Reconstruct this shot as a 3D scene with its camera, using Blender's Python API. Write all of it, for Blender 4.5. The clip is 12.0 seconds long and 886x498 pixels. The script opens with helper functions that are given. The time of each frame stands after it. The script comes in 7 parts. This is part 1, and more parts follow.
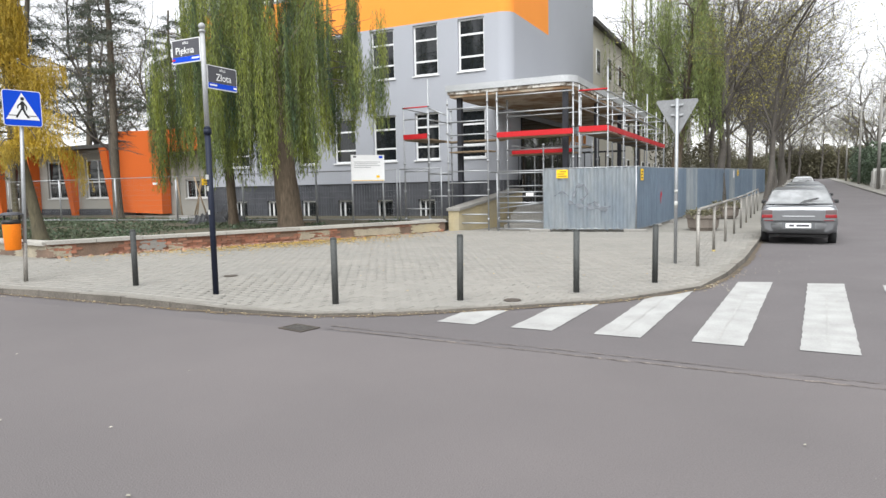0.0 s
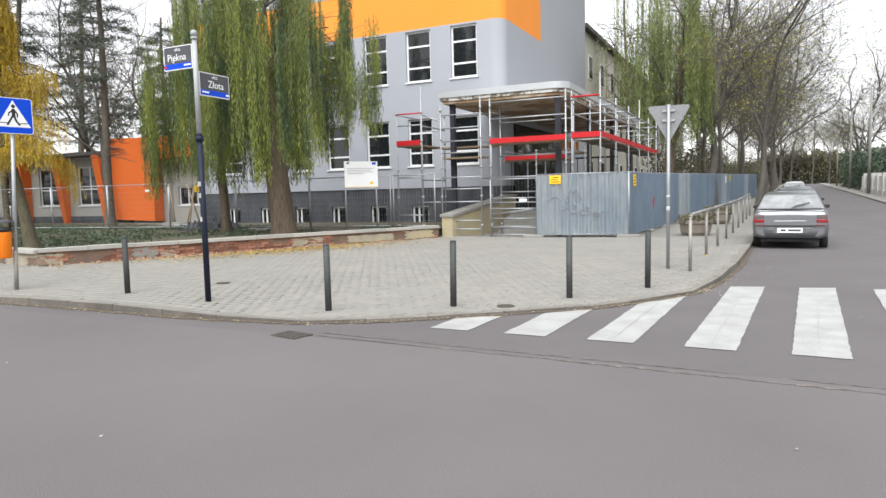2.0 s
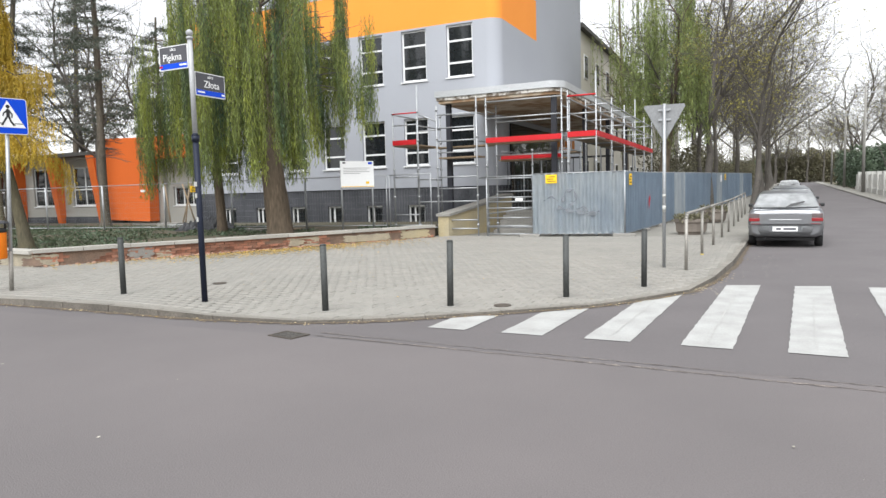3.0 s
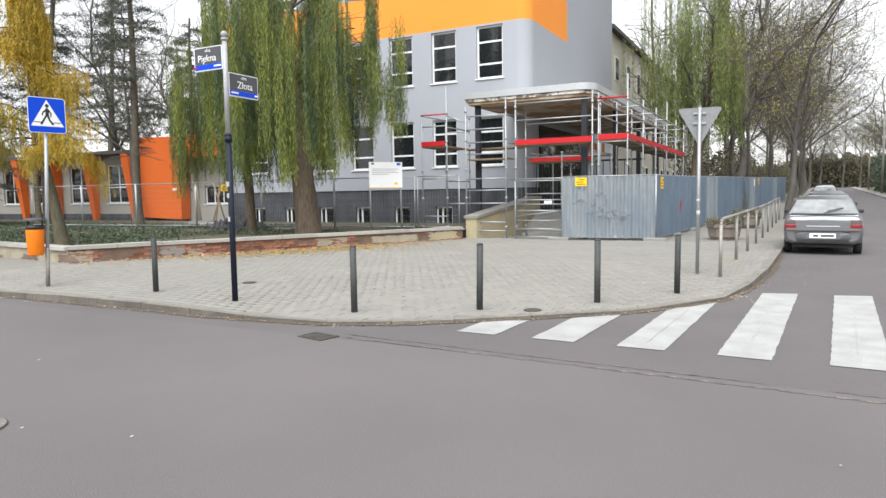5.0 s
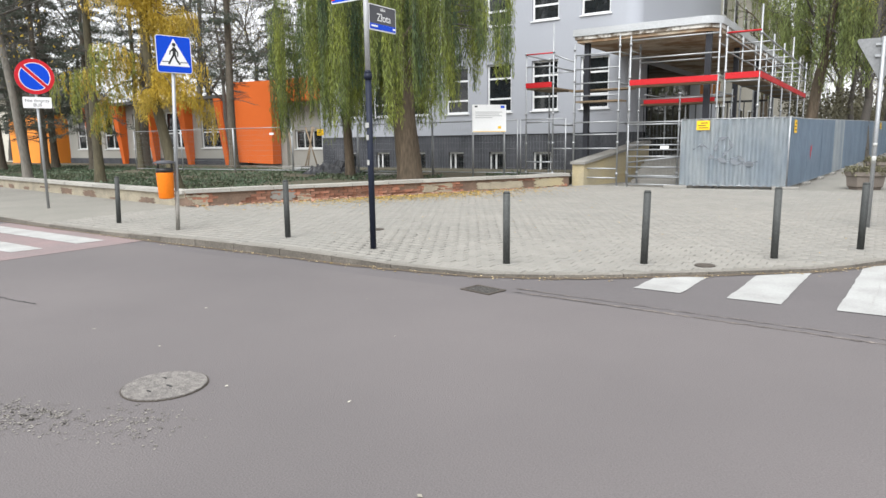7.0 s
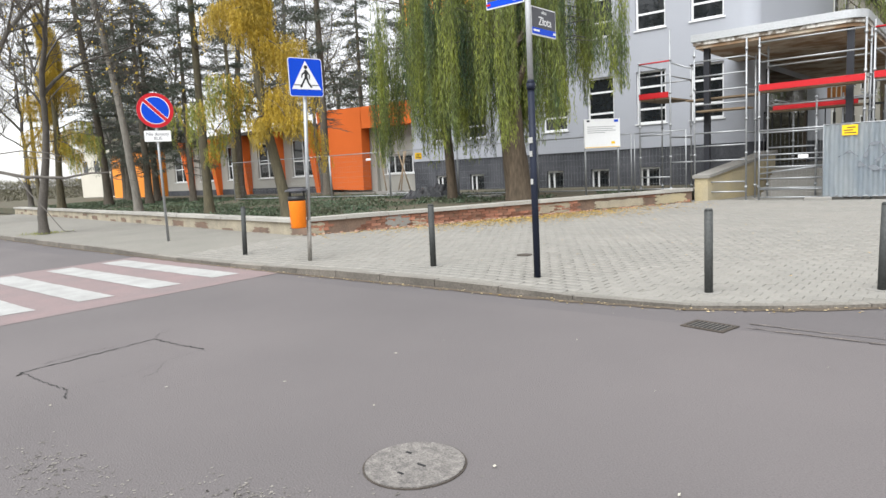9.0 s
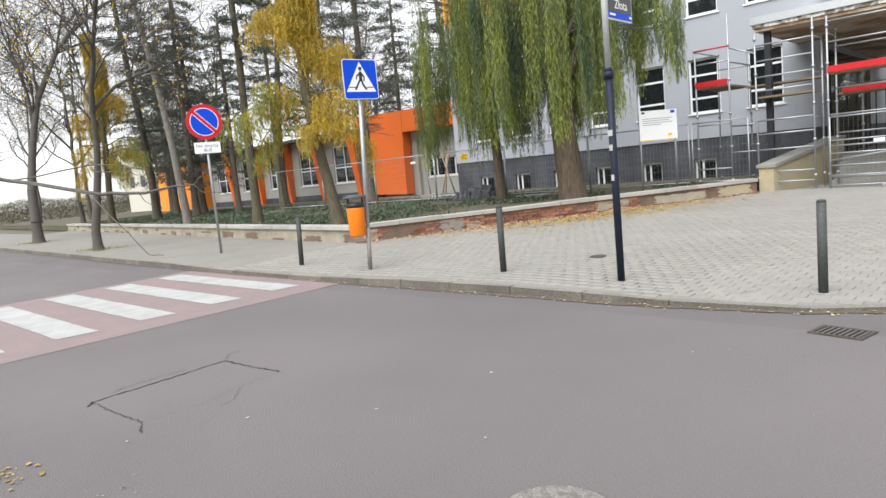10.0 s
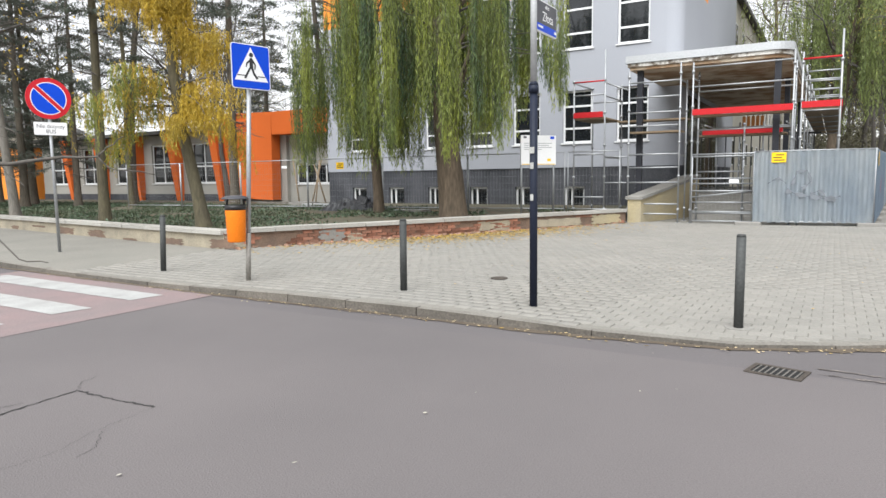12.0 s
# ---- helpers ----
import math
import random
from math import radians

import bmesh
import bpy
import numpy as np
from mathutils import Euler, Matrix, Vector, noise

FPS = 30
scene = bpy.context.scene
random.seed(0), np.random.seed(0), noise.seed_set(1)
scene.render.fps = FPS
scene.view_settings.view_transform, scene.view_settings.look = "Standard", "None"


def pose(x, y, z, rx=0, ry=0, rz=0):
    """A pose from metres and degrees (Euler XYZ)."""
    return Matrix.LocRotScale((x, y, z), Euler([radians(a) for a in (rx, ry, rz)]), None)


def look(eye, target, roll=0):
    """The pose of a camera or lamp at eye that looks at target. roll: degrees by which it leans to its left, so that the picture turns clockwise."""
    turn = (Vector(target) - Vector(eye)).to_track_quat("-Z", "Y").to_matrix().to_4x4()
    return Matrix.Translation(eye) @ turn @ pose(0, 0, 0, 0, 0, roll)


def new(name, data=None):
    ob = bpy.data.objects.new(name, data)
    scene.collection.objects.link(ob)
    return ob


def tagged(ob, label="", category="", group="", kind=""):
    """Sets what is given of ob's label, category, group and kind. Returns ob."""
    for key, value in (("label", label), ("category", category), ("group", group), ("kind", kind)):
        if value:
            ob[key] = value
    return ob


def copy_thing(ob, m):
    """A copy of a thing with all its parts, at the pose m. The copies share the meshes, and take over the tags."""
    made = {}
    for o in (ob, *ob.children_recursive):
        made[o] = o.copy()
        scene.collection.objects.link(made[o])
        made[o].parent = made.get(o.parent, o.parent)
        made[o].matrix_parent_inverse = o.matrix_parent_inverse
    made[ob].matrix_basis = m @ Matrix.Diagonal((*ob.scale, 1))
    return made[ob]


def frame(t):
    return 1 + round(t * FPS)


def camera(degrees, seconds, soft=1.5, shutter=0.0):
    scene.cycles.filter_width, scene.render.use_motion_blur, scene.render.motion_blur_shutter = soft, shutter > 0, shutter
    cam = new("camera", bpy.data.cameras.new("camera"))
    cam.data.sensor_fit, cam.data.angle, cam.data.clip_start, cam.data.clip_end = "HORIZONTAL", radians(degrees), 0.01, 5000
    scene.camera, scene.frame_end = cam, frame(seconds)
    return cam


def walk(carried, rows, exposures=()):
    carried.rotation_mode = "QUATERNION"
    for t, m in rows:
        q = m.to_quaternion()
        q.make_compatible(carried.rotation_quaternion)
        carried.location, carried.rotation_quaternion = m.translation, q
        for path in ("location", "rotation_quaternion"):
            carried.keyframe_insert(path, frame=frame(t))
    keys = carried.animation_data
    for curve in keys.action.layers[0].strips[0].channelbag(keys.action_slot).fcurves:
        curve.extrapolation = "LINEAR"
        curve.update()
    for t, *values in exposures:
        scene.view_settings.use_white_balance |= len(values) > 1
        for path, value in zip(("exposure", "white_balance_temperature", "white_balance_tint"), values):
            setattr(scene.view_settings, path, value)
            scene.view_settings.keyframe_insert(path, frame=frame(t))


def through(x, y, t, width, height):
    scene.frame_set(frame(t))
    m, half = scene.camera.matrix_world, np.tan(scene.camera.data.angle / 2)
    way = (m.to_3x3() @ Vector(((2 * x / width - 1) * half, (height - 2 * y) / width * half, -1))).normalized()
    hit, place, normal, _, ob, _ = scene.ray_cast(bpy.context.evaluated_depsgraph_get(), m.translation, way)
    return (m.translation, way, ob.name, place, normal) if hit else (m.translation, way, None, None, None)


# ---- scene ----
cam = camera(68.0, 12.0)
PATH = [
    (0, (0.491, 0.178, 1.599), (-0.389, 1.964, 1.413), -1.2),
    (0.5, (0.492, 0.17, 1.593), (-0.381, 1.961, 1.414), -0.9),
    (1, (0.502, 0.17, 1.597), (-0.354, 1.97, 1.423), -0.9),
    (1.5, (0.503, 0.19, 1.595), (-0.355, 1.988, 1.422), -1.2),
    (2, (0.502, 0.185, 1.599), (-0.362, 1.981, 1.431), -1.4),
    (2.5, (0.496, 0.178, 1.601), (-0.359, 1.978, 1.43), -1.6),
    (4.5, (0.492, 0.19, 1.597), (-0.363, 1.991, 1.442), -1.3),
    (5, (0.414, 0.21, 1.623), (-0.509, 1.976, 1.458), -0.9),
    (5.5, (0.186, 0.199, 1.603), (-0.786, 1.939, 1.426), -1.5),
    (6, (-0.105, 0.241, 1.565), (-1.241, 1.882, 1.431), -0.4),
    (6.5, (-0.461, 0.315, 1.591), (-1.619, 1.939, 1.452), 1.3),
    (7, (-0.889, 0.219, 1.582), (-1.985, 1.861, 1.26), -0.8),
    (7.5, (-1.321, 0.253, 1.593), (-2.602, 1.77, 1.356), -2.6),
    (9.5, (-2.82, 0.262, 1.548), (-4.093, 1.783, 1.292), -3.2),
    (10, (-3.15, 0.373, 1.573), (-4.51, 1.82, 1.338), -5.4),
    (10.5, (-3.482, 0.421, 1.564), (-4.624, 2.052, 1.373), -1.7),
    (11, (-3.73, 0.544, 1.54), (-4.852, 2.189, 1.354), -3.1),
    (11.5, (-3.936, 0.642, 1.548), (-5.056, 2.289, 1.362), -3.3),
    (12, (-4.053, 0.615, 1.543), (-5.069, 2.324, 1.326), -0.8),
]
walk(cam, [(t, look(eye, target, roll)) for t, eye, target, roll in PATH], [(0, 1.59), (6, 1.62), (7, 1.64), (7.5, 1.73), (9.5, 1.62), (12, 1.63)])


# ---- light ----
world = bpy.data.worlds.new("overcast_sky")
scene.world = world
world.use_nodes = True
wn, wl = world.node_tree.nodes, world.node_tree.links
sky = wn.new("ShaderNodeTexSky")
sky.sky_type, sky.sun_disc = "NISHITA", False
sky.sun_elevation, sky.sun_rotation = radians(55), radians(169)
sky.dust_density, sky.air_density, sky.ozone_density = 1.0, 1.0, 1.0
grey = wn.new("ShaderNodeHueSaturation")
grey.inputs["Saturation"].default_value = 0.12
wl.new(sky.outputs[0], grey.inputs["Color"])
wl.new(grey.outputs[0], wn["Background"].inputs["Color"])
wn["Background"].inputs["Strength"].default_value = 0.09
sun = new("sun", bpy.data.lights.new("sun", "SUN"))
sun.data.energy, sun.data.angle, sun.data.color = 1.8, radians(60), (0.965, 0.99, 1.0)
sun.matrix_world = look((3, -15, 24), (0, 0, 0))


# ---- materials ----
def mat(name, col, rough=0.75, var=0.15, s1=1.3, s2=30.0, bump=0.25, metal=0.0, rand=0.0, island=0.0, col2=None, spread=0.5, stretch=(1, 1, 1)):
    """A surface with a coarse and a fine variation of its colour and relief, at true size."""
    m = bpy.data.materials.new(name)
    m.use_nodes = True
    n, l = m.node_tree.nodes, m.node_tree.links
    p = n["Principled BSDF"]
    p.inputs["Metallic"].default_value = metal
    geo = n.new("ShaderNodeNewGeometry")
    mp = n.new("ShaderNodeMapping")
    mp.inputs["Scale"].default_value = stretch
    l.new(geo.outputs["Position"], mp.inputs["Vector"])
    a, b = n.new("ShaderNodeTexNoise"), n.new("ShaderNodeTexNoise")
    for t, s in ((a, s1), (b, s2)):
        t.inputs["Scale"].default_value = s
        t.inputs["Detail"].default_value = 5
        l.new(mp.outputs[0], t.inputs["Vector"])
    ramp = n.new("ShaderNodeMapRange")
    ramp.inputs["From Min"].default_value, ramp.inputs["From Max"].default_value = 0.5 - spread / 2, 0.5 + spread / 2
    l.new(a.outputs["Fac"], ramp.inputs["Value"])
    mix = n.new("ShaderNodeMix")
    mix.data_type = "RGBA"
    second = col2 if col2 else [c * (1 - var) for c in col]
    mix.inputs["A"].default_value, mix.inputs["B"].default_value = (*col, 1), (*second, 1)
    l.new(ramp.outputs[0], mix.inputs["Factor"])
    hsv = n.new("ShaderNodeHueSaturation")
    l.new(mix.outputs["Result"], hsv.inputs["Color"])
    val = n.new("ShaderNodeMapRange")
    val.inputs["From Min"].default_value, val.inputs["From Max"].default_value = 0.25, 0.75
    val.inputs["To Min"].default_value, val.inputs["To Max"].default_value = 1 - var, 1 + var
    l.new(b.outputs["Fac"], val.inputs["Value"])
    out = val.outputs[0]
    if rand or island:
        info = n.new("ShaderNodeObjectInfo") if rand else geo
        r = n.new("ShaderNodeMapRange")
        k = rand or island
        r.inputs["To Min"].default_value, r.inputs["To Max"].default_value = 1 - k, 1 + k
        l.new(info.outputs["Random"] if rand else geo.outputs["Random Per Island"], r.inputs["Value"])
        mul = n.new("ShaderNodeMath")
        mul.operation = "MULTIPLY"
        l.new(out, mul.inputs[0]), l.new(r.outputs[0], mul.inputs[1])
        out = mul.outputs[0]
    l.new(out, hsv.inputs["Value"])
    l.new(hsv.outputs[0], p.inputs["Base Color"])
    rr = n.new("ShaderNodeMapRange")
    rr.inputs["To Min"].default_value, rr.inputs["To Max"].default_value = max(0, rough - 0.12), min(1, rough + 0.12)
    l.new(a.outputs["Fac"], rr.inputs["Value"])
    l.new(rr.outputs[0], p.inputs["Roughness"])
    if bump:
        bp = n.new("ShaderNodeBump")
        bp.inputs["Strength"].default_value, bp.inputs["Distance"].default_value = bump, 0.01
        l.new(b.outputs["Fac"], bp.inputs["Height"])
        l.new(bp.outputs[0], p.inputs["Normal"])
    return m


def leaf_mat(name, col, col2, through=0.35, s1=0.9, stretch=(1, 1, 1), spread=0.5):
    """Leaves: two colours mixed leaf by leaf, with light passing through."""
    m = mat(name, col, 0.6, 0.2, s1, 12, 0, island=0.35, col2=col2, stretch=stretch, spread=spread)
    n, l = m.node_tree.nodes, m.node_tree.links
    p = n["Principled BSDF"]
    tr, mx = n.new("ShaderNodeBsdfTranslucent"), n.new("ShaderNodeMixShader")
    mx.inputs[0].default_value = through
    l.new(p.inputs["Base Color"].links[0].from_socket, tr.inputs["Color"])
    l.new(p.outputs[0], mx.inputs[1]), l.new(tr.outputs[0], mx.inputs[2])
    l.new(mx.outputs[0], n["Material Output"].inputs["Surface"])
    return m


def glass_mat(name, col, rough=0.04):
    m = mat(name, col, rough, 0.25, 0.8, 5, 0)
    p = m.node_tree.nodes["Principled BSDF"]
    p.inputs["IOR"].default_value = 1.5
    m.node_tree.links.remove(p.inputs["Roughness"].links[0])
    p.inputs["Roughness"].default_value = rough
    return m


ASPHALT = mat("asphalt", (0.137, 0.122, 0.121), 0.88, 0.16, 0.3, 90, 0.6, col2=(0.104, 0.094, 0.094))
ASPHALT_SIDE = mat("asphalt_side_street", (0.116, 0.105, 0.106), 0.88, 0.16, 0.5, 90, 0.5, col2=(0.096, 0.087, 0.088))
SEAM = mat("rough_asphalt_joint", (0.20, 0.172, 0.155), 0.95, 0.5, 9, 70, 0.8, col2=(0.072, 0.062, 0.058), spread=0.35)
LID = mat("rough_lid_concrete", (0.20, 0.185, 0.17), 0.95, 0.45, 22, 80, 1.0, col2=(0.12, 0.11, 0.104), spread=0.3)
CRACK = mat("crack_filler", (0.03, 0.028, 0.028), 0.8, 0.3, 4, 60, 0.5)
SOIL = mat("soil", (0.13, 0.105, 0.075), 0.95, 0.3, 0.8, 25, 0.8, col2=(0.07, 0.075, 0.04))
GARDEN = mat("garden_earth", (0.06, 0.062, 0.04), 0.95, 0.35, 0.7, 20, 0.8, col2=(0.10, 0.08, 0.05))
PAVING = mat("concrete_paving", (0.235, 0.222, 0.198), 0.92, 0.12, 0.5, 45, 0.4, rand=0.06, col2=(0.205, 0.197, 0.178))
PAVING_FAR = mat("concrete_paving_joined", (0.235, 0.222, 0.198), 0.92, 0.12, 0.5, 45, 0.4, island=0.06, col2=(0.205, 0.197, 0.178))
JOINT = mat("sand_joint", (0.205, 0.193, 0.17), 0.95, 0.2, 0.8, 60, 0.6, col2=(0.175, 0.168, 0.147))
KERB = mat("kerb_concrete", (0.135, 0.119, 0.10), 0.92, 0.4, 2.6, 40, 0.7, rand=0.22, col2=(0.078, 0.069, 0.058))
ROADPAINT = mat("white_road_paint", (0.37, 0.37, 0.36), 0.75, 0.12, 2.4, 50, 0.5, col2=(0.285, 0.282, 0.272), spread=0.4)
REDPAINT = mat("red_road_paint", (0.218, 0.156, 0.154), 0.85, 0.2, 1.5, 60, 0.5, col2=(0.179, 0.147, 0.145))
STEEL = mat("galvanised_steel", (0.36, 0.37, 0.38), 0.5, 0.15, 3, 40, 0.1, metal=0.6)
RAILSTEEL = mat("grey_railing_paint", (0.27, 0.255, 0.23), 0.55, 0.2, 3, 40, 0.15, metal=0.3)
BOLLARD = mat("dark_grey_bollard_paint", (0.065, 0.068, 0.066), 0.55, 0.25, 4, 40, 0.2, rand=0.15)
NAVY = mat("dark_blue_post_paint", (0.017, 0.021, 0.036), 0.5, 0.2, 4, 40, 0.15)
GREYPAINT = mat("light_grey_post_paint", (0.34, 0.345, 0.35), 0.5, 0.12, 4, 40, 0.1)
PLATE_GREY = mat("sign_grey_enamel", (0.085, 0.085, 0.095), 0.4, 0.1, 4, 40, 0.0)
SIGN_BLUE = mat("sign_blue", (0.004, 0.06, 0.55), 0.4, 0.06, 4, 40, 0.0)
SIGN_WHITE = mat("sign_white", (0.78, 0.78, 0.78), 0.45, 0.05, 4, 40, 0.0)
SIGN_RED = mat("sign_red", (0.50, 0.02, 0.03), 0.45, 0.06, 4, 40, 0.0)
SIGN_BACK = mat("sign_bare_metal", (0.23, 0.235, 0.24), 0.5, 0.15, 3, 30, 0.1, metal=0.4)
YELLOW = mat("yellow_notice", (0.85, 0.52, 0.02), 0.55, 0.08, 4, 40, 0.0)
BLACK = mat("black_plastic", (0.015, 0.015, 0.016), 0.5, 0.2, 4, 40, 0.1)
ORANGE = mat("orange_render", (0.80, 0.27, 0.035), 0.9, 0.06, 0.4, 60, 0.25)
ORANGE_DEEP = mat("deep_orange_render", (0.68, 0.135, 0.018), 0.9, 0.07, 0.4, 60, 0.25)
RENDER_GREY = mat("grey_render", (0.335, 0.345, 0.375), 0.92, 0.06, 0.25, 70, 0.25, col2=(0.31, 0.32, 0.35))
RENDER_PLINTH = mat("dark_plinth_render", (0.072, 0.074, 0.083), 0.9, 0.3, 1.6, 22, 0.5, col2=(0.040, 0.042, 0.049), spread=0.3, stretch=(1, 1, 0.5))
RENDER_PALE = mat("pale_render", (0.36, 0.345, 0.31), 0.92, 0.08, 0.4, 50, 0.25, col2=(0.31, 0.30, 0.27))
RENDER_CREAM = mat("cream_render", (0.52, 0.49, 0.42), 0.92, 0.1, 0.4, 40, 0.25)
WHITE_PVC = mat("white_window_frame", (0.72, 0.72, 0.72), 0.4, 0.05, 3, 30, 0.0)
GLASS = glass_mat("dark_window_glass", (0.014, 0.016, 0.018))
ROOF = mat("dark_roofing", (0.09, 0.085, 0.08), 0.85, 0.2, 1, 30, 0.3)
ZINC = mat("bright_sheet_metal", (0.48, 0.49, 0.50), 0.42, 0.12, 1.5, 20, 0.1, metal=0.5)
SOFFIT = mat("peeling_plaster_soffit", (0.55, 0.47, 0.37), 0.95, 0.2, 1.4, 25, 0.5, col2=(0.30, 0.19, 0.11), spread=0.18)
COLUMN = mat("dark_column_paint", (0.014, 0.015, 0.022), 0.6, 0.2, 3, 40, 0.2)
OCHRE = mat("ochre_ramp_plaster", (0.42, 0.34, 0.19), 0.92, 0.15, 1.2, 30, 0.5, col2=(0.30, 0.27, 0.20))
CAPSTONE = mat("stone_coping", (0.36, 0.345, 0.31), 0.92, 0.2, 1.3, 40, 0.5, rand=0.1, col2=(0.30, 0.285, 0.26))
BRICK = mat("old_red_brick", (0.29, 0.112, 0.066), 0.95, 0.35, 4, 60, 0.9, rand=0.4, col2=(0.20, 0.115, 0.08))
MORTAR = mat("old_mortar", (0.20, 0.13, 0.09), 0.95, 0.35, 3.5, 40, 1.0, col2=(0.12, 0.085, 0.065))
PLASTER = mat("flaking_wall_plaster", (0.38, 0.33, 0.24), 0.95, 0.3, 2.2, 40, 0.8, col2=(0.23, 0.205, 0.16))
REDBOARD = mat("red_toe_board", (0.48, 0.022, 0.027), 0.55, 0.12, 2, 30, 0.1)
PLANK = mat("scaffold_plank", (0.26, 0.19, 0.12), 0.85, 0.25, 2, 30, 0.3)
FENCE_BLUE = mat("weathered_galvanised_sheet", (0.26, 0.33, 0.41), 0.6, 0.09, 1.2, 9, 0.03, metal=0.1, col2=(0.20, 0.255, 0.32), spread=0.4, stretch=(1, 1, 0.3))
FENCE_PALE = mat("pale_galvanised_sheet", (0.46, 0.49, 0.50), 0.6, 0.09, 1.6, 9, 0.03, metal=0.1, col2=(0.31, 0.36, 0.41), spread=0.35, stretch=(1, 1, 0.35))
GRAFFITI = mat("faded_grey_spray_paint", (0.17, 0.185, 0.205), 0.7, 0.2, 3, 30, 0.0)
CONCRETE = mat("rough_concrete", (0.24, 0.23, 0.21), 0.95, 0.2, 2, 40, 0.5)
PLANTER = mat("pebble_concrete_planter", (0.20, 0.17, 0.145), 0.95, 0.25, 3, 70, 0.9)
CARPAINT = mat("silver_car_paint", (0.22, 0.225, 0.235), 0.32, 0.04, 1, 60, 0.0, metal=0.7)
CAR_WHITE = mat("white_car_paint", (0.70, 0.70, 0.70), 0.3, 0.04, 1, 60, 0.0)
CAR_DARK = mat("dark_car_paint", (0.10, 0.11, 0.12), 0.3, 0.04, 1, 60, 0.0, metal=0.5)
TRIM = mat("grey_bumper_plastic", (0.11, 0.115, 0.12), 0.5, 0.1, 3, 50, 0.1)
# pale base colour stands in for reflected sky and daylight through the cabin
CARGLASS_SKY = glass_mat("car_glass_sky_toned", (0.52, 0.53, 0.535), 0.08)
LAMP_RED = mat("tail_lamp_red", (0.24, 0.012, 0.016), 0.2, 0.1, 8, 60, 0.0)
LAMP_CLEAR = mat("tail_lamp_smoked", (0.12, 0.09, 0.09), 0.2, 0.1, 8, 60, 0.0)
RUBBER = mat("tyre_rubber", (0.02, 0.02, 0.021), 0.85, 0.2, 6, 60, 0.2)
RIM = mat("alloy_rim", (0.45, 0.45, 0.46), 0.4, 0.1, 6, 60, 0.0, metal=0.7)
BIN_ORANGE = mat("orange_bin_plastic", (0.78, 0.20, 0.015), 0.5, 0.08, 3, 40, 0.1)
TARP = mat("black_tarpaulin", (0.022, 0.023, 0.027), 0.45, 0.3, 3, 30, 0.3)
WOOD = mat("orange_timber", (0.55, 0.22, 0.06), 0.8, 0.2, 3, 30, 0.2)
BARK = mat("grey_brown_bark", (0.098, 0.08, 0.06), 0.95, 0.35, 3, 22, 1.0, col2=(0.066, 0.058, 0.043), stretch=(1, 1, 0.25))
BARK_WILLOW = mat("furrowed_willow_bark", (0.135, 0.10, 0.068), 0.95, 0.4, 3, 18, 1.0, col2=(0.075, 0.058, 0.04), stretch=(1, 1, 0.2))
BARK_MOSS = mat("mossy_bark", (0.095, 0.082, 0.045), 0.95, 0.35, 3, 20, 1.0, col2=(0.06, 0.052, 0.034), stretch=(1, 1, 0.25))
BARK_PALE = mat("pale_grey_bark", (0.19, 0.175, 0.15), 0.95, 0.3, 3, 22, 0.9, col2=(0.125, 0.115, 0.098), stretch=(1, 1, 0.25))
BARK_DARK = mat("dark_twig_bark", (0.07, 0.062, 0.055), 0.95, 0.3, 3, 22, 0.6, col2=(0.095, 0.085, 0.072))
WILLOW = leaf_mat("willow_leaves", (0.275, 0.31, 0.05), (0.055, 0.098, 0.043), 0.35, 1.5, (1, 1, 0.2), 0.28)
WILLOW_FAR = leaf_mat("willow_leaves_far", (0.30, 0.34, 0.10), (0.15, 0.20, 0.07), 0.4, 1.2, (1, 1, 0.18))
LARCH = leaf_mat("golden_larch_needles", (0.56, 0.385, 0.035), (0.33, 0.25, 0.045), 0.35, 1.6)
LARCH_GREEN = leaf_mat("turning_larch_needles", (0.30, 0.30, 0.05), (0.15, 0.19, 0.05), 0.35, 1.6)
NEEDLES = leaf_mat("dark_conifer_needles", (0.05, 0.07, 0.05), (0.085, 0.095, 0.07), 0.3)
IVY = leaf_mat("ivy_ground_cover", (0.045, 0.09, 0.048), (0.085, 0.09, 0.05), 0.15)
FALLEN = leaf_mat("fallen_leaves", (0.42, 0.27, 0.05), (0.30, 0.21, 0.06), 0.1)
HEDGE = leaf_mat("evergreen_hedge", (0.05, 0.08, 0.045), (0.07, 0.095, 0.055), 0.15)
SHRUB = leaf_mat("dull_shrub_leaves", (0.13, 0.125, 0.065), (0.10, 0.085, 0.06), 0.2)
YELLOWING = leaf_mat("last_yellow_leaves", (0.34, 0.30, 0.05), (0.24, 0.22, 0.05))


for m in (SIGN_BLUE, SIGN_RED, SIGN_WHITE, PLATE_GREY, REDBOARD, NAVY, BOLLARD, BIN_ORANGE, YELLOW):
    m.node_tree.nodes["Principled BSDF"].inputs["Specular IOR Level"].default_value = 0.15


# ---- mesh tools ----
def box(bm, x0, x1, y0, y1, z0, z1):
    v = [bm.verts.new(p) for p in ((x0, y0, z0), (x1, y0, z0), (x1, y1, z0), (x0, y1, z0), (x0, y0, z1), (x1, y0, z1), (x1, y1, z1), (x0, y1, z1))]
    for f in ((3, 2, 1, 0), (4, 5, 6, 7), (0, 1, 5, 4), (1, 2, 6, 5), (2, 3, 7, 6), (3, 0, 4, 7)):
        bm.faces.new([v[i] for i in f])
    return v


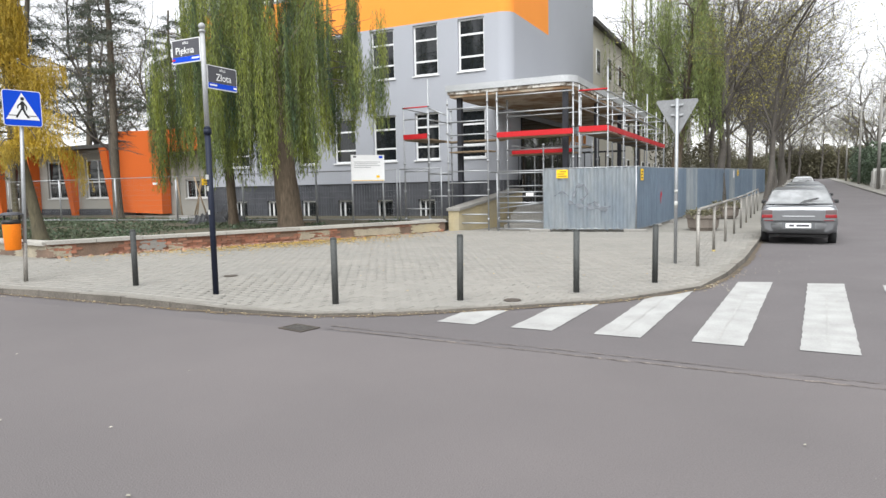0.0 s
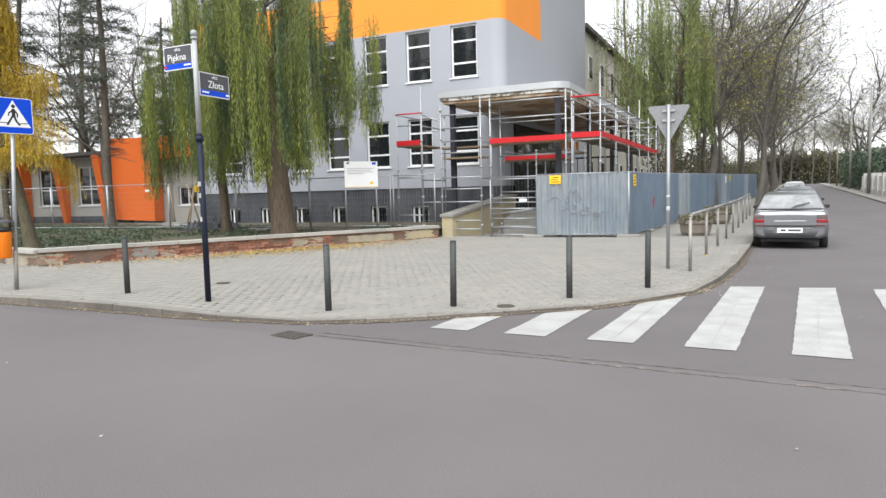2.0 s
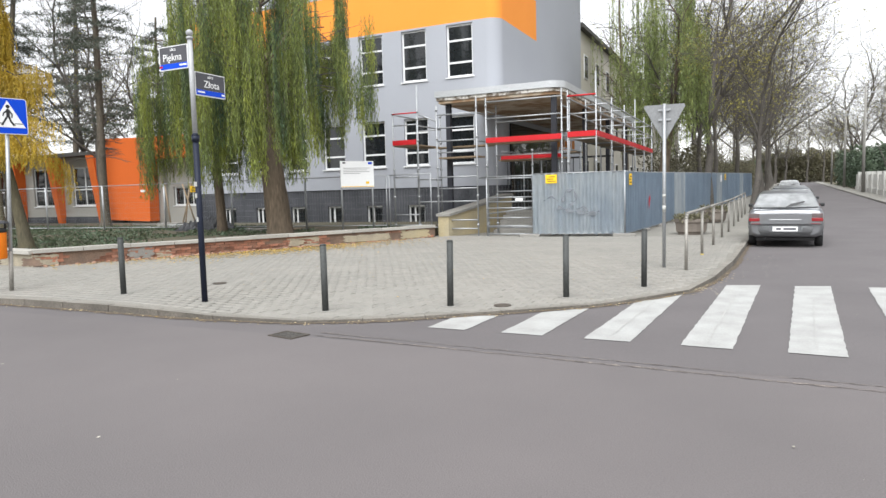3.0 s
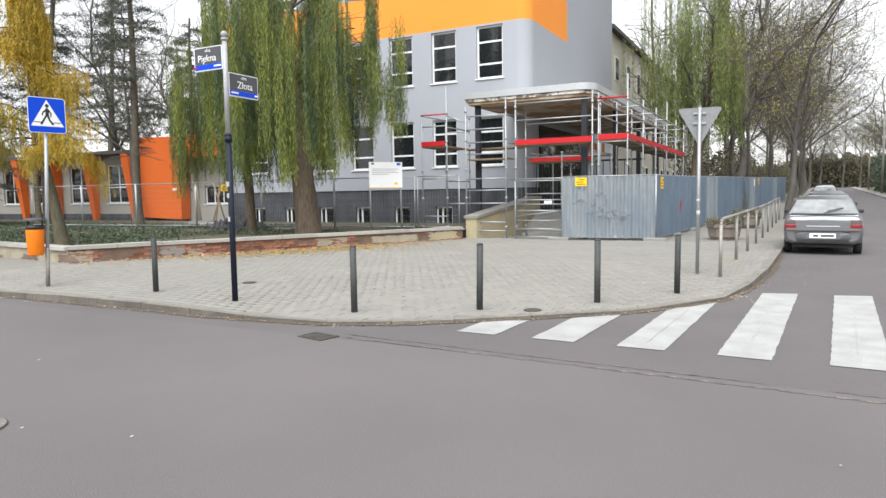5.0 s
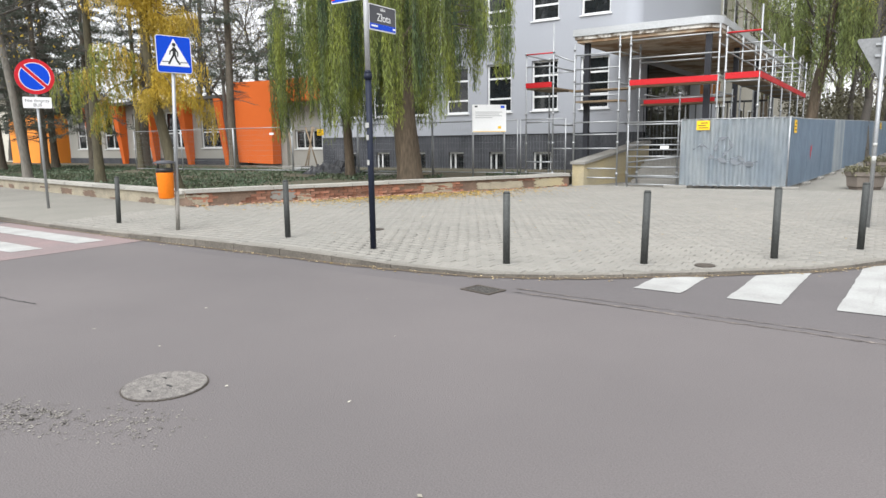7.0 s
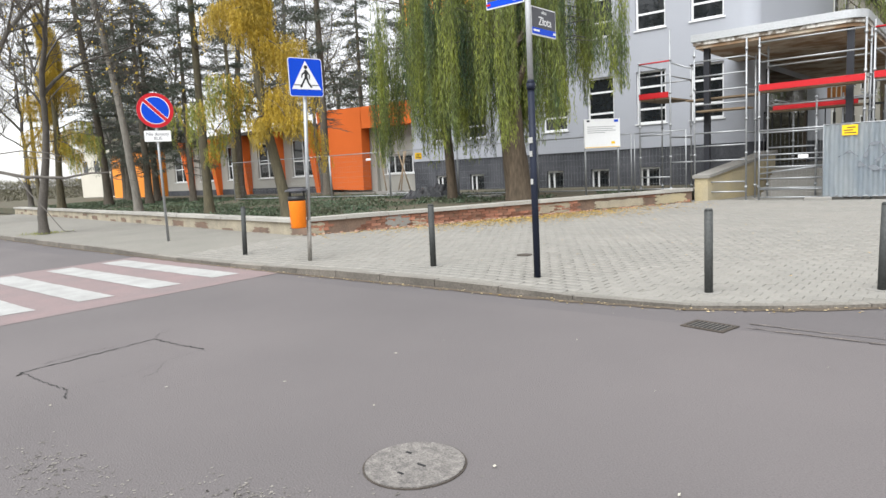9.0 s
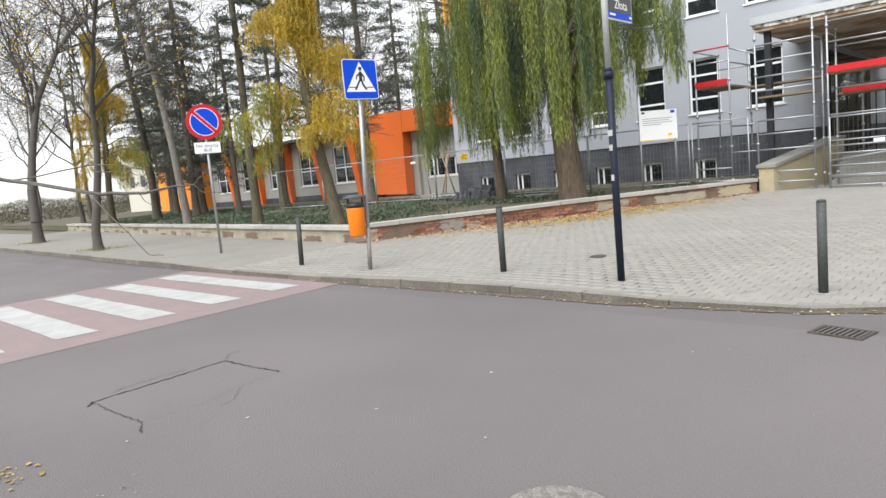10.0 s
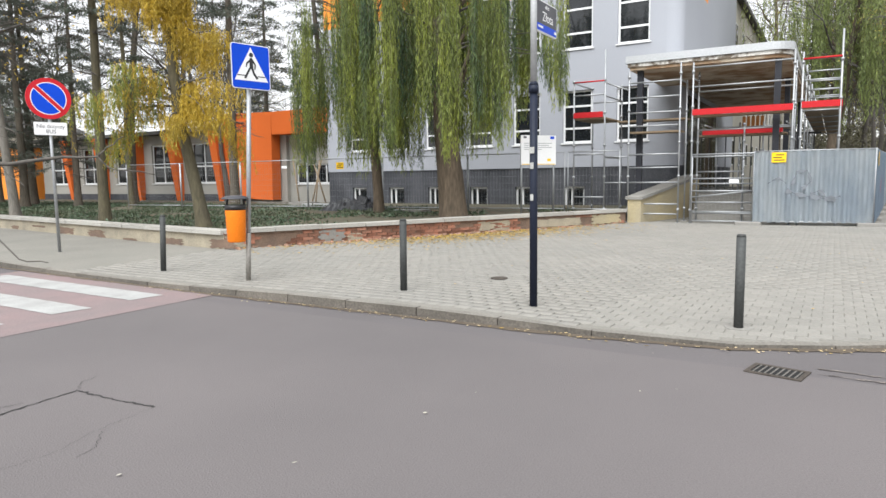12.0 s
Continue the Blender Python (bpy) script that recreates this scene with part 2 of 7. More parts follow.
def tube(bm, p0, p1, r0, r1=None, n=10, caps=True):
    r1 = r0 if r1 is None else r1
    p0, p1 = Vector(p0), Vector(p1)
    q = (p1 - p0).to_track_quat("Z", "Y")
    rings = []
    for p, r in ((p0, r0), (p1, r1)):
        rings.append([bm.verts.new(p + q @ Vector((r * math.cos(2 * math.pi * i / n), r * math.sin(2 * math.pi * i / n), 0))) for i in range(n)])
    for i in range(n):
        f = bm.faces.new((rings[0][i], rings[0][(i + 1) % n], rings[1][(i + 1) % n], rings[1][i]))
        f.smooth = n > 5
    if caps:
        bm.faces.new(rings[0][::-1]), bm.faces.new(rings[1])


def slab(bm, outline, z0, z1):
    """A prism over a flat outline of (x, y), counter-clockwise."""
    lo, hi = [bm.verts.new((x, y, z0)) for x, y in outline], [bm.verts.new((x, y, z1)) for x, y in outline]
    bm.faces.new(lo[::-1]), bm.faces.new(hi)
    k = len(outline)
    for i in range(k):
        bm.faces.new((lo[i], lo[(i + 1) % k], hi[(i + 1) % k], hi[i]))


def upright(bm, outline, y0, y1):
    """A plate with an outline of (x, z), from y0 (front) back to y1."""
    a, b = [bm.verts.new((x, y0, z)) for x, z in outline], [bm.verts.new((x, y1, z)) for x, z in outline]
    bm.faces.new(a), bm.faces.new(b[::-1])
    k = len(outline)
    for i in range(k):
        bm.faces.new((a[(i + 1) % k], a[i], b[i], b[(i + 1) % k]))


def bevelled(bm, width, segments=2):
    bmesh.ops.bevel(bm, geom=bm.edges[:], offset=width, segments=segments, affect="EDGES", profile=0.6)
    return bm


def finish(name, bm, material):
    me = bpy.data.meshes.new(name)
    bmesh.ops.recalc_face_normals(bm, faces=bm.faces[:])
    bm.to_mesh(me)
    bm.free()
    me.materials.append(material)
    return new(name, me)


def part(name, bm, material, parent, label=""):
    ob = finish(name, bm, material)
    ob.parent = parent
    return tagged(ob, label)


def thing(name, place, label, category, group="", turn=0, kind=""):
    ob = new(name)
    ob.empty_display_size = 0.2
    ob.matrix_basis = pose(*place, 0, 0, turn)
    return tagged(ob, label, category, group, kind)


def setting(name, bm, material, label, category):
    return tagged(finish(name, bm, material), label, category, "", "structure")


def B():
    return bmesh.new()


def fast_mesh(name, verts, quads, material, smooth=False):
    """A mesh out of arrays: n x 3 places and m x 4 corners."""
    me = bpy.data.meshes.new(name)
    verts, quads = np.asarray(verts, np.float32), np.asarray(quads, np.int32)
    me.vertices.add(len(verts))
    me.vertices.foreach_set("co", verts.ravel())
    me.loops.add(quads.size)
    me.loops.foreach_set("vertex_index", quads.ravel())
    me.polygons.add(len(quads))
    me.polygons.foreach_set("loop_start", np.arange(0, quads.size, 4, dtype=np.int32))
    if smooth:
        me.polygons.foreach_set("use_smooth", np.ones(len(quads), bool))
    me.update(calc_edges=True)
    me.materials.append(material)
    return me


def rise(y):
    """The side street climbs gently away from the crossing."""
    return 0.012 * min(max(y - 24.0, 0.0), 150.0)


def pave(x, y):
    """The height of the pavement: dropped at the two crossings."""
    d = math.hypot(x + 2.5, y - 8.3)
    s = min(max((d - 2.7) / 3.2, 0.0), 1.0)
    h = 0.03 + 0.07 * s * s * (3 - 2 * s)
    if y < 9 and -18 < x < -10:
        k = min(1.0, abs(abs(x + 13.9) - 0) / 4.0)
        h -= 0.05 * (1 - k * k) * max(0.0, 1 - (y - 6.6) / 2.0)
    return h + rise(y)


# ---- ground, roads, pavement ----
bm = B()
ys = (-900, 24, 60, 174, 1500)
rows_ = [[bm.verts.new((x, y, -0.06 + rise(y))) for x in (-1200, 1200)] for y in ys]
for a, b in zip(rows_, rows_[1:]):
    bm.faces.new((a[0], a[1], b[1], b[0]))
setting("ground", bm, SOIL, "bare brown earth reaching away beyond the streets", "ground")

bm = B()
v = [bm.verts.new(p) for p in ((-120, -1.3, 0), (90, -1.3, 0), (90, 6.2, 0), (-120, 6.2, 0))]
bm.faces.new(v)
setting("road", bm, ASPHALT, "worn grey asphalt of the wider street", "road")


def kerb_x(y):
    return 0.32 + 0.042 * (y - 18)


bm = B()
last = None
for y, x0, x1 in ((6.2, -120, 90), (9.0, -120, 90), (9.0, -7, 12), (24, -2, kerb_x(24) + 6.3), (60, kerb_x(60) - 1, kerb_x(60) + 6.3), (174, kerb_x(174) - 1, kerb_x(174) + 6.3), (420, kerb_x(420) - 1, kerb_x(420) + 6.3)):
    pair = [bm.verts.new((x0, y, rise(y) - 0.003)), bm.verts.new((x1, y, rise(y) - 0.003))]
    if last and last[0].co.y < y:
        bm.faces.new((last[0], last[1], pair[1], pair[0]))
    last = pair
setting("road_side", bm, ASPHALT_SIDE, "grey asphalt of the narrow side street", "road")

# the ragged joint between the two asphalts
bm = B()
rng = random.Random(4)
for edge, half in ((0.0, 0.026), (0.15, 0.012)):
    prev = None
    for i in range(390):
        x = -4.1 + i * 0.04
        y = 6.30 - 0.052 * (x + 4.1) + edge + rng.uniform(-0.009, 0.009) + 0.018 * noise.noise(Vector((x * 1.7, edge * 9, 5)))
        w = half * rng.uniform(0.15, 1.4) * (0.75 + 0.6 * noise.noise(Vector((x * 1.1, edge * 7, 8))))
        cur = [bm.verts.new((x, y - w, 0.004)), bm.verts.new((x, y + w, 0.004))]
        if prev:
            bm.faces.new((prev[0], cur[0], cur[1], prev[1]))
        prev = cur
setting("road_joint", bm, SEAM, "rough brownish joint between two layers of asphalt", "road joint")

# a square patch with filled cracks, open on one side, and finer cracks about it
bm = B()
for pts, w0 in ((((-8.70, 2.05), (-8.78, 2.11), (-8.80, 2.72), (-8.83, 3.30), (-8.62, 3.30), (-8.0, 3.35)), 0.011), (((-8.78, 2.11), (-8.35, 2.10), (-7.90, 2.13), (-7.67, 2.03)), 0.006),
                (((-8.0, 3.35), (-7.95, 2.9), (-7.83, 2.56), (-7.9, 2.13)), 0.0012), (((-8.83, 3.3), (-9.0, 3.42), (-9.05, 3.6)), 0.003), (((-8.9, 2.3), (-8.95, 2.75), (-8.9, 2.95)), 0.003), (((-7.9, 2.9), (-7.7, 2.75), (-7.66, 2.6)), 0.002)):
    for (xa, ya), (xb, yb) in zip(pts, pts[1:]):
        prev = None
        for i in range(15):
            k = i / 14
            x, y = xa + (xb - xa) * k + rng.uniform(-0.012, 0.012), ya + (yb - ya) * k + rng.uniform(-0.012, 0.012)
            nx, ny = Vector((ya - yb, xb - xa)).normalized() * w0 * rng.uniform(0.3, 1.2)
            cur = [bm.verts.new((x - nx, y - ny, 0.004)), bm.verts.new((x + nx, y + ny, 0.004))]
            if prev:
                bm.faces.new((prev[0], cur[0], cur[1], prev[1]))
            prev = cur
setting("road_crack", bm, CRACK, "dark cracks round an old square asphalt patch", "crack")

KERBLINE = [(-60, 9.2), (-45, 8.35), (-27.4, 7.38), (-21.3, 6.98), (-16.7, 6.78), (-11.8, 6.63), (-9, 6.63), (-6, 6.65), (-4.75, 6.81), (-3.97, 7.16), (-3.29, 7.59), (-2.48, 8.21),
            (-1.51, 8.98), (-1.05, 9.56), (-0.36, 10.66), (-0.05, 12.18), (0.16, 14.39), (0.32, 17.93), (0.57, 24), (2.08, 60), (6.87, 174), (17.2, 420)]


def resample(line, step):
    out = [Vector(line[0])]
    for a, b in zip(line, line[1:]):
        a, b = Vector(a), Vector(b)
        k = max(1, round((b - a).length / step))
        out += [a.lerp(b, (i + 1) / k) for i in range(k)]
    return out


edge = resample(KERBLINE, 1.0)
inward = []
for i, p in enumerate(edge):
    d = edge[min(i + 1, len(edge) - 1)] - edge[max(i - 1, 0)]
    inward.append(Vector((-d.y, d.x)).normalized())
bm = B()
rings = []
for off in (0.1, 0.6, 1.2, 2.0, 3.0, 4.0):
    ring = []
    for p, nrm in zip(edge, inward):
        q = p + nrm * off
        ring.append(bm.verts.new((q.x, q.y, pave(q.x, q.y) - 0.008)))
    rings.append(ring)
for a, b in zip(rings, rings[1:]):
    for i in range(len(a) - 1):
        bm.faces.new((a[i], a[i + 1], b[i + 1], b[i]))
inner = [v for v in rings[-1] if v.co.y <= 24 and v.co.x > -47]
far = [bm.verts.new((x, y, 0.086)) for x, y in ((-3.6, 25.9), (-12, 25.9), (-47, 25.9))]
bm.faces.new(inner + far)
pavement = setting("pavement", bm, JOINT, "grey interlocking concrete block pavement at the corner", "pavement")

# kerb stones: pale tops, darker brown faces
KERB_TOP = mat("pale_kerb_top", (0.215, 0.20, 0.175), 0.92, 0.3, 2.2, 40, 0.6, rand=0.12, col2=(0.155, 0.143, 0.124))
kerb = thing("kerb", (0, 0, 0), "row of worn concrete kerb stones along the pavement", "kerb", kind="structure")
stone_line = resample([p for p in KERBLINE if p[0] > -50 and p[1] < 70], 1.0)
for a, b in zip(stone_line, stone_line[1:]):
    d = b - a
    nrm = Vector((-d.y, d.x)).normalized()
    bm = B()
    gap = d.normalized() * 0.006
    lo, hi = [], []
    for q, w in ((a + gap, 0), (b - gap, 0), (b - gap, 0.13), (a + gap, 0.13)):
        q = q + nrm * w
        h = pave(q.x, q.y) + rng.uniform(-0.004, 0.004)
        lo.append(bm.verts.new((q.x, q.y, rise(q.y) - 0.1)))
        q2 = q + nrm * (0.018 if w == 0 else 0)
        hi.append(bm.verts.new((q2.x, q2.y, h + 0.004)))
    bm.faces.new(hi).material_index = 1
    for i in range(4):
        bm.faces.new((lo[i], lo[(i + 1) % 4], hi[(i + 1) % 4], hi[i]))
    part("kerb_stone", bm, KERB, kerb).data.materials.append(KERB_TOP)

# a strip of brown dirt in the gutter
bm = B()
prev = None
for i, (p, nrm) in enumerate(zip(edge, inward)):
    if p.x < -50 or p.y > 60:
        prev = None
        continue
    for k in range(6):
        q = p if i + 1 >= len(edge) else p.lerp(edge[i + 1], k / 6)
        w = 0.05 + 0.05 * rng.random() + 0.05 * max(0, noise.noise(Vector((q.x * 0.7, q.y * 0.7, 3))))
        cur = [bm.verts.new((q.x + nrm.x * 0.03, q.y + nrm.y * 0.03, rise(q.y) + 0.005)), bm.verts.new((q.x - nrm.x * w, q.y - nrm.y * w, rise(q.y) + 0.004))]
        if prev:
            bm.faces.new((prev[0], prev[1], cur[1], cur[0]))
        prev = cur
setting("gutter_dirt", bm, mat("gutter_dirt", (0.075, 0.058, 0.042), 0.95, 0.35, 4, 60, 0.8, col2=(0.11, 0.085, 0.06)), "brown dirt washed into the gutter", "dirt")

# zebra crossings
def stripe(pts, label, material=ROADPAINT, z=0.004, name="crossing_stripe"):
    bm = B()
    pts = [Vector(p) for p in pts]
    line = []
    for a, b in zip(pts, pts[1:] + pts[:1]):
        k = max(2, int((b - a).length / 0.12))
        for i in range(k):
            q = a.lerp(b, i / k)
            line.append(bm.verts.new((q.x + rng.uniform(-0.007, 0.007), q.y + rng.uniform(-0.007, 0.007), z)))
    bm.faces.new(line)
    ob = setting(name, bm, material, label, "road marking")
    ob["group"] = "crossing stripes"
    return ob


for x, far_l, far_r in ((-3.02, 7.84, 8.06), (-2.09, 8.44, 8.92), (-1.14, 9.72, 10.45), (-0.16, 11.58, 11.70), (0.81, 11.72, 11.84), (1.79, 11.84, 11.9), (2.77, 11.9, 11.95), (3.75, 11.95, 12.0), (4.73, 12.0, 12.0)):
    stripe(((x, 7.1), (x + 0.49, 7.09), (x + 0.49 + 0.062 * (far_r - 7.1), far_r), (x + 0.062 * (far_l - 7.1), far_l)), "worn white painted crossing stripe on the side street")
stripe(((-16.3, 6.66), (-16.3, -1.2), (-11.2, -1.2), (-11.2, 6.55)), "faded red painted band under the crossing stripes", REDPAINT, 0.004, "crossing_band")
for i in range(7):
    y = 6.3 - i * 1.0
    stripe(((-16.0, y), (-16.0, y - 0.47), (-11.88, y - 0.52), (-11.82, y - 0.06)), "worn white painted crossing stripe on a red band", z=0.009)

bm = B()
box(bm, -120, 90, -3.6, -1.3, -0.1, 0.1)
setting("pavement_south", bm, PAVING_FAR, "narrow grey pavement on the near side of the street", "pavement")

# drain and manhole
drain = thing("drain_grate", (-4.37, 6.2, 0.002), "rusty cast iron street drain grate sunk in the asphalt", "drain", turn=-12)
drain.scale = (0.85, 0.72, 1)
bm = B()
for s in ((-0.24, 0.24, -0.2, -0.155), (-0.24, 0.24, 0.155, 0.2), (-0.24, -0.2, -0.155, 0.155), (0.2, 0.24, -0.155, 0.155)):
    box(bm, *s, 0, 0.009)
IRON = mat("rusty_cast_iron", (0.085, 0.07, 0.058), 0.8, 0.3, 6, 50, 0.5, metal=0.3)
GRATE = mat("dusty_cast_iron", (0.15, 0.138, 0.125), 0.85, 0.3, 6, 50, 0.5, metal=0.1)
PIT_SHADE = mat("drain_pit_shade", (0.006, 0.006, 0.006), 0.95, 0.2, 6, 50, 0)
part("frame", bm, IRON, drain)
# no hole in the road: a near-black plate paints the shade between the bars
bm = B()
box(bm, -0.2, 0.2, -0.155, 0.155, 0, 0.004)
part("pit", bm, PIT_SHADE, drain, "flat black plate painted as the shade below the bars")
for i in range(8):
    bm = B()
    x = -0.18 + i * 0.05
    box(bm, x, x + 0.014, -0.153, 0.153, 0.004, 0.008)
    part("bar", bm, GRATE, drain)

cover = thing("manhole_cover", (-4.76, 2.66, 0.002), "round worn manhole cover filled with concrete in the road", "manhole")
cover.scale = (0.93, 0.93, 1)
bm = B()
n = 40
rings_ = [[bm.verts.new((r * math.cos(2 * math.pi * i / n), r * math.sin(2 * math.pi * i / n), z)) for i in range(n)] for r, z in ((0.288, 0), (0.288, 0.005), (0.297, 0.005), (0.297, 0))]
for a, b in zip(rings_, rings_[1:]):
    for i in range(n):
        bm.faces.new((a[i], a[(i + 1) % n], b[(i + 1) % n], b[i]))
part("ring", bm, IRON, cover, "dark open joint round the lid")
bm = B()
slab(bm, [(0.286 * math.cos(2 * math.pi * i / 40), 0.286 * math.sin(2 * math.pi * i / 40)) for i in range(40)], 0, 0.010)
part("lid", bm, LID, cover, "rough concrete lid")
for x, y, w in ((0.05, 0.0, 0.03), (-0.12, 0.08, 0.02), (0.02, -0.14, 0.02)):
    bm = B()
    box(bm, x - w, x + w, y - 0.008, y + 0.008, 0.0101, 0.0125)
    part("lifting_slot", bm, BLACK, cover)
cap = thing("valve_cap", (-8.1, 8.98, pave(-8.1, 8.98)), "small dark round valve cap set in the paving", "valve cap")
bm = B()
tube(bm, (0, 0, 0), (0, 0, 0.012), 0.12, n=20)
part("lid", bm, IRON, cap)
cap2 = copy_thing(cap, pose(-2.62, 8.62, pave(-2.62, 8.62)))


# ---- buildings ----
def wall_with_holes(bm, x0, x1, z0, z1, holes, y0, y1):
    """A wall along x, y0 its face, with rectangular openings (x0, x1, z0, z1) right through it."""
    xs = sorted({x0, x1, *[h[0] for h in holes], *[h[1] for h in holes]})
    zs = sorted({z0, z1, *[h[2] for h in holes], *[h[3] for h in holes]})

    def solid(i, j):
        if not (0 <= i < len(xs) - 1 and 0 <= j < len(zs) - 1):
            return False
        cx, cz = (xs[i] + xs[i + 1]) / 2, (zs[j] + zs[j + 1]) / 2
        return not any(h[0] < cx < h[1] and h[2] < cz < h[3] for h in holes)

    def quad(*p):
        bm.faces.new([bm.verts.new(q) for q in p])

    for i in range(len(xs) - 1):
        for j in range(len(zs) - 1):
            if not solid(i, j):
                continue
            a, b, c, d = xs[i], xs[i + 1], zs[j], zs[j + 1]
            quad((a, y0, c), (b, y0, c), (b, y0, d), (a, y0, d))
            quad((b, y1, c), (a, y1, c), (a, y1, d), (b, y1, d))
            if not solid(i - 1, j):
                quad((a, y1, c), (a, y0, c), (a, y0, d), (a, y1, d))
            if not solid(i + 1, j):
                quad((b, y0, c), (b, y1, c), (b, y1, d), (b, y0, d))
            if not solid(i, j - 1):
                quad((a, y1, c), (b, y1, c), (b, y0, c), (a, y0, c))
            if not solid(i, j + 1):
                quad((a, y0, d), (b, y0, d), (b, y1, d), (a, y1, d))
    bmesh.ops.remove_doubles(bm, verts=bm.verts[:], dist=0.0005)


def window(parent, x, z0, w, h, y, rails=(), posts=(), sill=True, depth=0.1):
    """A white-framed window under parent; y is the wall's face, and the frame stands depth behind it."""
    win = new("window")
    win.parent = parent
    win.matrix_basis = pose(x, y + depth, z0)
    f = 0.075
    bm = B()
    box(bm, -w / 2, -w / 2 + f, 0, 0.08, 0, h), box(bm, w / 2 - f, w / 2, 0, 0.08, 0, h)
    box(bm, -w / 2 + f, w / 2 - f, 0, 0.08, 0, f), box(bm, -w / 2 + f, w / 2 - f, 0, 0.08, h - f, h)
    for r in rails:
        box(bm, -w / 2 + f, w / 2 - f, 0.002, 0.078, h * r - f / 2, h * r + f / 2)
    for p in posts:
        box(bm, w * p - w / 2 - f / 2, w * p - w / 2 + f / 2, -0.002, 0.082, f, h - f)
    part("frame", bm, WHITE_PVC, win, "white plastic frame")
    zs = [0, *rails, 1]
    xs = [0, *posts, 1]
    for i in range(len(zs) - 1):
        for j in range(len(xs) - 1):
            bm = B()
            box(bm, w * xs[j] - w / 2 + 0.04, w * xs[j + 1] - w / 2 - 0.04, 0.03, 0.042, h * zs[i] + 0.035, h * zs[i + 1] - 0.035)
            part("pane", bm, GLASS, win, "dark reflecting glass")
    if sill:
        bm = B()
        box(bm, -w / 2 - 0.06, w / 2 + 0.06, -depth - 0.05, 0.01, -0.05, -0.004)
        part("sill", bm, WHITE_PVC, win, "pale window sill")
    return win


FY, FX0, FX1, FTOP = 26.05, -25.75, -9.55, 13.2
school = thing("school_building", (0, 0, 0), "grey rendered school with an orange band and dark plinth", "building", kind="")
COLS = [-10.75 - 2.165 * i for i in range(7)]
up = [(x - 0.6, x + 0.6, 6.47, 8.64) for x in COLS]
top = [(x - 0.6, x + 0.6, 10.75, 12.6) for x in COLS]
down = [(x - 0.6, x + 0.6, 2.83, 4.88) for x in COLS]
cellar = [(x - 0.42, x + 0.42, 0.26, 1.10) for x in [-13.03 - 2.165 * i for i in range(6)]]
bm = B()
wall_with_holes(bm, FX0, FX1, 1.87, 8.72, [*up, *down], FY, FY + 0.4)
wall_with_holes(bm, FX0, FX1, 10.6, FTOP, top, FY, FY + 0.4)
part("wall", bm, RENDER_GREY, school, "smooth grey rendered wall")
bm = B()
wall_with_holes(bm, FX0, FX1, -0.1, 1.87, cellar, FY + 0.05, FY + 0.4)
part("plinth", bm, RENDER_PLINTH, school, "dark grey plinth")
bm = B()
wall_with_holes(bm, FX0, FX1, 8.72, 10.6, [], FY, FY + 0.4)
part("orange_band", bm, ORANGE, school, "orange painted band")


# rounded corner and side wall
def corner(bm, z0, z1, r, y_end):
    pts = [(FX1 + r * math.sin(math.pi / 2 * i / 10), FY + r - r * math.cos(math.pi / 2 * i / 10)) for i in range(11)] + [(FX1 + r, FY + r + 0.06), (FX1 + r, y_end)]
    inner_ = [(FX1 - 0.001, FY + 0.4)] + [(FX1 + r - 0.4, y_end)]
    lo = [bm.verts.new((x, y, z0)) for x, y in pts]
    hi = [bm.verts.new((x, y, z1)) for x, y in pts]
    for i in range(len(pts) - 1):
        f = bm.faces.new((lo[i], lo[i + 1], hi[i + 1], hi[i]))
        f.smooth = i < 10
    a = [bm.verts.new((x, y, z0)) for x, y in reversed(inner_)]
    b = [bm.verts.new((x, y, z1)) for x, y in reversed(inner_)]
    bm.faces.new((a[0], a[1], b[1], b[0]))
    for ring in ((lo[-1], a[0], b[0], hi[-1]), (a[1], lo[0], hi[0], b[1])):
        bm.faces.new([bm.verts.new(v.co) for v in ring])


bm = B()
corner(bm, 1.87, 8.72, 0.55, 40.3)
part("side_wall", bm, RENDER_GREY, school, "smooth grey rendered side wall")
bm = B()
corner(bm, 10.6, FTOP, 0.55, 40.3)
part("side_wall", bm, RENDER_GREY, school, "smooth grey rendered side wall")
bm = B()
corner(bm, 8.72, 10.6, 0.55, 31.3)
part("side_band", bm, ORANGE, school, "orange painted band")
bm = B()
box(bm, FX1 + 0.15, FX1 + 0.55, 31.3, 40.3, 8.72, 10.6)
part("side_infill", bm, RENDER_GREY, school)
bm = B()
corner(bm, -0.1, 1.87, 0.5, 40.3)
part("side_plinth", bm, RENDER_PLINTH, school, "dark grey plinth")
bm = B()
box(bm, FX0 - 0.1, FX1 + 0.7, FY - 0.15, 40.4, FTOP, FTOP + 0.25)
part("roof", bm, ROOF, school, "flat dark roof")
bm = B()
box(bm, FX0, FX0 + 0.4, FY + 0.4, 40.3, -0.1, FTOP), box(bm, FX0 + 0.4, FX1 + 0.1, 39.9, 40.3, -0.1, FTOP)
part("back_wall", bm, RENDER_GREY, school)
for x in COLS:
    window(school, x, 6.47, 1.2, 2.17, FY, (0.28, 0.70))
    window(school, x, 2.83, 1.2, 2.05, FY, (0.28, 0.70))
    window(school, x, 10.75, 1.2, 1.85, FY, (0.28, 0.70))
for h in cellar:
    window(school, (h[0] + h[1]) / 2, 0.26, 0.84, 0.84, FY + 0.05, (), (0.36,), depth=0.12)
bm = B()
box(bm, FX0 + 0.5, FX1 - 0.2, FY + 1.6, FY + 1.8, -0.1, FTOP)
part("inner_wall", bm, RENDER_PALE, school)

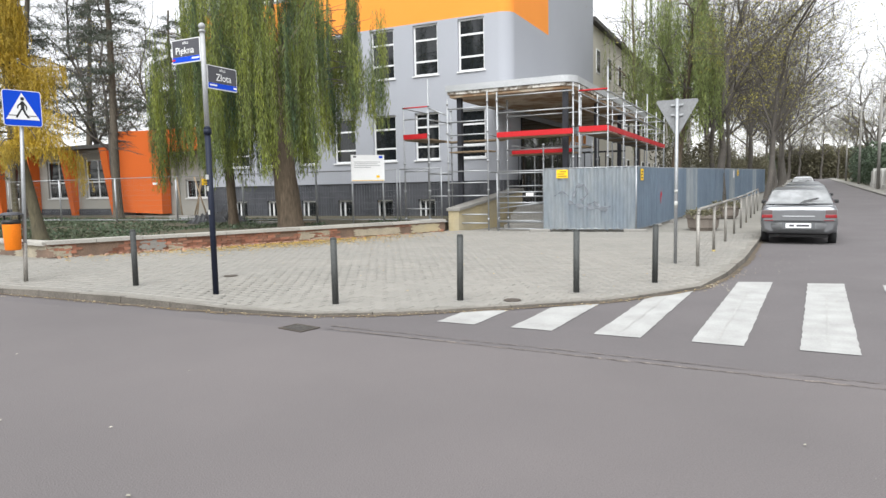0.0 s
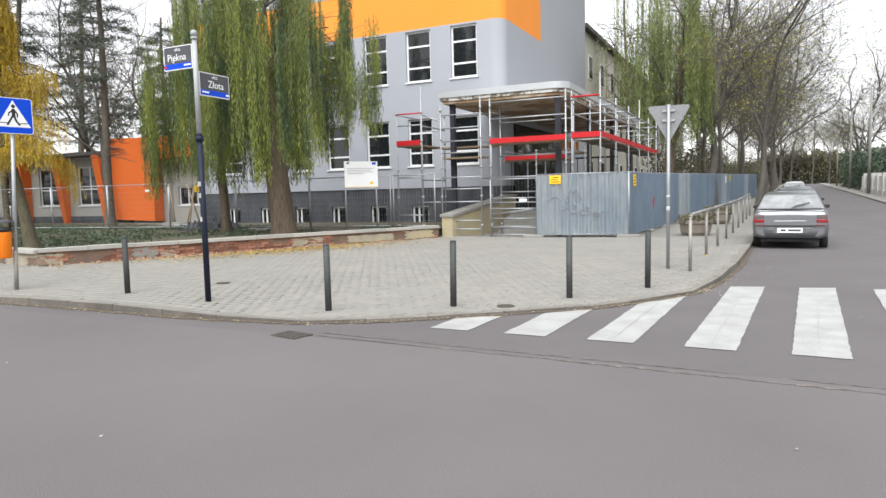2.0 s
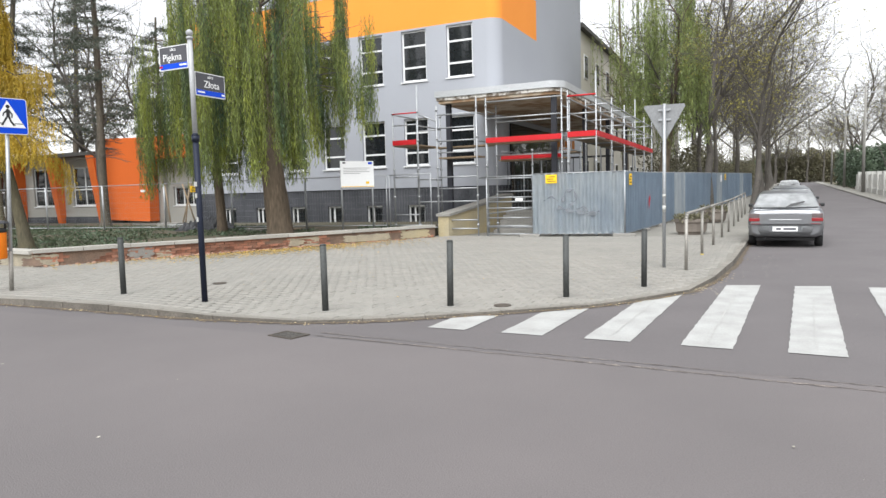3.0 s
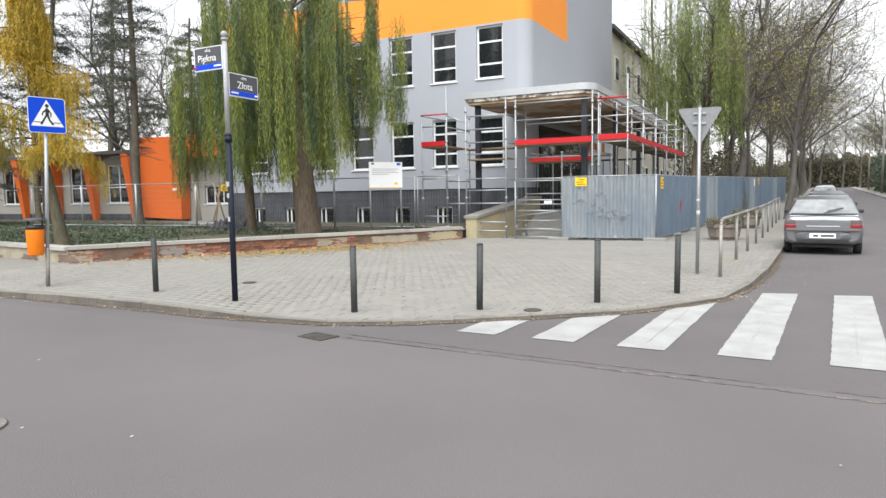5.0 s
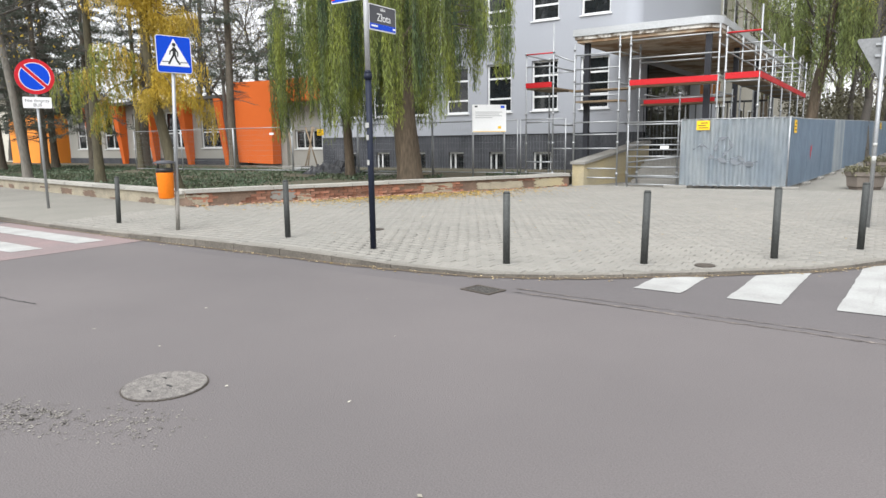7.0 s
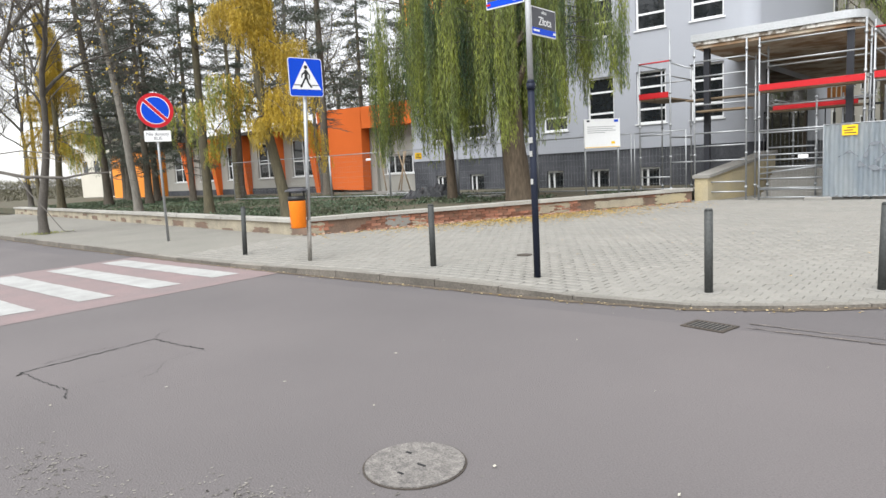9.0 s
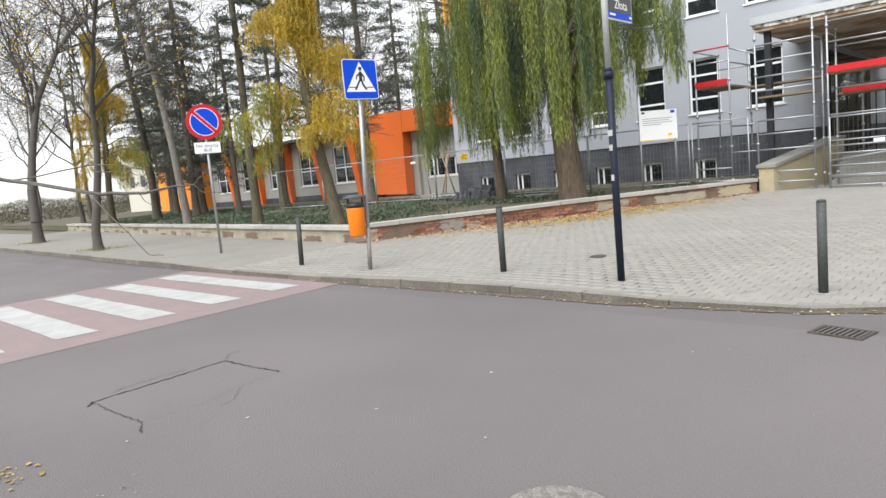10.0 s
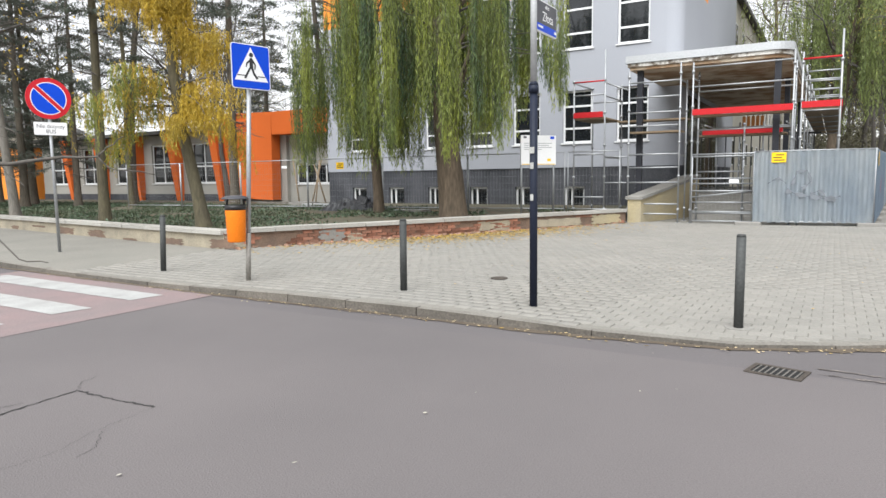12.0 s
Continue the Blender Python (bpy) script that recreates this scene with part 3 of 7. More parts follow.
# cream wing further up the side street
wing = thing("cream_wing", (-9.3, 40.35, 0), "cream rendered wing with small windows and dark eaves", "building")
bm = B()
box(bm, -8, 0, 0.3, 60, 0, 11.4)
part("wall", bm, RENDER_CREAM, wing)
bm = B()
box(bm, -8.3, 0.35, 0.3, 60.3, 11.4, 11.65)
part("roof", bm, ROOF, wing)
for i in range(16):
    for z in (8.6, 5.2, 2.0):
        bm = B()
        box(bm, -0.05, 0.04, 2.0 + i * 3.4, 3.0 + i * 3.4, z, z + 1.5)
        w = part("window", bm, WHITE_PVC, wing, "white framed window")
        bm = B()
        box(bm, 0.03, 0.055, 2.08 + i * 3.4, 2.92 + i * 3.4, z + 0.08, z + 1.42)
        part("pane", bm, GLASS, w)

# low pavilion with orange fins
LY = 27.0
low = thing("low_pavilion", (0, 0, 0), "low pale pavilion with slanted orange fins and orange end", "building")
FINS = [-34.35 - 3.72 * i for i in range(5)]
lw = [(f - 2.75, f - 0.65, 1.40, 3.75) for f in FINS]
bm = B()
wall_with_holes(bm, -53.2, -32.75, 0.75, 4.35, lw, LY, LY + 0.35)
part("wall", bm, RENDER_PALE, low, "pale grey rendered wall")
bm = B()
box(bm, -53.2, -32.75, LY - 0.04, LY + 0.35, -0.1, 0.75)
part("plinth", bm, RENDER_PLINTH, low, "dark plinth")
bm = B()
box(bm, -53.2, -29.8, LY + 0.36, LY + 12, -0.1, 4.35)
part("body", bm, RENDER_PALE, low)
bm = B()
box(bm, -53.4, -34.05, LY - 0.76, LY + 12, 4.35, 4.55)
part("roof", bm, ROOF, low, "flat dark roof edge")
for h in lw:
    window(low, (h[0] + h[1]) / 2, 1.40, 2.1, 2.35, LY, (0.42,), (0.5,))
for f in FINS:
    bm = B()
    v = [bm.verts.new(p) for p in ((f - 0.16, LY - 0.3, 0.3), (f + 0.16, LY - 0.3, 0.3), (f + 0.16, LY, 0.3), (f - 0.16, LY, 0.3),
                                   (f - 0.42, LY - 0.75, 4.345), (f + 0.22, LY - 0.75, 4.345), (f + 0.22, LY, 4.345), (f - 0.42, LY, 4.345))]
    for q in ((3, 2, 1, 0), (4, 5, 6, 7), (0, 1, 5, 4), (1, 2, 6, 5), (2, 3, 7, 6), (3, 0, 4, 7)):
        bm.faces.new([v[i] for i in q])
    part("fin", bm, ORANGE_DEEP, low, "slanted orange fin")
bm = B()
upright(bm, ((-33.6, 0.55), (-30.25, 0.45), (-30.15, 5.15), (-34.0, 5.25)), LY - 0.34, LY + 0.3)
part("end_block", bm, ORANGE_DEEP, low, "deep orange end wall")
link = [(-29.35, -26.6, 1.30, 2.36)]
bm = B()
wall_with_holes(bm, -30.2, FX0 - 0.02, -0.1, 3.95, link, LY + 0.6, LY + 0.95)
part("link_wall", bm, RENDER_PALE, low, "pale grey rendered link wall")
bm = B()
box(bm, -30.14, FX0 - 0.02, LY - 0.335, LY + 0.95, 3.95, 5.15)
part("link_band", bm, ORANGE_DEEP, low, "orange band over the link")
window(low, -27.97, 1.30, 2.75, 1.06, LY + 0.6, (), (0.25, 0.5, 0.75))
bm = B()
box(bm, -30.0, FX0 - 0.02, LY + 1.3, LY + 1.5, -0.1, 3.9)
part("inner_wall", bm, RENDER_PALE, low)

# ochre annexe further left
annex = thing("orange_annexe", (-57, 27.0, 0), "bright orange low annexe among the trees", "building")
bm = B()
box(bm, -4.4, 2.6, -0.6, 6, -0.1, 4.1)
part("wall", bm, ORANGE, annex)
bm = B()
box(bm, -4.6, 2.8, -0.8, 6.2, 4.1, 4.3)
part("roof", bm, ROOF, annex)

# canopy over the entrance, wrapping round the corner
canopy = thing("entrance_canopy", (0, 0, 0), "flat entrance canopy with sheet metal edge and peeling soffit", "canopy")


def canopy_outline(grow):
    r = 0.55
    pts = [(-9.72 - grow, 26.0), (-9.72 - grow, 21.5 - grow)]
    pts += [(-5.2 + grow - r + r * math.sin(a), 21.5 - grow + r - r * math.cos(a)) for a in [math.pi / 2 * i / 8 for i in range(9)]]
    return pts + [(-5.2 + grow, 36.0), (-8.98, 36.0), (-8.98, 26.0)]


bm = B()
slab(bm, canopy_outline(-0.06), 4.75, 4.84)
part("slab", bm, SOFFIT, canopy, "peeling brown and cream plaster soffit")
bm = B()
slab(bm, canopy_outline(0.0), 4.844, 4.95)
part("lower_edge", bm, mat("raw_plaster_edge", (0.60, 0.58, 0.54), 0.95, 0.2, 4, 30, 0.4, col2=(0.16, 0.13, 0.10), spread=0.12), canopy, "raw plaster edge")
bm = B()
slab(bm, canopy_outline(0.05), 4.954, 5.17)
part("metal_edge", bm, ZINC, canopy, "bright sheet metal edge")
for x, y in ((-9.4, 21.85), (-5.55, 21.85), (-5.55, 26.3), (-5.55, 30.8), (-5.55, 35.4)):
    bm = B()
    box(bm, x - 0.085, x + 0.085, y - 0.085, y + 0.085, 0.05, 4.75)
    part("column", bm, COLUMN, canopy, "dark painted column")

# entrance platform with steps, ramp wall and dark doors under the canopy
porch = thing("entrance_porch", (0, 0, 0), "concrete entrance platform with broad steps and railing", "porch")
for i in range(5):
    bm = B()
    box(bm, -7.9, -4.2, 22.2 + 0.33 * i, 26.0, 0.09 + 0.16 * i, 0.25 + 0.16 * i)
    part("step", bm, CONCRETE, porch, "worn concrete step")
bm = B()
box(bm, -9.0, -4.2, 26.0, 36.0, 0.0, 0.89)
part("platform", bm, CONCRETE, porch)
bm = B()
for i in range(16):
    tube(bm, (-8.9 + 0.28 * i, 26.6, 0.89), (-8.9 + 0.28 * i, 26.6, 2.9), 0.02, n=6)
box(bm, -8.9, -4.5, 26.57, 26.63, 2.85, 2.92)
part("grille", bm, BLACK, porch, "dark bar grille")
bm = B()
box(bm, -8.995, -8.93, 27.2, 34.0, 0.89, 4.5)
part("glazed_door", bm, GLASS, porch, "dark glazed entrance doors")
for i in range(5):
    bm = B()
    box(bm, -7.13 + 0.155 * i, -7.02 + 0.155 * i, 28.0, 28.05, 3.12, 3.66)
    part("board", bm, WOOD, porch, "orange timber board")
ramp = thing("ramp_wall", (0, 0, 0), "ochre plastered sloping ramp wall with stone coping", "ramp wall")
bm = B()
a = [bm.verts.new(p) for p in ((-9.5, 20.95, 0.0), (-9.1, 20.95, 0.0), (-8.05, 24.6, 0.0), (-8.5, 24.6, 0.0))]
b = [bm.verts.new(p) for p in ((-9.5, 20.95, 0.78), (-9.1, 20.95, 0.78), (-8.05, 24.6, 1.42), (-8.5, 24.6, 1.42))]
bm.faces.new(a[::-1]), bm.faces.new(b)
for i in range(4):
    bm.faces.new((a[i], a[(i + 1) % 4], b[(i + 1) % 4], b[i]))
part("wall", bm, OCHRE, ramp)
bm = B()
a = [bm.verts.new(p) for p in ((-9.56, 20.9, 0.784), (-9.04, 20.9, 0.784), (-7.99, 24.65, 1.425), (-8.56, 24.65, 1.425))]
b = [bm.verts.new((v.co.x, v.co.y, v.co.z + 0.09)) for v in a]
bm.faces.new(a[::-1]), bm.faces.new(b)
for i in range(4):
    bm.faces.new((a[i], a[(i + 1) % 4], b[(i + 1) % 4], b[i]))
part("coping", bm, CONCRETE, ramp, "grey stone coping")


# ---- street furniture ----
def letters(text, size, material, parent, m, name="lettering"):
    cu = bpy.data.curves.new("lettering", "FONT")
    cu.body, cu.size, cu.align_x, cu.align_y, cu.extrude = text, size, "CENTER", "CENTER", 0.001
    tmp = new("lettering_curve", cu)
    me = bpy.data.meshes.new_from_object(tmp.evaluated_get(bpy.context.evaluated_depsgraph_get()))
    bpy.data.objects.remove(tmp)
    me.materials.clear()
    me.materials.append(material)
    ob = new(name, me)
    ob.parent, ob.matrix_basis = parent, m
    return ob


def flat(name, pts, y0, y1, material, parent, label=""):
    bm = B()
    upright(bm, pts, y0, y1)
    return part(name, bm, material, parent, label)


def rect(x0, x1, z0, z1):
    return [(x0, z0), (x1, z0), (x1, z1), (x0, z1)]


def rounded(x0, x1, z0, z1, r, k=5):
    out = []
    for cx, cz, a0 in ((x1 - r, z0 + r, -90), (x1 - r, z1 - r, 0), (x0 + r, z1 - r, 90), (x0 + r, z0 + r, 180)):
        out += [(cx + r * math.cos(radians(a0 + 90 * i / k)), cz + r * math.sin(radians(a0 + 90 * i / k))) for i in range(k + 1)]
    return out


def disc(r, n=40, cx=0, cz=0):
    return [(cx + r * math.cos(2 * math.pi * i / n), cz + r * math.sin(2 * math.pi * i / n)) for i in range(n)]


# bollards
bollard = thing("bollard", (-4.803, 7.54, pave(-4.803, 7.54)), "dark grey round steel bollard set in the pavement", "bollard", "bollards round the corner")
bm = B()
tube(bm, (0, 0, -0.05), (0, 0, 0.90), 0.045, n=18), tube(bm, (0, 0, 0.90), (0, 0, 0.925), 0.045, 0.036, n=18)
part("post", bm, BOLLARD, bollard)
bm = B()
slab(bm, [(0.13 * math.cos(t) * (1 + 0.15 * math.sin(3 * t)), 0.13 * math.sin(t) * (1 + 0.2 * math.cos(2 * t))) for t in [2 * math.pi * i / 16 for i in range(16)]], -0.03, 0.006)
part("footing", bm, CONCRETE, bollard, "small rough concrete footing")
for x, y, a in ((-3.30, 8.38, 1.0), (-1.97, 9.55, -0.8), (-1.06, 10.87, 0.5), (-8.76, 7.53, 0.8), (-13.47, 7.46, -1.8)):
    copy_thing(bollard, pose(x, y, pave(x, y), a, a * 0.6, 40 * a))

# street name post
STICKER = mat("dirty_white_paper", (0.42, 0.42, 0.40), 0.7, 0.3, 20, 60, 0.1)
npost = thing("street_name_post", (-6.94, 7.47, pave(-6.94, 7.47)), "dark blue and grey post with two street name plates", "street sign")
bm = B()
tube(bm, (0, 0, -0.05), (0, 0, 2.40), 0.044, n=18)
part("lower_post", bm, NAVY, npost, "dark blue painted lower post")
bm = B()
tube(bm, (0, 0, 2.38), (0, 0, 2.46), 0.056, n=18), tube(bm, (0, 0, 2.46), (0, 0, 2.50), 0.056, 0.036, n=18)
part("collar", bm, NAVY, npost, "dark blue collar")
bm = B()
tube(bm, (0, 0, 2.45), (0, 0, 3.86), 0.036, n=16)
part("upper_post", bm, GREYPAINT, npost, "light grey upper post")
bm = B()
bmesh.ops.create_uvsphere(bm, u_segments=16, v_segments=10, radius=0.05, matrix=Matrix.Translation((0, 0, 3.94)))
tube(bm, (0, 0, 3.85), (0, 0, 3.885), 0.048, n=16)
for f in bm.faces:
    f.smooth = True
part("ball_finial", bm, GREYPAINT, npost, "grey ball finial")
for i, (z0, word, m) in enumerate(((3.46, "Piekna", pose(-0.045, 0, 3.45, 0, 0, 0)), (3.02, "Z\u0142ota", pose(0, 0.045, 3.06, 0, 0, 90)))):
    s = -1 if i == 0 else 1
    plate = new("name_plate")
    plate.parent, plate.matrix_basis = npost, m
    x0, x1 = (-0.57, 0.0) if i == 0 else (0.0, 0.60)
    bm = B()
    upright(bm, rounded(x0, x1, 0, 0.345, 0.012), -0.012, 0.012)
    part("rim", bm, SIGN_WHITE, plate, "thin white rim")
    bm = B()
    upright(bm, rounded(x0 + 0.014, x1 - 0.014, 0.092, 0.333, 0.008), -0.016, 0.016)
    part("field", bm, PLATE_GREY, plate, "dark grey enamel field")
    bm = B()
    upright(bm, rect(x0 + 0.014, x1 - 0.014, 0.014, 0.090), -0.016, 0.016)
    part("blue_strip", bm, SIGN_BLUE, plate, "blue strip")
    c = (x0 + x1) / 2
    letters(word, 0.145, SIGN_WHITE, plate, pose(c + s * 0.02, -0.018, 0.175, 90))
    if i == 0:
        bm = B()
        upright(bm, [(c - 0.095, 0.128), (c - 0.078, 0.128), (c - 0.088, 0.112), (c - 0.072, 0.106), (c - 0.076, 0.098), (c - 0.102, 0.106)], -0.019, -0.0165)
        part("letter_tail", bm, SIGN_WHITE, plate)
    letters("ulica", 0.065, SIGN_WHITE, plate, pose(c, -0.018, 0.29, 90))
    bm = B()
    upright(bm, rect(c - s * 0.19 - 0.07, c - s * 0.19 + 0.07, 0.045, 0.068), -0.019, -0.0165)
    part("small_print", bm, SIGN_WHITE, plate, "small white print bar")
    bm = B()
    upright(bm, rect(c + s * 0.25 - 0.03, c + s * 0.25 + 0.03, 0.04, 0.066), -0.019, -0.0165)
    part("emblem", bm, SIGN_RED if i == 0 else SIGN_WHITE, plate, "small emblem")
for z, w in ((1.55, 0.02), (1.72, 0.03), (1.2, 0.018)):
    bm = B()
    upright(bm, rect(-w, w, z, z + 0.07), -0.0545, -0.05)
    part("sticker", bm, STICKER, npost, "torn white sticker")

# pedestrian crossing sign
psign = thing("crossing_sign", (-11.33, 7.33, pave(-11.33, 7.33)), "blue square crossing sign with white triangle on a grey post", "traffic sign", turn=78)
bm = B()
tube(bm, (0, 0.05, -0.05), (0.123, -0.045, 3.3), 0.032, n=14)
part("post", bm, STEEL, psign, "grey steel post")
bm = B()
tube(bm, (0, 0.05, -0.05), (0.0275, 0.029, 0.7), 0.036, n=14)
part("post_sleeve", bm, RAILSTEEL, psign, "brown stained lower post")
plate = new("plate")
plate.parent, plate.matrix_basis = psign, pose(0.116, -0.085, 2.74) @ Matrix.Scale(0.885, 4)
flat("back", rounded(-0.345, 0.345, 0, 0.70, 0.05), -0.002, 0.014, SIGN_BACK, plate)
flat("rim", rounded(-0.345, 0.345, 0, 0.70, 0.05), -0.006, -0.003, SIGN_WHITE, plate)
flat("field", rounded(-0.333, 0.333, 0.012, 0.688, 0.04), -0.009, -0.0065, SIGN_BLUE, plate, "bright blue field")
flat("triangle", [(-0.30, 0.13), (0.30, 0.13), (0.0, 0.65)], -0.012, -0.0095, SIGN_WHITE, plate, "white triangle")
for pts in (rect(-0.25, -0.08, 0.20, 0.215), rect(0.11, 0.25, 0.20, 0.215)):
    flat("road_line", pts, -0.0145, -0.0122, BLACK, plate)
bm = B()
upright(bm, disc(0.036, 16, 0.005, 0.535), -0.0145, -0.0122)
for pts in ([(-0.03, 0.32), (0.035, 0.32), (0.035, 0.46), (0.012, 0.495), (-0.025, 0.48)], [(-0.135, 0.17), (-0.10, 0.16), (0.0, 0.335), (-0.035, 0.34)], [(0.085, 0.16), (0.125, 0.175), (0.06, 0.255), (0.035, 0.34), (-0.005, 0.33), (0.03, 0.235)],
            [(0.03, 0.475), (0.085, 0.39), (0.075, 0.315), (0.055, 0.315), (0.06, 0.385), (0.02, 0.43)], [(-0.015, 0.47), (-0.085, 0.41), (-0.10, 0.345), (-0.08, 0.34), (-0.065, 0.395), (-0.005, 0.43)]):
    upright(bm, pts, -0.0145, -0.0122)
part("pictogram", bm, BLACK, plate, "plain black walking symbol")
for z in (2.85, 3.22):
    bm = B()
    box(bm, 0.016, 0.216, -0.072, -0.02, z - 0.02, z + 0.02)
    part("clamp", bm, STEEL, psign)

# no parking sign
nsign = thing("no_parking_sign", (-17.99, 8.31, 0.1), "round blue and red no parking sign with small white plate", "traffic sign", turn=72)
bm = B()
tube(bm, (0, 0.05, -0.05), (0, 0.05, 3.6), 0.032, n=14)
part("post", bm, STEEL, nsign, "grey steel post")
plate = new("plate")
plate.parent, plate.matrix_basis = nsign, pose(0, 0, 3.16)
flat("back", disc(0.415), -0.002, 0.014, SIGN_BACK, plate)
flat("red_ring", disc(0.415), -0.008, -0.003, SIGN_RED, plate, "red ring")
flat("white_ring", disc(0.328), -0.0100, -0.0085, SIGN_WHITE, plate, "thin white ring")
flat("field", disc(0.312), -0.012, -0.0103, SIGN_BLUE, plate, "blue field")
a = radians(-45)
bar = [(x * math.cos(a) - z * math.sin(a), x * math.sin(a) + z * math.cos(a)) for x, z in rect(-0.33, 0.33, -0.038, 0.038)]
edge_bar = [(x * math.cos(a) - z * math.sin(a), x * math.sin(a) + z * math.cos(a)) for x, z in rect(-0.325, 0.325, -0.05, 0.05)]
flat("bar_edge", edge_bar, -0.0135, -0.0123, SIGN_WHITE, plate, "white edge of the bar")
flat("red_bar", bar, -0.0155, -0.0138, SIGN_RED, plate, "red diagonal bar")
plate = new("lower_plate")
plate.parent, plate.matrix_basis = nsign, pose(0, 0, 2.42)
flat("panel", rounded(-0.3, 0.3, 0, 0.26, 0.02), -0.006, 0.012, SIGN_WHITE, plate, "white panel")
letters("Nie dotyczy", 0.105, PLATE_GREY, plate, pose(0, -0.0075, 0.175, 90))
letters("BUS", 0.105, PLATE_GREY, plate, pose(0, -0.0075, 0.07, 90))

# give way sign, seen from its back
gsign = thing("give_way_sign", (-1.02, 13.12, pave(-1.02, 13.12)), "bare metal back of a triangular give way sign", "traffic sign", turn=4)
bm = B()
tube(bm, (0, 0, -0.05), (0, 0, 3.05), 0.032, n=14)
part("post", bm, STEEL, gsign, "grey steel post")
plate = new("plate")
plate.parent, plate.matrix_basis = gsign, pose(0, 0.05, 2.34)


def soft_triangle(w, h, r):
    out = []
    for (cx, cz), a0 in (((0, r * 2), 210), ((w / 2 - 1.73 * r, h - r), -30), ((-w / 2 + 1.73 * r, h - r), 90)):
        out += [(cx + r * math.cos(radians(a0 + 24 * i)), cz + r * math.sin(radians(a0 + 24 * i))) for i in range(6)]
    return out


flat("back", soft_triangle(0.78, 0.70, 0.035), -0.012, 0.006, SIGN_BACK, plate, "bare metal back")
flat("face", soft_triangle(0.78, 0.70, 0.035), 0.0065, 0.009, SIGN_RED, plate, "red and yellow face")
for z in (0.42, 0.6):
    bm = B()
    box(bm, -0.11, 0.11, -0.045, -0.0125, z - 0.018, z + 0.018)
    part("clamp", bm, STEEL, plate)
for z, hgt in ((1.05, 0.12), (1.32, 0.06)):
    bm = B()
    tube(bm, (0, 0, z), (0, 0, z + hgt), 0.034, n=14)
    part("sticker", bm, STICKER, gsign, "white sticker wrapped round the post")

# litter bin hung on the crossing sign's post
bin_ = thing("litter_bin", (-11.41, 7.19, 0.66), "orange plastic litter bin hung on the sign post", "litter bin", turn=35)
bm = B()
prev = None
for z, r in ((0.0, 0.115), (0.02, 0.128), (0.44, 0.142), (0.46, 0.142)):
    ring = [bm.verts.new((r * math.cos(2 * math.pi * i / 28), r * math.sin(2 * math.pi * i / 28), z)) for i in range(28)]
    if prev:
        for i in range(28):
            bm.faces.new((prev[i], prev[(i + 1) % 28], ring[(i + 1) % 28], ring[i])).smooth = True
    else:
        bm.faces.new(ring[::-1])
    prev = ring
bm.faces.new(prev)
part("body", bm, BIN_ORANGE, bin_, "orange plastic body")
bm = B()
tube(bm, (0, 0, 0.462), (0, 0, 0.535), 0.146, n=28)
part("rim", bm, BLACK, bin_, "black rim")
for x in (-0.12, 0.12):
    bm = B()
    tube(bm, (x, 0.03, 0.53), (x, 0.03, 0.62), 0.016, n=8)
    part("hood_post", bm, BLACK, bin_)
bm = B()
tube(bm, (0, 0, 0.615), (0, 0, 0.64), 0.19, 0.18, n=28), tube(bm, (0, 0, 0.64), (0, 0, 0.665), 0.18, 0.10, n=28)
part("hood", bm, PLATE_GREY, bin_, "dark grey rain hood")
for z in (0.12, 0.42):
    bm = B()
    tube(bm, (0.05, 0.10, z), (0.16, 0.11, z), 0.016, n=8)
    part("bracket", bm, STEEL, bin_, "steel bracket to the post")

# pavement railing
rail_a, rail_b = Vector((-0.6, 12.82)), Vector((0.14, 34.2))
rail = thing("pavement_railing", (-0.6, 12.82, pave(-0.6, 12.82)), "long grey tubular steel railing along the kerb", "railing")
span = rail_b - rail_a
nposts = 9
base_z = pave(-0.6, 12.82)
for i in range(nposts):
    q = span * (i / (nposts - 1))
    z = pave(-0.6 + q.x, 12.82 + q.y) - base_z
    bm = B()
    tube(bm, (q.x, q.y, z - 0.05), (q.x, q.y, z + (0.93 if i == 0 else 0.99)), 0.03, n=12)
    part("post", bm, RAILSTEEL, rail)
bm = B()
prev = None
pts = [(0, 0, 0.92), (0.002, 0.03, 0.97), (0.005, 0.09, 1.01), (0.01, 0.18, 1.025)] + [(*(span * k), 1.025 + rise(12.82 + (span * k).y)) for k in (0.2, 0.4, 0.6, 0.8, 1.0)]
for a, b in zip(pts, pts[1:]):
    tube(bm, a, b, 0.03, n=12)
part("handrail", bm, RAILSTEEL, rail, "bent grey handrail")
for i in (1,):
    bm = B()
    tube(bm, (*(span * (i / 8)), 0.0), (*(span * (i / 8)), 0.05), 0.034, n=12)
    part("paint_mark", bm, mat("faded_yellow_paint", (0.42, 0.33, 0.12), 0.8, 0.3, 8, 60, 0.2), rail, "yellow paint at the foot of a post")

# planters
planter = thing("planter", (-1.27, 22.3, 0.09), "brown octagonal pebble concrete planter with withered plants", "planter", "planters by the railing")


def octagon(r):
    return [(r * math.cos(radians(22.5 + 45 * i)), r * math.sin(radians(22.5 + 45 * i))) for i in range(8)]


bm = B()
prev = None
for z, r in ((0, 0.40), (0.06, 0.42), (0.10, 0.47), (0.36, 0.50), (0.40, 0.54), (0.50, 0.54), (0.50, 0.47), (0.42, 0.46)):
    ring = [bm.verts.new((x, y, z)) for x, y in octagon(r)]
    if prev:
        for i in range(8):
            bm.faces.new((prev[i], prev[(i + 1) % 8], ring[(i + 1) % 8], ring[i]))
    else:
        bm.faces.new(ring[::-1])
    prev = ring
bm.faces.new(prev)
part("tub", bm, PLANTER, planter)


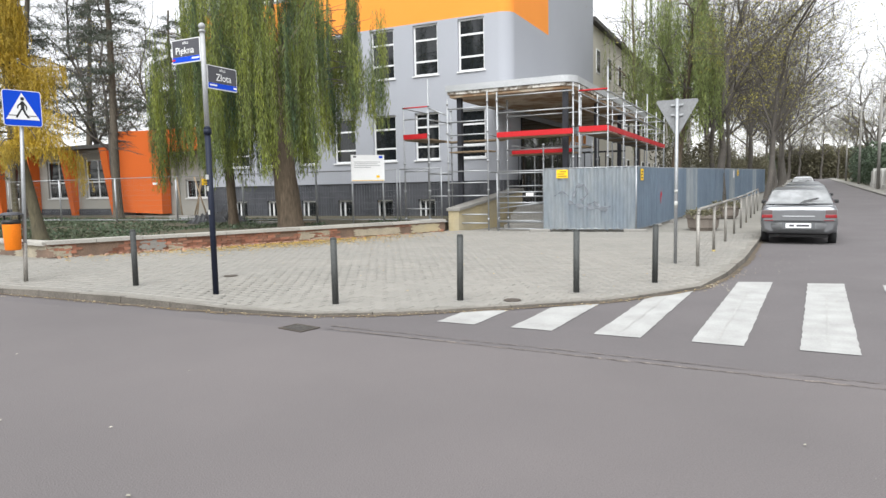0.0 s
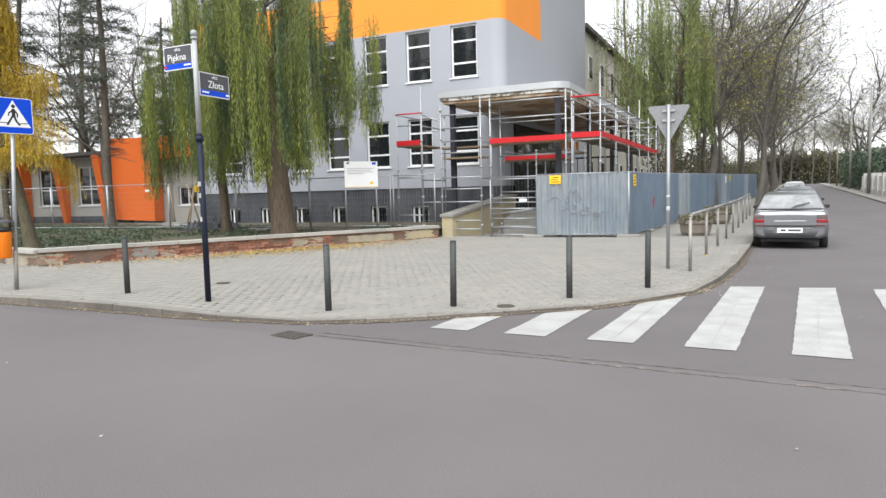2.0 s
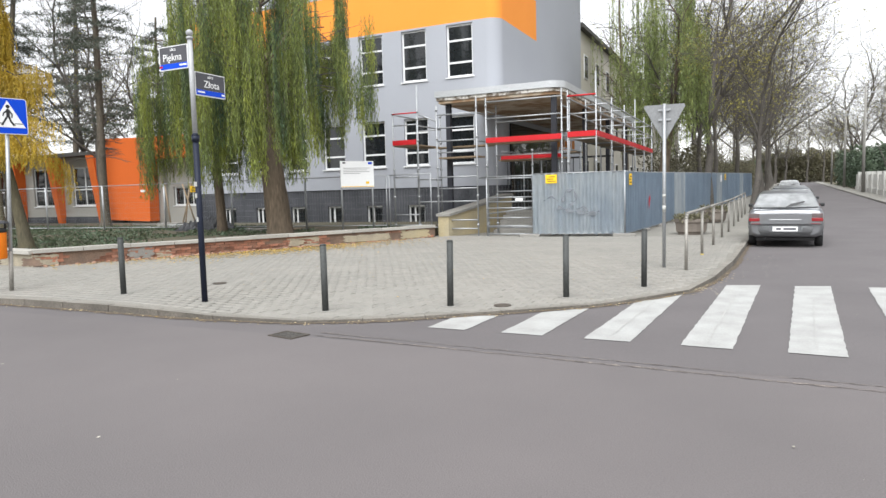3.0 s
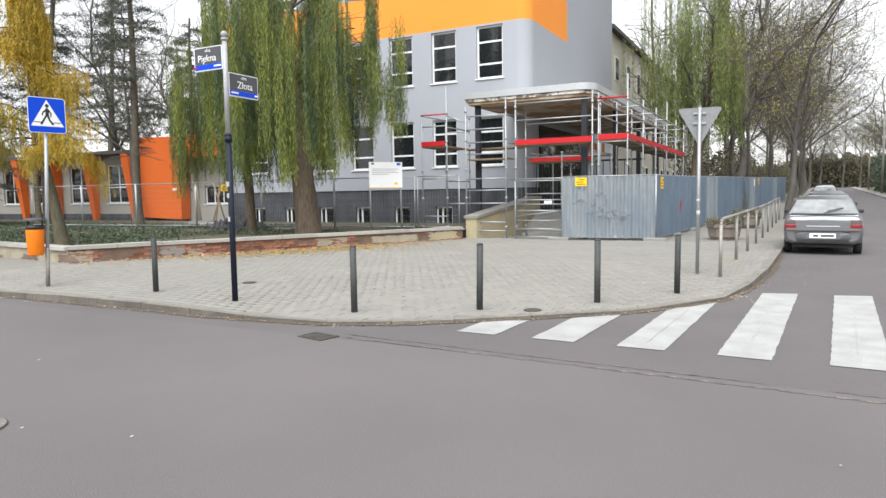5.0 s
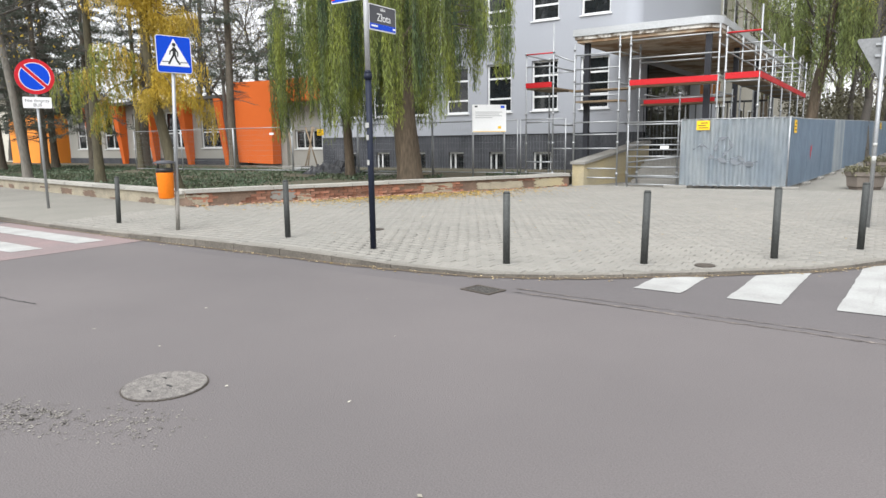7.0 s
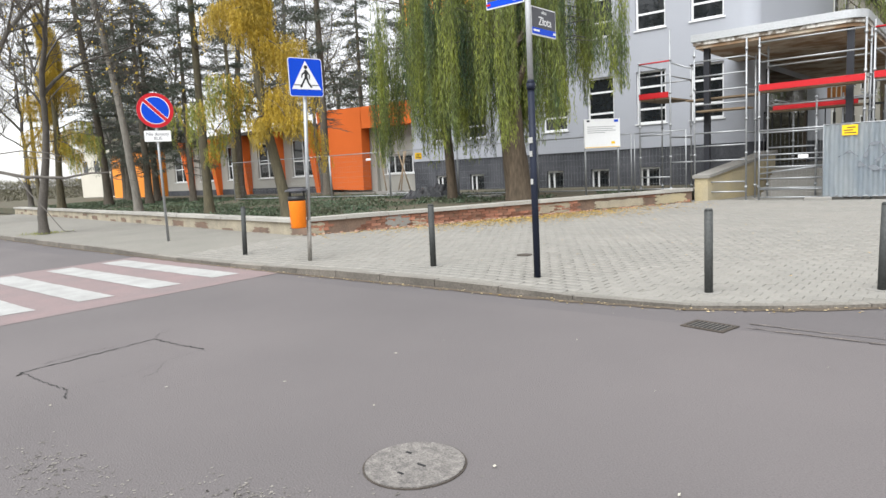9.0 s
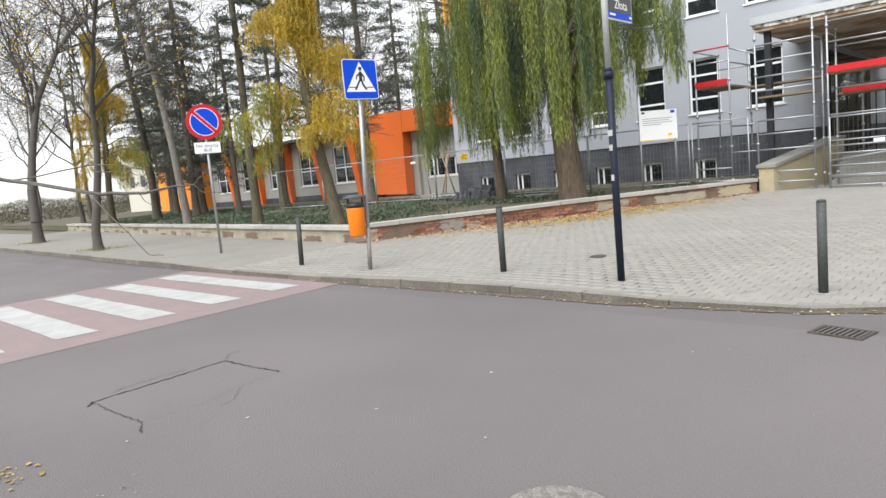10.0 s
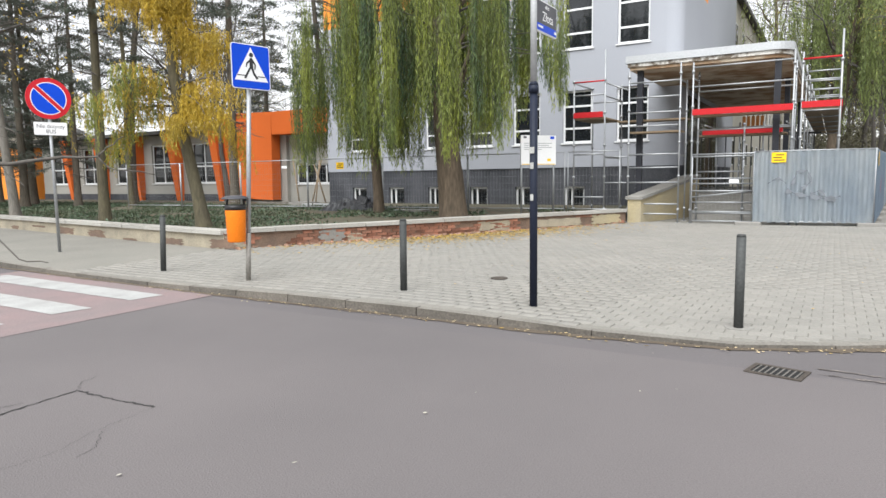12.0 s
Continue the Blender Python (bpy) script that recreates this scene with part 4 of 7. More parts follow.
def leaf_quads(centres, length, width, rng, droop=0.0):
    """Small leaf-shaped quads at the given places, pointing every way."""
    n = len(centres)
    d = rng.normal(size=(n, 3))
    d[:, 2] -= droop
    d /= np.linalg.norm(d, axis=1)[:, None]
    s = np.cross(d, rng.normal(size=(n, 3)))
    s /= np.linalg.norm(s, axis=1)[:, None] + 1e-9
    k = rng.uniform(0.6, 1.3, (n, 1))
    v = np.stack([centres, centres + d * length * 0.45 * k + s * width * 0.5 * k, centres + d * length * k, centres + d * length * 0.45 * k - s * width * 0.5 * k], 1).reshape(-1, 3)
    return v, np.arange(4 * n).reshape(-1, 4)


g = np.random.default_rng(3)
ang, rad = g.uniform(0, 2 * math.pi, 700), np.sqrt(g.uniform(0, 1, 700)) * 0.55
c = np.stack([rad * np.cos(ang), rad * np.sin(ang), 0.50 + g.uniform(0, 0.14, 700) - np.maximum(0, rad - 0.48) * 1.5], 1)
ob = new("foliage", fast_mesh("foliage", *leaf_quads(c, 0.09, 0.05, g), SHRUB))
ob.parent = planter
tagged(ob, "withered olive trailing plants", kind="stuff")
copy_thing(planter, pose(-0.95, 28.4, 0.12 + rise(28.4), 0, 0, 20))


# ---- garden wall of broken brick ----
WA, WB, WC = Vector((-15.05, 10.1)), Vector((-9.45, 20.55)), Vector((-48, 14.4))
gwall = thing("garden_wall", (0, 0, 0), "low crumbling brick garden wall with pale stone coping", "wall", kind="structure")


def wall_core(a, b, w, z0, z1, material, name, label, end=True):
    d = (b - a).normalized()
    nrm = Vector((-d.y, d.x))
    bm = B()
    slab(bm, [tuple(q) for q in (a, b, b + nrm * w, a + nrm * w)], z0, z1)
    return part(name, bm, material, gwall, label)


wall_core(WA, WB, 0.28, -0.05, 0.42, MORTAR, "core", "crumbling mortar core")
wall_core(WC, WA, 0.28, -0.05, 0.40, PLASTER, "plastered_stretch", "flaking cream plaster")
# coping stones
for a, b, back in ((WA, WB, 1), (WC, WA, 1)):
    d = (b - a).normalized()
    nrm = Vector((-d.y, d.x))
    n = int((b - a).length / 1.05)
    for i in range(n):
        p, q = a + (b - a) * (i / n) + d * 0.006, a + (b - a) * ((i + 1) / n) - d * 0.006
        bm = B()
        o = rng.uniform(-0.015, 0.015)
        slab(bm, [tuple(k) for k in (p - nrm * (0.07 + o), q - nrm * (0.07 + o), q + nrm * 0.34, p + nrm * 0.34)], 0.424 if a is WA else 0.404, (0.51 if a is WA else 0.49) + rng.uniform(-0.008, 0.008))
        part("coping_stone", bm, CAPSTONE, gwall)

# garden earth behind the wall
bm = B()
outline = [(-15.0, 10.5), (-9.7, 20.8), (-9.8, 26.1), (-26, 26.2), (-34, 27.0), (-80, 27.0), (-80, 18.2), (-48, 14.75)]
slab(bm, outline, 0.0, 0.36)
setting("garden", bm, GARDEN, "dark garden earth and ivy behind the low wall", "garden")


# ---- building site fence of corrugated sheet ----
def corrugated(parent, w, h, material, name="sheet"):
    bm = B()
    n = int(w / 0.055)
    prev = None
    for i in range(n + 1):
        x = w * i / n
        y = (0.0, 0.04, 0.04, 0.0)[i % 4]
        cur = [bm.verts.new((x, y, 0.08)), bm.verts.new((x, y, h))]
        if prev:
            bm.faces.new((prev[0], cur[0], cur[1], prev[1]))
        prev = cur
    bmesh.ops.solidify(bm, geom=bm.faces[:], thickness=0.004)
    return part(name, bm, material, parent)


def site_panel(a, b, material, z0, z1, group="site fence panels", h=2.05, pale=False):
    a, b = Vector(a), Vector(b)
    d = b - a
    t = thing("site_fence_panel", (a.x, a.y, z0), "pale corrugated sheet fence panel with faded scribbles" if pale else "blue-grey corrugated metal site fence panel", "fence", group)
    t.matrix_basis = pose(a.x, a.y, z0, 0, -math.degrees(math.atan2(z1 - z0, d.length)), math.degrees(math.atan2(d.y, d.x)))
    w = d.length
    corrugated(t, w, h - 0.03, material)
    for x in (0.0, w):
        bm = B()
        tube(bm, (x, 0.035, 0.0), (x, 0.035, h), 0.021, n=8)
        part("post", bm, STEEL, t)
    for z in (h - 0.02, 0.1):
        bm = B()
        tube(bm, (0, 0.03, z), (w, 0.03, z), 0.019, n=8)
        part("rail", bm, STEEL, t)
    bm = B()
    box(bm, w - 0.35, w + 0.35, -0.11, 0.13, -0.03, 0.09)
    part("foot_block", bevelled(bm, 0.02, 1), CONCRETE, t, "grey concrete foot block")
    return t


def notice(parent, x, z, w, h, y=-0.012):
    n = new("notice")
    n.parent, n.matrix_basis = parent, pose(x, y, z)
    flat("panel", rect(0, w, 0, h), -0.004, 0.002, YELLOW, n, "yellow warning notice")
    for k, (a, b) in enumerate(((0.15, 0.9), (0.1, 0.7), (0.3, 0.85))):
        flat("print_bar", rect(w * a, w * b, h * (0.18 + 0.26 * k), h * (0.28 + 0.26 * k)), -0.0062, -0.0042, CRACK, n)


front = site_panel((-5.97, 20.72), (-3.15, 21.15), FENCE_PALE, 0.1, 0.1, pale=True)
bm = B()
box(bm, -0.45, 0.22, -0.11, 0.13, -0.03, 0.09)
part("foot_block", bevelled(bm, 0.02, 1), CONCRETE, front, "grey concrete foot block")
notice(front, 0.42, 1.72, 0.36, 0.27)
# faded scribble on the front panel, wavy strokes along the sheet
for k, (pts, wd) in enumerate((([(0.95, 1.1), (1.05, 1.45), (1.3, 1.5), (1.4, 1.2), (1.2, 1.0)], 0.045), ([(0.8, 0.95), (1.2, 0.82), (1.8, 0.72), (2.1, 0.8)], 0.07), ([(1.4, 0.85), (1.6, 0.95), (1.75, 0.78), (2.0, 0.68)], 0.05), ([(0.35, 1.15), (0.6, 1.3), (0.8, 1.15)], 0.03))):
    bm = B()
    prev = None
    path = resample(pts, 0.04)
    for i, q in enumerate(path):
        d = (path[min(i + 1, len(path) - 1)] - path[max(i - 1, 0)]).normalized()
        o = Vector((-d.y, d.x)) * wd * (0.6 + 0.5 * math.sin(i * 0.7 + k))
        cur = [bm.verts.new((q.x + o.x, -0.0075, q.y + o.y)), bm.verts.new((q.x - o.x, -0.0075, q.y - o.y))]
        if prev:
            bm.faces.new((prev[0], cur[0], cur[1], prev[1]))
        prev = cur
    part("scribble", bm, GRAFFITI, front, "faded grey spray scribble")
fa, fb = Vector((-3.1, 21.2)), Vector((0.35, 66.0))
steps = 17
for i in range(steps):
    p, q = fa + (fb - fa) * (i / steps), fa + (fb - fa) * ((i + 1) / steps)
    t = site_panel(p, q - (q - p).normalized() * 0.03, FENCE_BLUE if i % 5 != 3 else FENCE_PALE, 0.1 + rise(p.y), 0.1 + rise(q.y))
    if i in (0, 9):
        notice(t, 0.35 if i == 0 else 1.0, 1.6, 0.34 if i == 0 else 0.7, 0.36)
    if i == 8:
        n = new("notice")
        n.parent, n.matrix_basis = t, pose(1.6, -0.012, 1.5)
        flat("panel", rect(0, 0.6, 0, 0.42), -0.004, 0.002, SIGN_WHITE, n, "white notice")
    if i == 1:
        bm = B()
        upright(bm, [(0.5, 0.9), (0.58, 0.75), (0.66, 1.0), (0.74, 1.1), (0.7, 1.25), (0.62, 1.1), (0.55, 1.2)], -0.0105, -0.008)
        part("scribble", bm, SIGN_RED, t, "small red spray scribble")

# information board on two posts
board = thing("information_board", (-11.85, 19.5, 0.35), "white construction information board on two steel posts", "notice board", turn=52)
bm = B()
box(bm, -0.60, 0.60, -0.02, 0.02, 1.53, 2.42)
part("panel", bm, SIGN_WHITE, board, "white panel")
for x in (-0.56, 0.56):
    bm = B()
    tube(bm, (x, 0.05, 0), (x, 0.05, 2.36), 0.03, n=10)
    part("post", bm, STEEL, board)
for x0, x1, z0, z1, m in ((-0.52, -0.42, 2.33, 2.39, PLATE_GREY), (0.40, 0.54, 2.31, 2.39, SIGN_BLUE), (-0.5, 0.45, 2.17, 2.19, GREYPAINT), (-0.5, 0.35, 2.11, 2.13, GREYPAINT), (-0.5, 0.45, 2.05, 2.07, GREYPAINT), (-0.5, 0.1, 1.99, 2.01, GREYPAINT), (0.3, 0.42, 1.64, 1.72, YELLOW), (-0.58, 0.58, 1.54, 1.56, YELLOW)):
    flat("print_bar", rect(x0, x1, z0, z1), -0.0235, -0.0205, m, board)


# ---- mesh fence behind the wall ----
def mesh_panel(a, b):
    a, b = Vector(a), Vector(b)
    d = b - a
    w = d.length
    t = thing("mesh_fence_panel", (a.x, a.y, 0.36), "grey welded wire site fence panel on the garden", "fence", "wire fence panels", math.degrees(math.atan2(d.y, d.x)))
    for x in (0.02, w - 0.02):
        bm = B()
        tube(bm, (x, 0, 0.0), (x, 0, 1.95), 0.021, n=8)
        part("post", bm, STEEL, t)
    for z in (0.12, 1.93):
        bm = B()
        tube(bm, (0.02, 0, z), (w - 0.02, 0, z), 0.018, n=8)
        part("rail", bm, STEEL, t)
    bm = B()
    for k in range(int(w / 0.11)):
        tube(bm, (0.08 + k * 0.11, 0, 0.12), (0.08 + k * 0.11, 0, 1.93), 0.0022, n=3, caps=False)
    for k in range(8):
        tube(bm, (0.02, 0.004, 0.3 + k * 0.22), (w - 0.02, 0.004, 0.3 + k * 0.22), 0.0022, n=3, caps=False)
    ob = part("wire_mesh", bm, STEEL, t)
    tagged(ob, kind="stuff")
    return t


ma, mb = Vector((-32.0, 19.3)), Vector((-11.5, 20.9))
for i in range(6):
    t = mesh_panel(ma + (mb - ma) * (i / 6), ma + (mb - ma) * ((i + 1) / 6))
    if i == 3:
        notice(t, 1.4, 1.55, 0.34, 0.25, -0.03)
    if i in (2, 4, 5):
        n = new("tag")
        n.parent, n.matrix_basis = t, pose(2.2, -0.03, 1.62)
        flat("panel", rect(0, 0.26, 0, 0.09), -0.003, 0.003, SIGN_WHITE, n, "small white tag")


mesh_panel((-11.45, 20.95), (-9.75, 20.98))


# ---- scaffolding ----
def scaffold(name_label, place, standards, ledgers, decks, toes):
    t = thing("scaffold", place, name_label, "scaffold", "scaffold towers at the entrance")
    for x, y, z0, z1 in standards:
        bm = B()
        tube(bm, (x, y, z0), (x, y, z1), 0.026, n=10)
        z = z0 + 0.35
        while z < z1:
            tube(bm, (x, y, z), (x, y, z + 0.07), 0.045, n=10)
            z += 0.5 if z1 - z0 < 3 else 1.0
        st = part("standard", bm, STEEL, t, "galvanised upright tube")
        bm = B()
        box(bm, x - 0.08, x + 0.08, y - 0.08, y + 0.08, z0 - 0.02, z0)
        part("base_plate", bm, STEEL, t)
    for a, b in ledgers:
        bm = B()
        tube(bm, a, b, 0.023, n=8)
        part("ledger", bm, STEEL, t, "galvanised tube")
    for x0, x1, y0, y1, z in decks:
        nx = 2
        along_x = x1 - x0 > y1 - y0
        for k in range(nx):
            bm = B()
            if along_x:
                s = (y1 - y0) / nx
                box(bm, x0, x1, y0 + k * s + 0.01, y0 + (k + 1) * s - 0.01, z - 0.05, z)
            else:
                s = (x1 - x0) / nx
                box(bm, x0 + k * s + 0.01, x0 + (k + 1) * s - 0.01, y0, y1, z - 0.05, z)
            part("deck_plank", bm, PLANK, t, "brown timber deck plank")
    for a, b in toes:
        a, b = Vector(a), Vector(b)
        d = (b - a).normalized()
        nrm = Vector((-d.y, d.x, 0)).normalized() * 0.018
        bm = B()
        v = [bm.verts.new(p + nrm * s + Vector((0, 0, z))) for z in (0, 0.17) for p, s in ((a, -1), (b, -1), (b, 1), (a, 1))]
        for q in ((3, 2, 1, 0), (4, 5, 6, 7), (0, 1, 5, 4), (1, 2, 6, 5), (2, 3, 7, 6), (3, 0, 4, 7)):
            bm.faces.new([v[i] for i in q])
        part("toe_board", bm, REDBOARD, t, "red toe board")
    return t


SY = 21.12
scaffold("galvanised scaffold tower at the building's wall", (0, 0, 0.1),
         [(-11.3, SY, 0, 4.42), (-10.3, SY, 0, 5.3), (-11.3, 23.0, 0, 4.42), (-10.3, 23.0, 0, 4.42)],
         [((-11.3, SY, 3.95), (-10.3, SY, 3.95)), ((-11.3, SY, 4.35), (-11.3, 23, 4.35)), ((-11.3, SY, 2.1), (-10.3, SY, 2.1)), ((-11.3, SY, 0.75), (-10.3, SY, 0.75)), ((-10.3, SY, 4.3), (-9.55, SY, 4.0)),
          ((-10.3, SY, 3.9), (-10.3, 23, 3.9)), ((-11.3, 23, 3.9), (-10.3, 23, 3.9)), ((-10.3, SY, 2.0), (-10.3, 23, 2.0)), ((-10.3, SY, 0.3), (-9.6, SY, 0.3)), ((-10.3, SY, 2.0), (-9.6, SY, 2.0)), ((-10.3, SY, 1.2), (-9.6, SY, 1.2))],
         [(-11.3, -10.3, SY, 23.0, 3.25), (-10.28, -8.1, 22.4, 23.0, 3.2)], [((-11.3, SY - 0.03, 3.25), (-10.35, SY - 0.03, 3.25))]).children
tx = [t for t in scene.objects if t.name.startswith("scaffold")][-1]
bm = B()
tube(bm, (-11.3, SY - 0.02, 4.36), (-10.3, SY - 0.02, 4.36), 0.023, n=8)
part("guard_rail", bm, REDBOARD, tx, "red guard rail")
led = [((-9.55, SY, z), (-8.05, SY, z)) for z in (0.55, 2.05, 2.9, 3.3, 3.75, 4.2)]
led += [((-7.7, SY, z), (-5.1, SY, z)) for z in (0.3, 2.0, 3.95, 4.5)] + [((-7.7, 22.0, z), (-5.1, 22.0, z)) for z in (2.75, 3.9)]
led += [((x, SY, z), (x, 22.0, z)) for x in (-8.05, -7.7, -5.1) for z in (2.0, 3.25, 4.2)]
led += [((-9.55, SY, z), (-8.05, SY, z)) for z in (0.25, 1.65)] + [((-7.7, 22.1, z), (-6.4, 22.1, z)) for z in (0.9, 1.5)]
led += [((-7.7, SY, 0.75), (-5.95, SY, 0.95)), ((-9.55, SY, 1.2), (-8.05, SY, 1.2)), ((-7.7, SY, 1.15), (-5.95, SY, 1.15))]
scaffold("galvanised scaffold across the front of the canopy", (0, 0, 0.1),
         [(-9.55, SY, 0, 4.55), (-8.05, SY, 0, 4.7), (-7.7, SY, 0, 4.65), (-5.1, SY, 0, 4.75), (-9.55, 22.1, 0, 4.0), (-8.05, 22.1, 0, 4.3), (-7.7, 22.1, 0, 4.5), (-6.4, 22.1, 0, 2.9), (-5.95, SY, 0, 2.0), (-5.1, 22.1, 0, 4.6)],
         led, [(-9.55, -8.05, SY + 0.1, 21.9, 2.75), (-7.7, -5.1, SY + 0.05, 21.6, 3.14), (-7.7, -5.3, 22.3, 23.1, 2.62)],
         [((-7.7, SY - 0.03, 3.14), (-5.1, SY - 0.03, 3.14)), ((-7.6, 22.28, 2.62), (-5.4, 22.28, 2.62))])
inner = [((-7.5, 24.5, z), (-5.3, 24.5, z)) for z in (2.0, 2.95)] + [((x, 24.5, 2.9), (x, 22.1, 2.9)) for x in (-7.5, -5.3)]
scaffold("short galvanised scaffold frame standing on the entrance platform", (0, 0, 0.1), [(x, 24.5, 0.81, 3.1) for x in (-7.5, -6.8, -6.1, -5.3)], inner, [(-7.5, -5.3, 24.1, 24.9, 2.9)], [])
led, st = [], []
for i in range(6):
    y = SY + 2.5 * i
    st += [(-4.9, y, 0, 4.65), (-4.0, y, 0, 4.65 + 0.5 * (i % 3 == 0))]
    led += [((-4.9, y, z), (-4.0, y, z)) for z in (2.0, 3.1, 3.9, 4.45)]
    if i < 5:
        led += [((x, y, z), (x, y + 2.5, z)) for x in (-4.9, -4.0) for z in (2.0, 3.95, 4.4)]
tx = scaffold("long galvanised scaffold along the side of the canopy", (0, 0, 0.1), st, led, [(-4.88, -4.02, SY + 2.5 * i, SY + 2.5 * i + 2.5, 3.17) for i in range(5)],
              [((-4.9, SY - 0.03, 3.17), (-4.0, SY - 0.03, 3.17))] + [((-3.97, SY + 2.5 * i, 3.17), (-3.97, SY + 2.5 * (i + 1), 3.17)) for i in range(5)])
bm = B()
tube(bm, (-4.9, SY - 0.03, 4.46), (-4.0, SY - 0.03, 4.46), 0.025, n=8)
part("guard_rail", bm, REDBOARD, tx, "red guard rail")
# a scaffold gate of tubes across the entrance foot
gate = thing("barrier_gate", (-7.62, 20.85, 0.1), "light tubular barrier gate across the entrance steps", "gate", turn=3)
for a, b in (((0, 0, 0.08), (1.62, 0, 0.08)), ((0, 0, 1.93), (1.62, 0, 1.93)), ((0, 0, 0), (0, 0, 1.95)), ((1.62, 0, 0), (1.62, 0, 1.95)), ((0, 0, 0.95), (1.62, 0, 0.95)), ((0, 0.03, 0.35), (1.62, 0.03, 0.35)), ((0, 0.03, 0.62), (1.62, 0.03, 0.62)), ((0, 0.03, 1.3), (1.62, 0.03, 1.3))):
    bm = B()
    tube(bm, a, b, 0.02, n=8)
    part("tube", bm, STEEL, gate)
bm = B()
for k in range(14):
    tube(bm, (0.11 * (k + 1), 0, 0.08), (0.11 * (k + 1), 0, 1.93), 0.0022, n=3, caps=False)
tagged(part("wire_mesh", bm, STEEL, gate), kind="stuff")
flat("tag", rect(1.0, 1.25, 1.18, 1.27), -0.012, -0.008, SIGN_WHITE, gate, "small white tag")

# covered heap of building material by the wall
heap = thing("tarpaulin_heap", (-19.4, 20.0, 0.36), "black plastic sheeting heaped over building material", "heap")
bm = B()
bmesh.ops.create_grid(bm, x_segments=26, y_segments=16, size=1)
for v in bm.verts:
    r = max(abs(v.co.x), abs(v.co.y))
    h = max(0, 1 - r ** 3) * (0.36 + 0.3 * noise.noise(Vector((v.co.x * 3, v.co.y * 2.5, 4))) + 0.3 * noise.noise(Vector((v.co.x * 9, v.co.y * 7, 1))))
    v.co = Vector((v.co.x * 1.25, v.co.y * 0.6, max(0.0, h)))
part("sheeting", bm, TARP, heap)
for i, (x, y, a, w) in enumerate(((-17.0, 20.2, 12, 1.2), (-16.4, 19.6, -8, 0.9), (-23.3, 22.6, 5, 1.6), (-25.0, 23.4, -4, 1.4))):
    s = thing("board_offcut", (x, y, 0.36), "pale board offcut lying on the garden earth", "board", "board offcuts", a)
    bm = B()
    box(bm, -w / 2, w / 2, -0.3, 0.3, 0.0, 0.06 + 0.03 * i)
    part("sheet", bm, CONCRETE if i % 2 else ZINC, s)


# timber props and a saw-horse left against the link wall
prop = thing("timber_prop", (-25.6, 24.6, 0.36), "grey weathered timber prop leaning by the wall", "prop", "timber props")
bm = B()
tube(bm, (0, 0, 0), (0.25, 0.5, 2.1), 0.035, n=8)
part("pole", bm, PLANK, prop)
for x, y, a in ((-25.2, 24.4, 40), (-24.8, 24.7, 150), (-26.3, 24.5, 95)):
    copy_thing(prop, pose(x, y, 0.36, 0, 0, a))
for i, (x, y, a, w) in enumerate(((-20.9, 21.6, 25, 2.2), (-28.2, 24.6, -10, 2.4), (-18.2, 21.2, 70, 1.3), (-22.4, 23.9, -30, 1.8), (-15.6, 20.3, 15, 1.1))):
    plank = thing("plank", (x, y, 0.36), "loose pale timber plank lying on the garden earth", "plank", "loose planks", a)
    bm = B()
    box(bm, -w / 2, w / 2, -0.09, 0.09, 0.0, 0.045)
    part("board", bevelled(bm, 0.006, 1), CONCRETE if i % 2 else PLANK, plank)


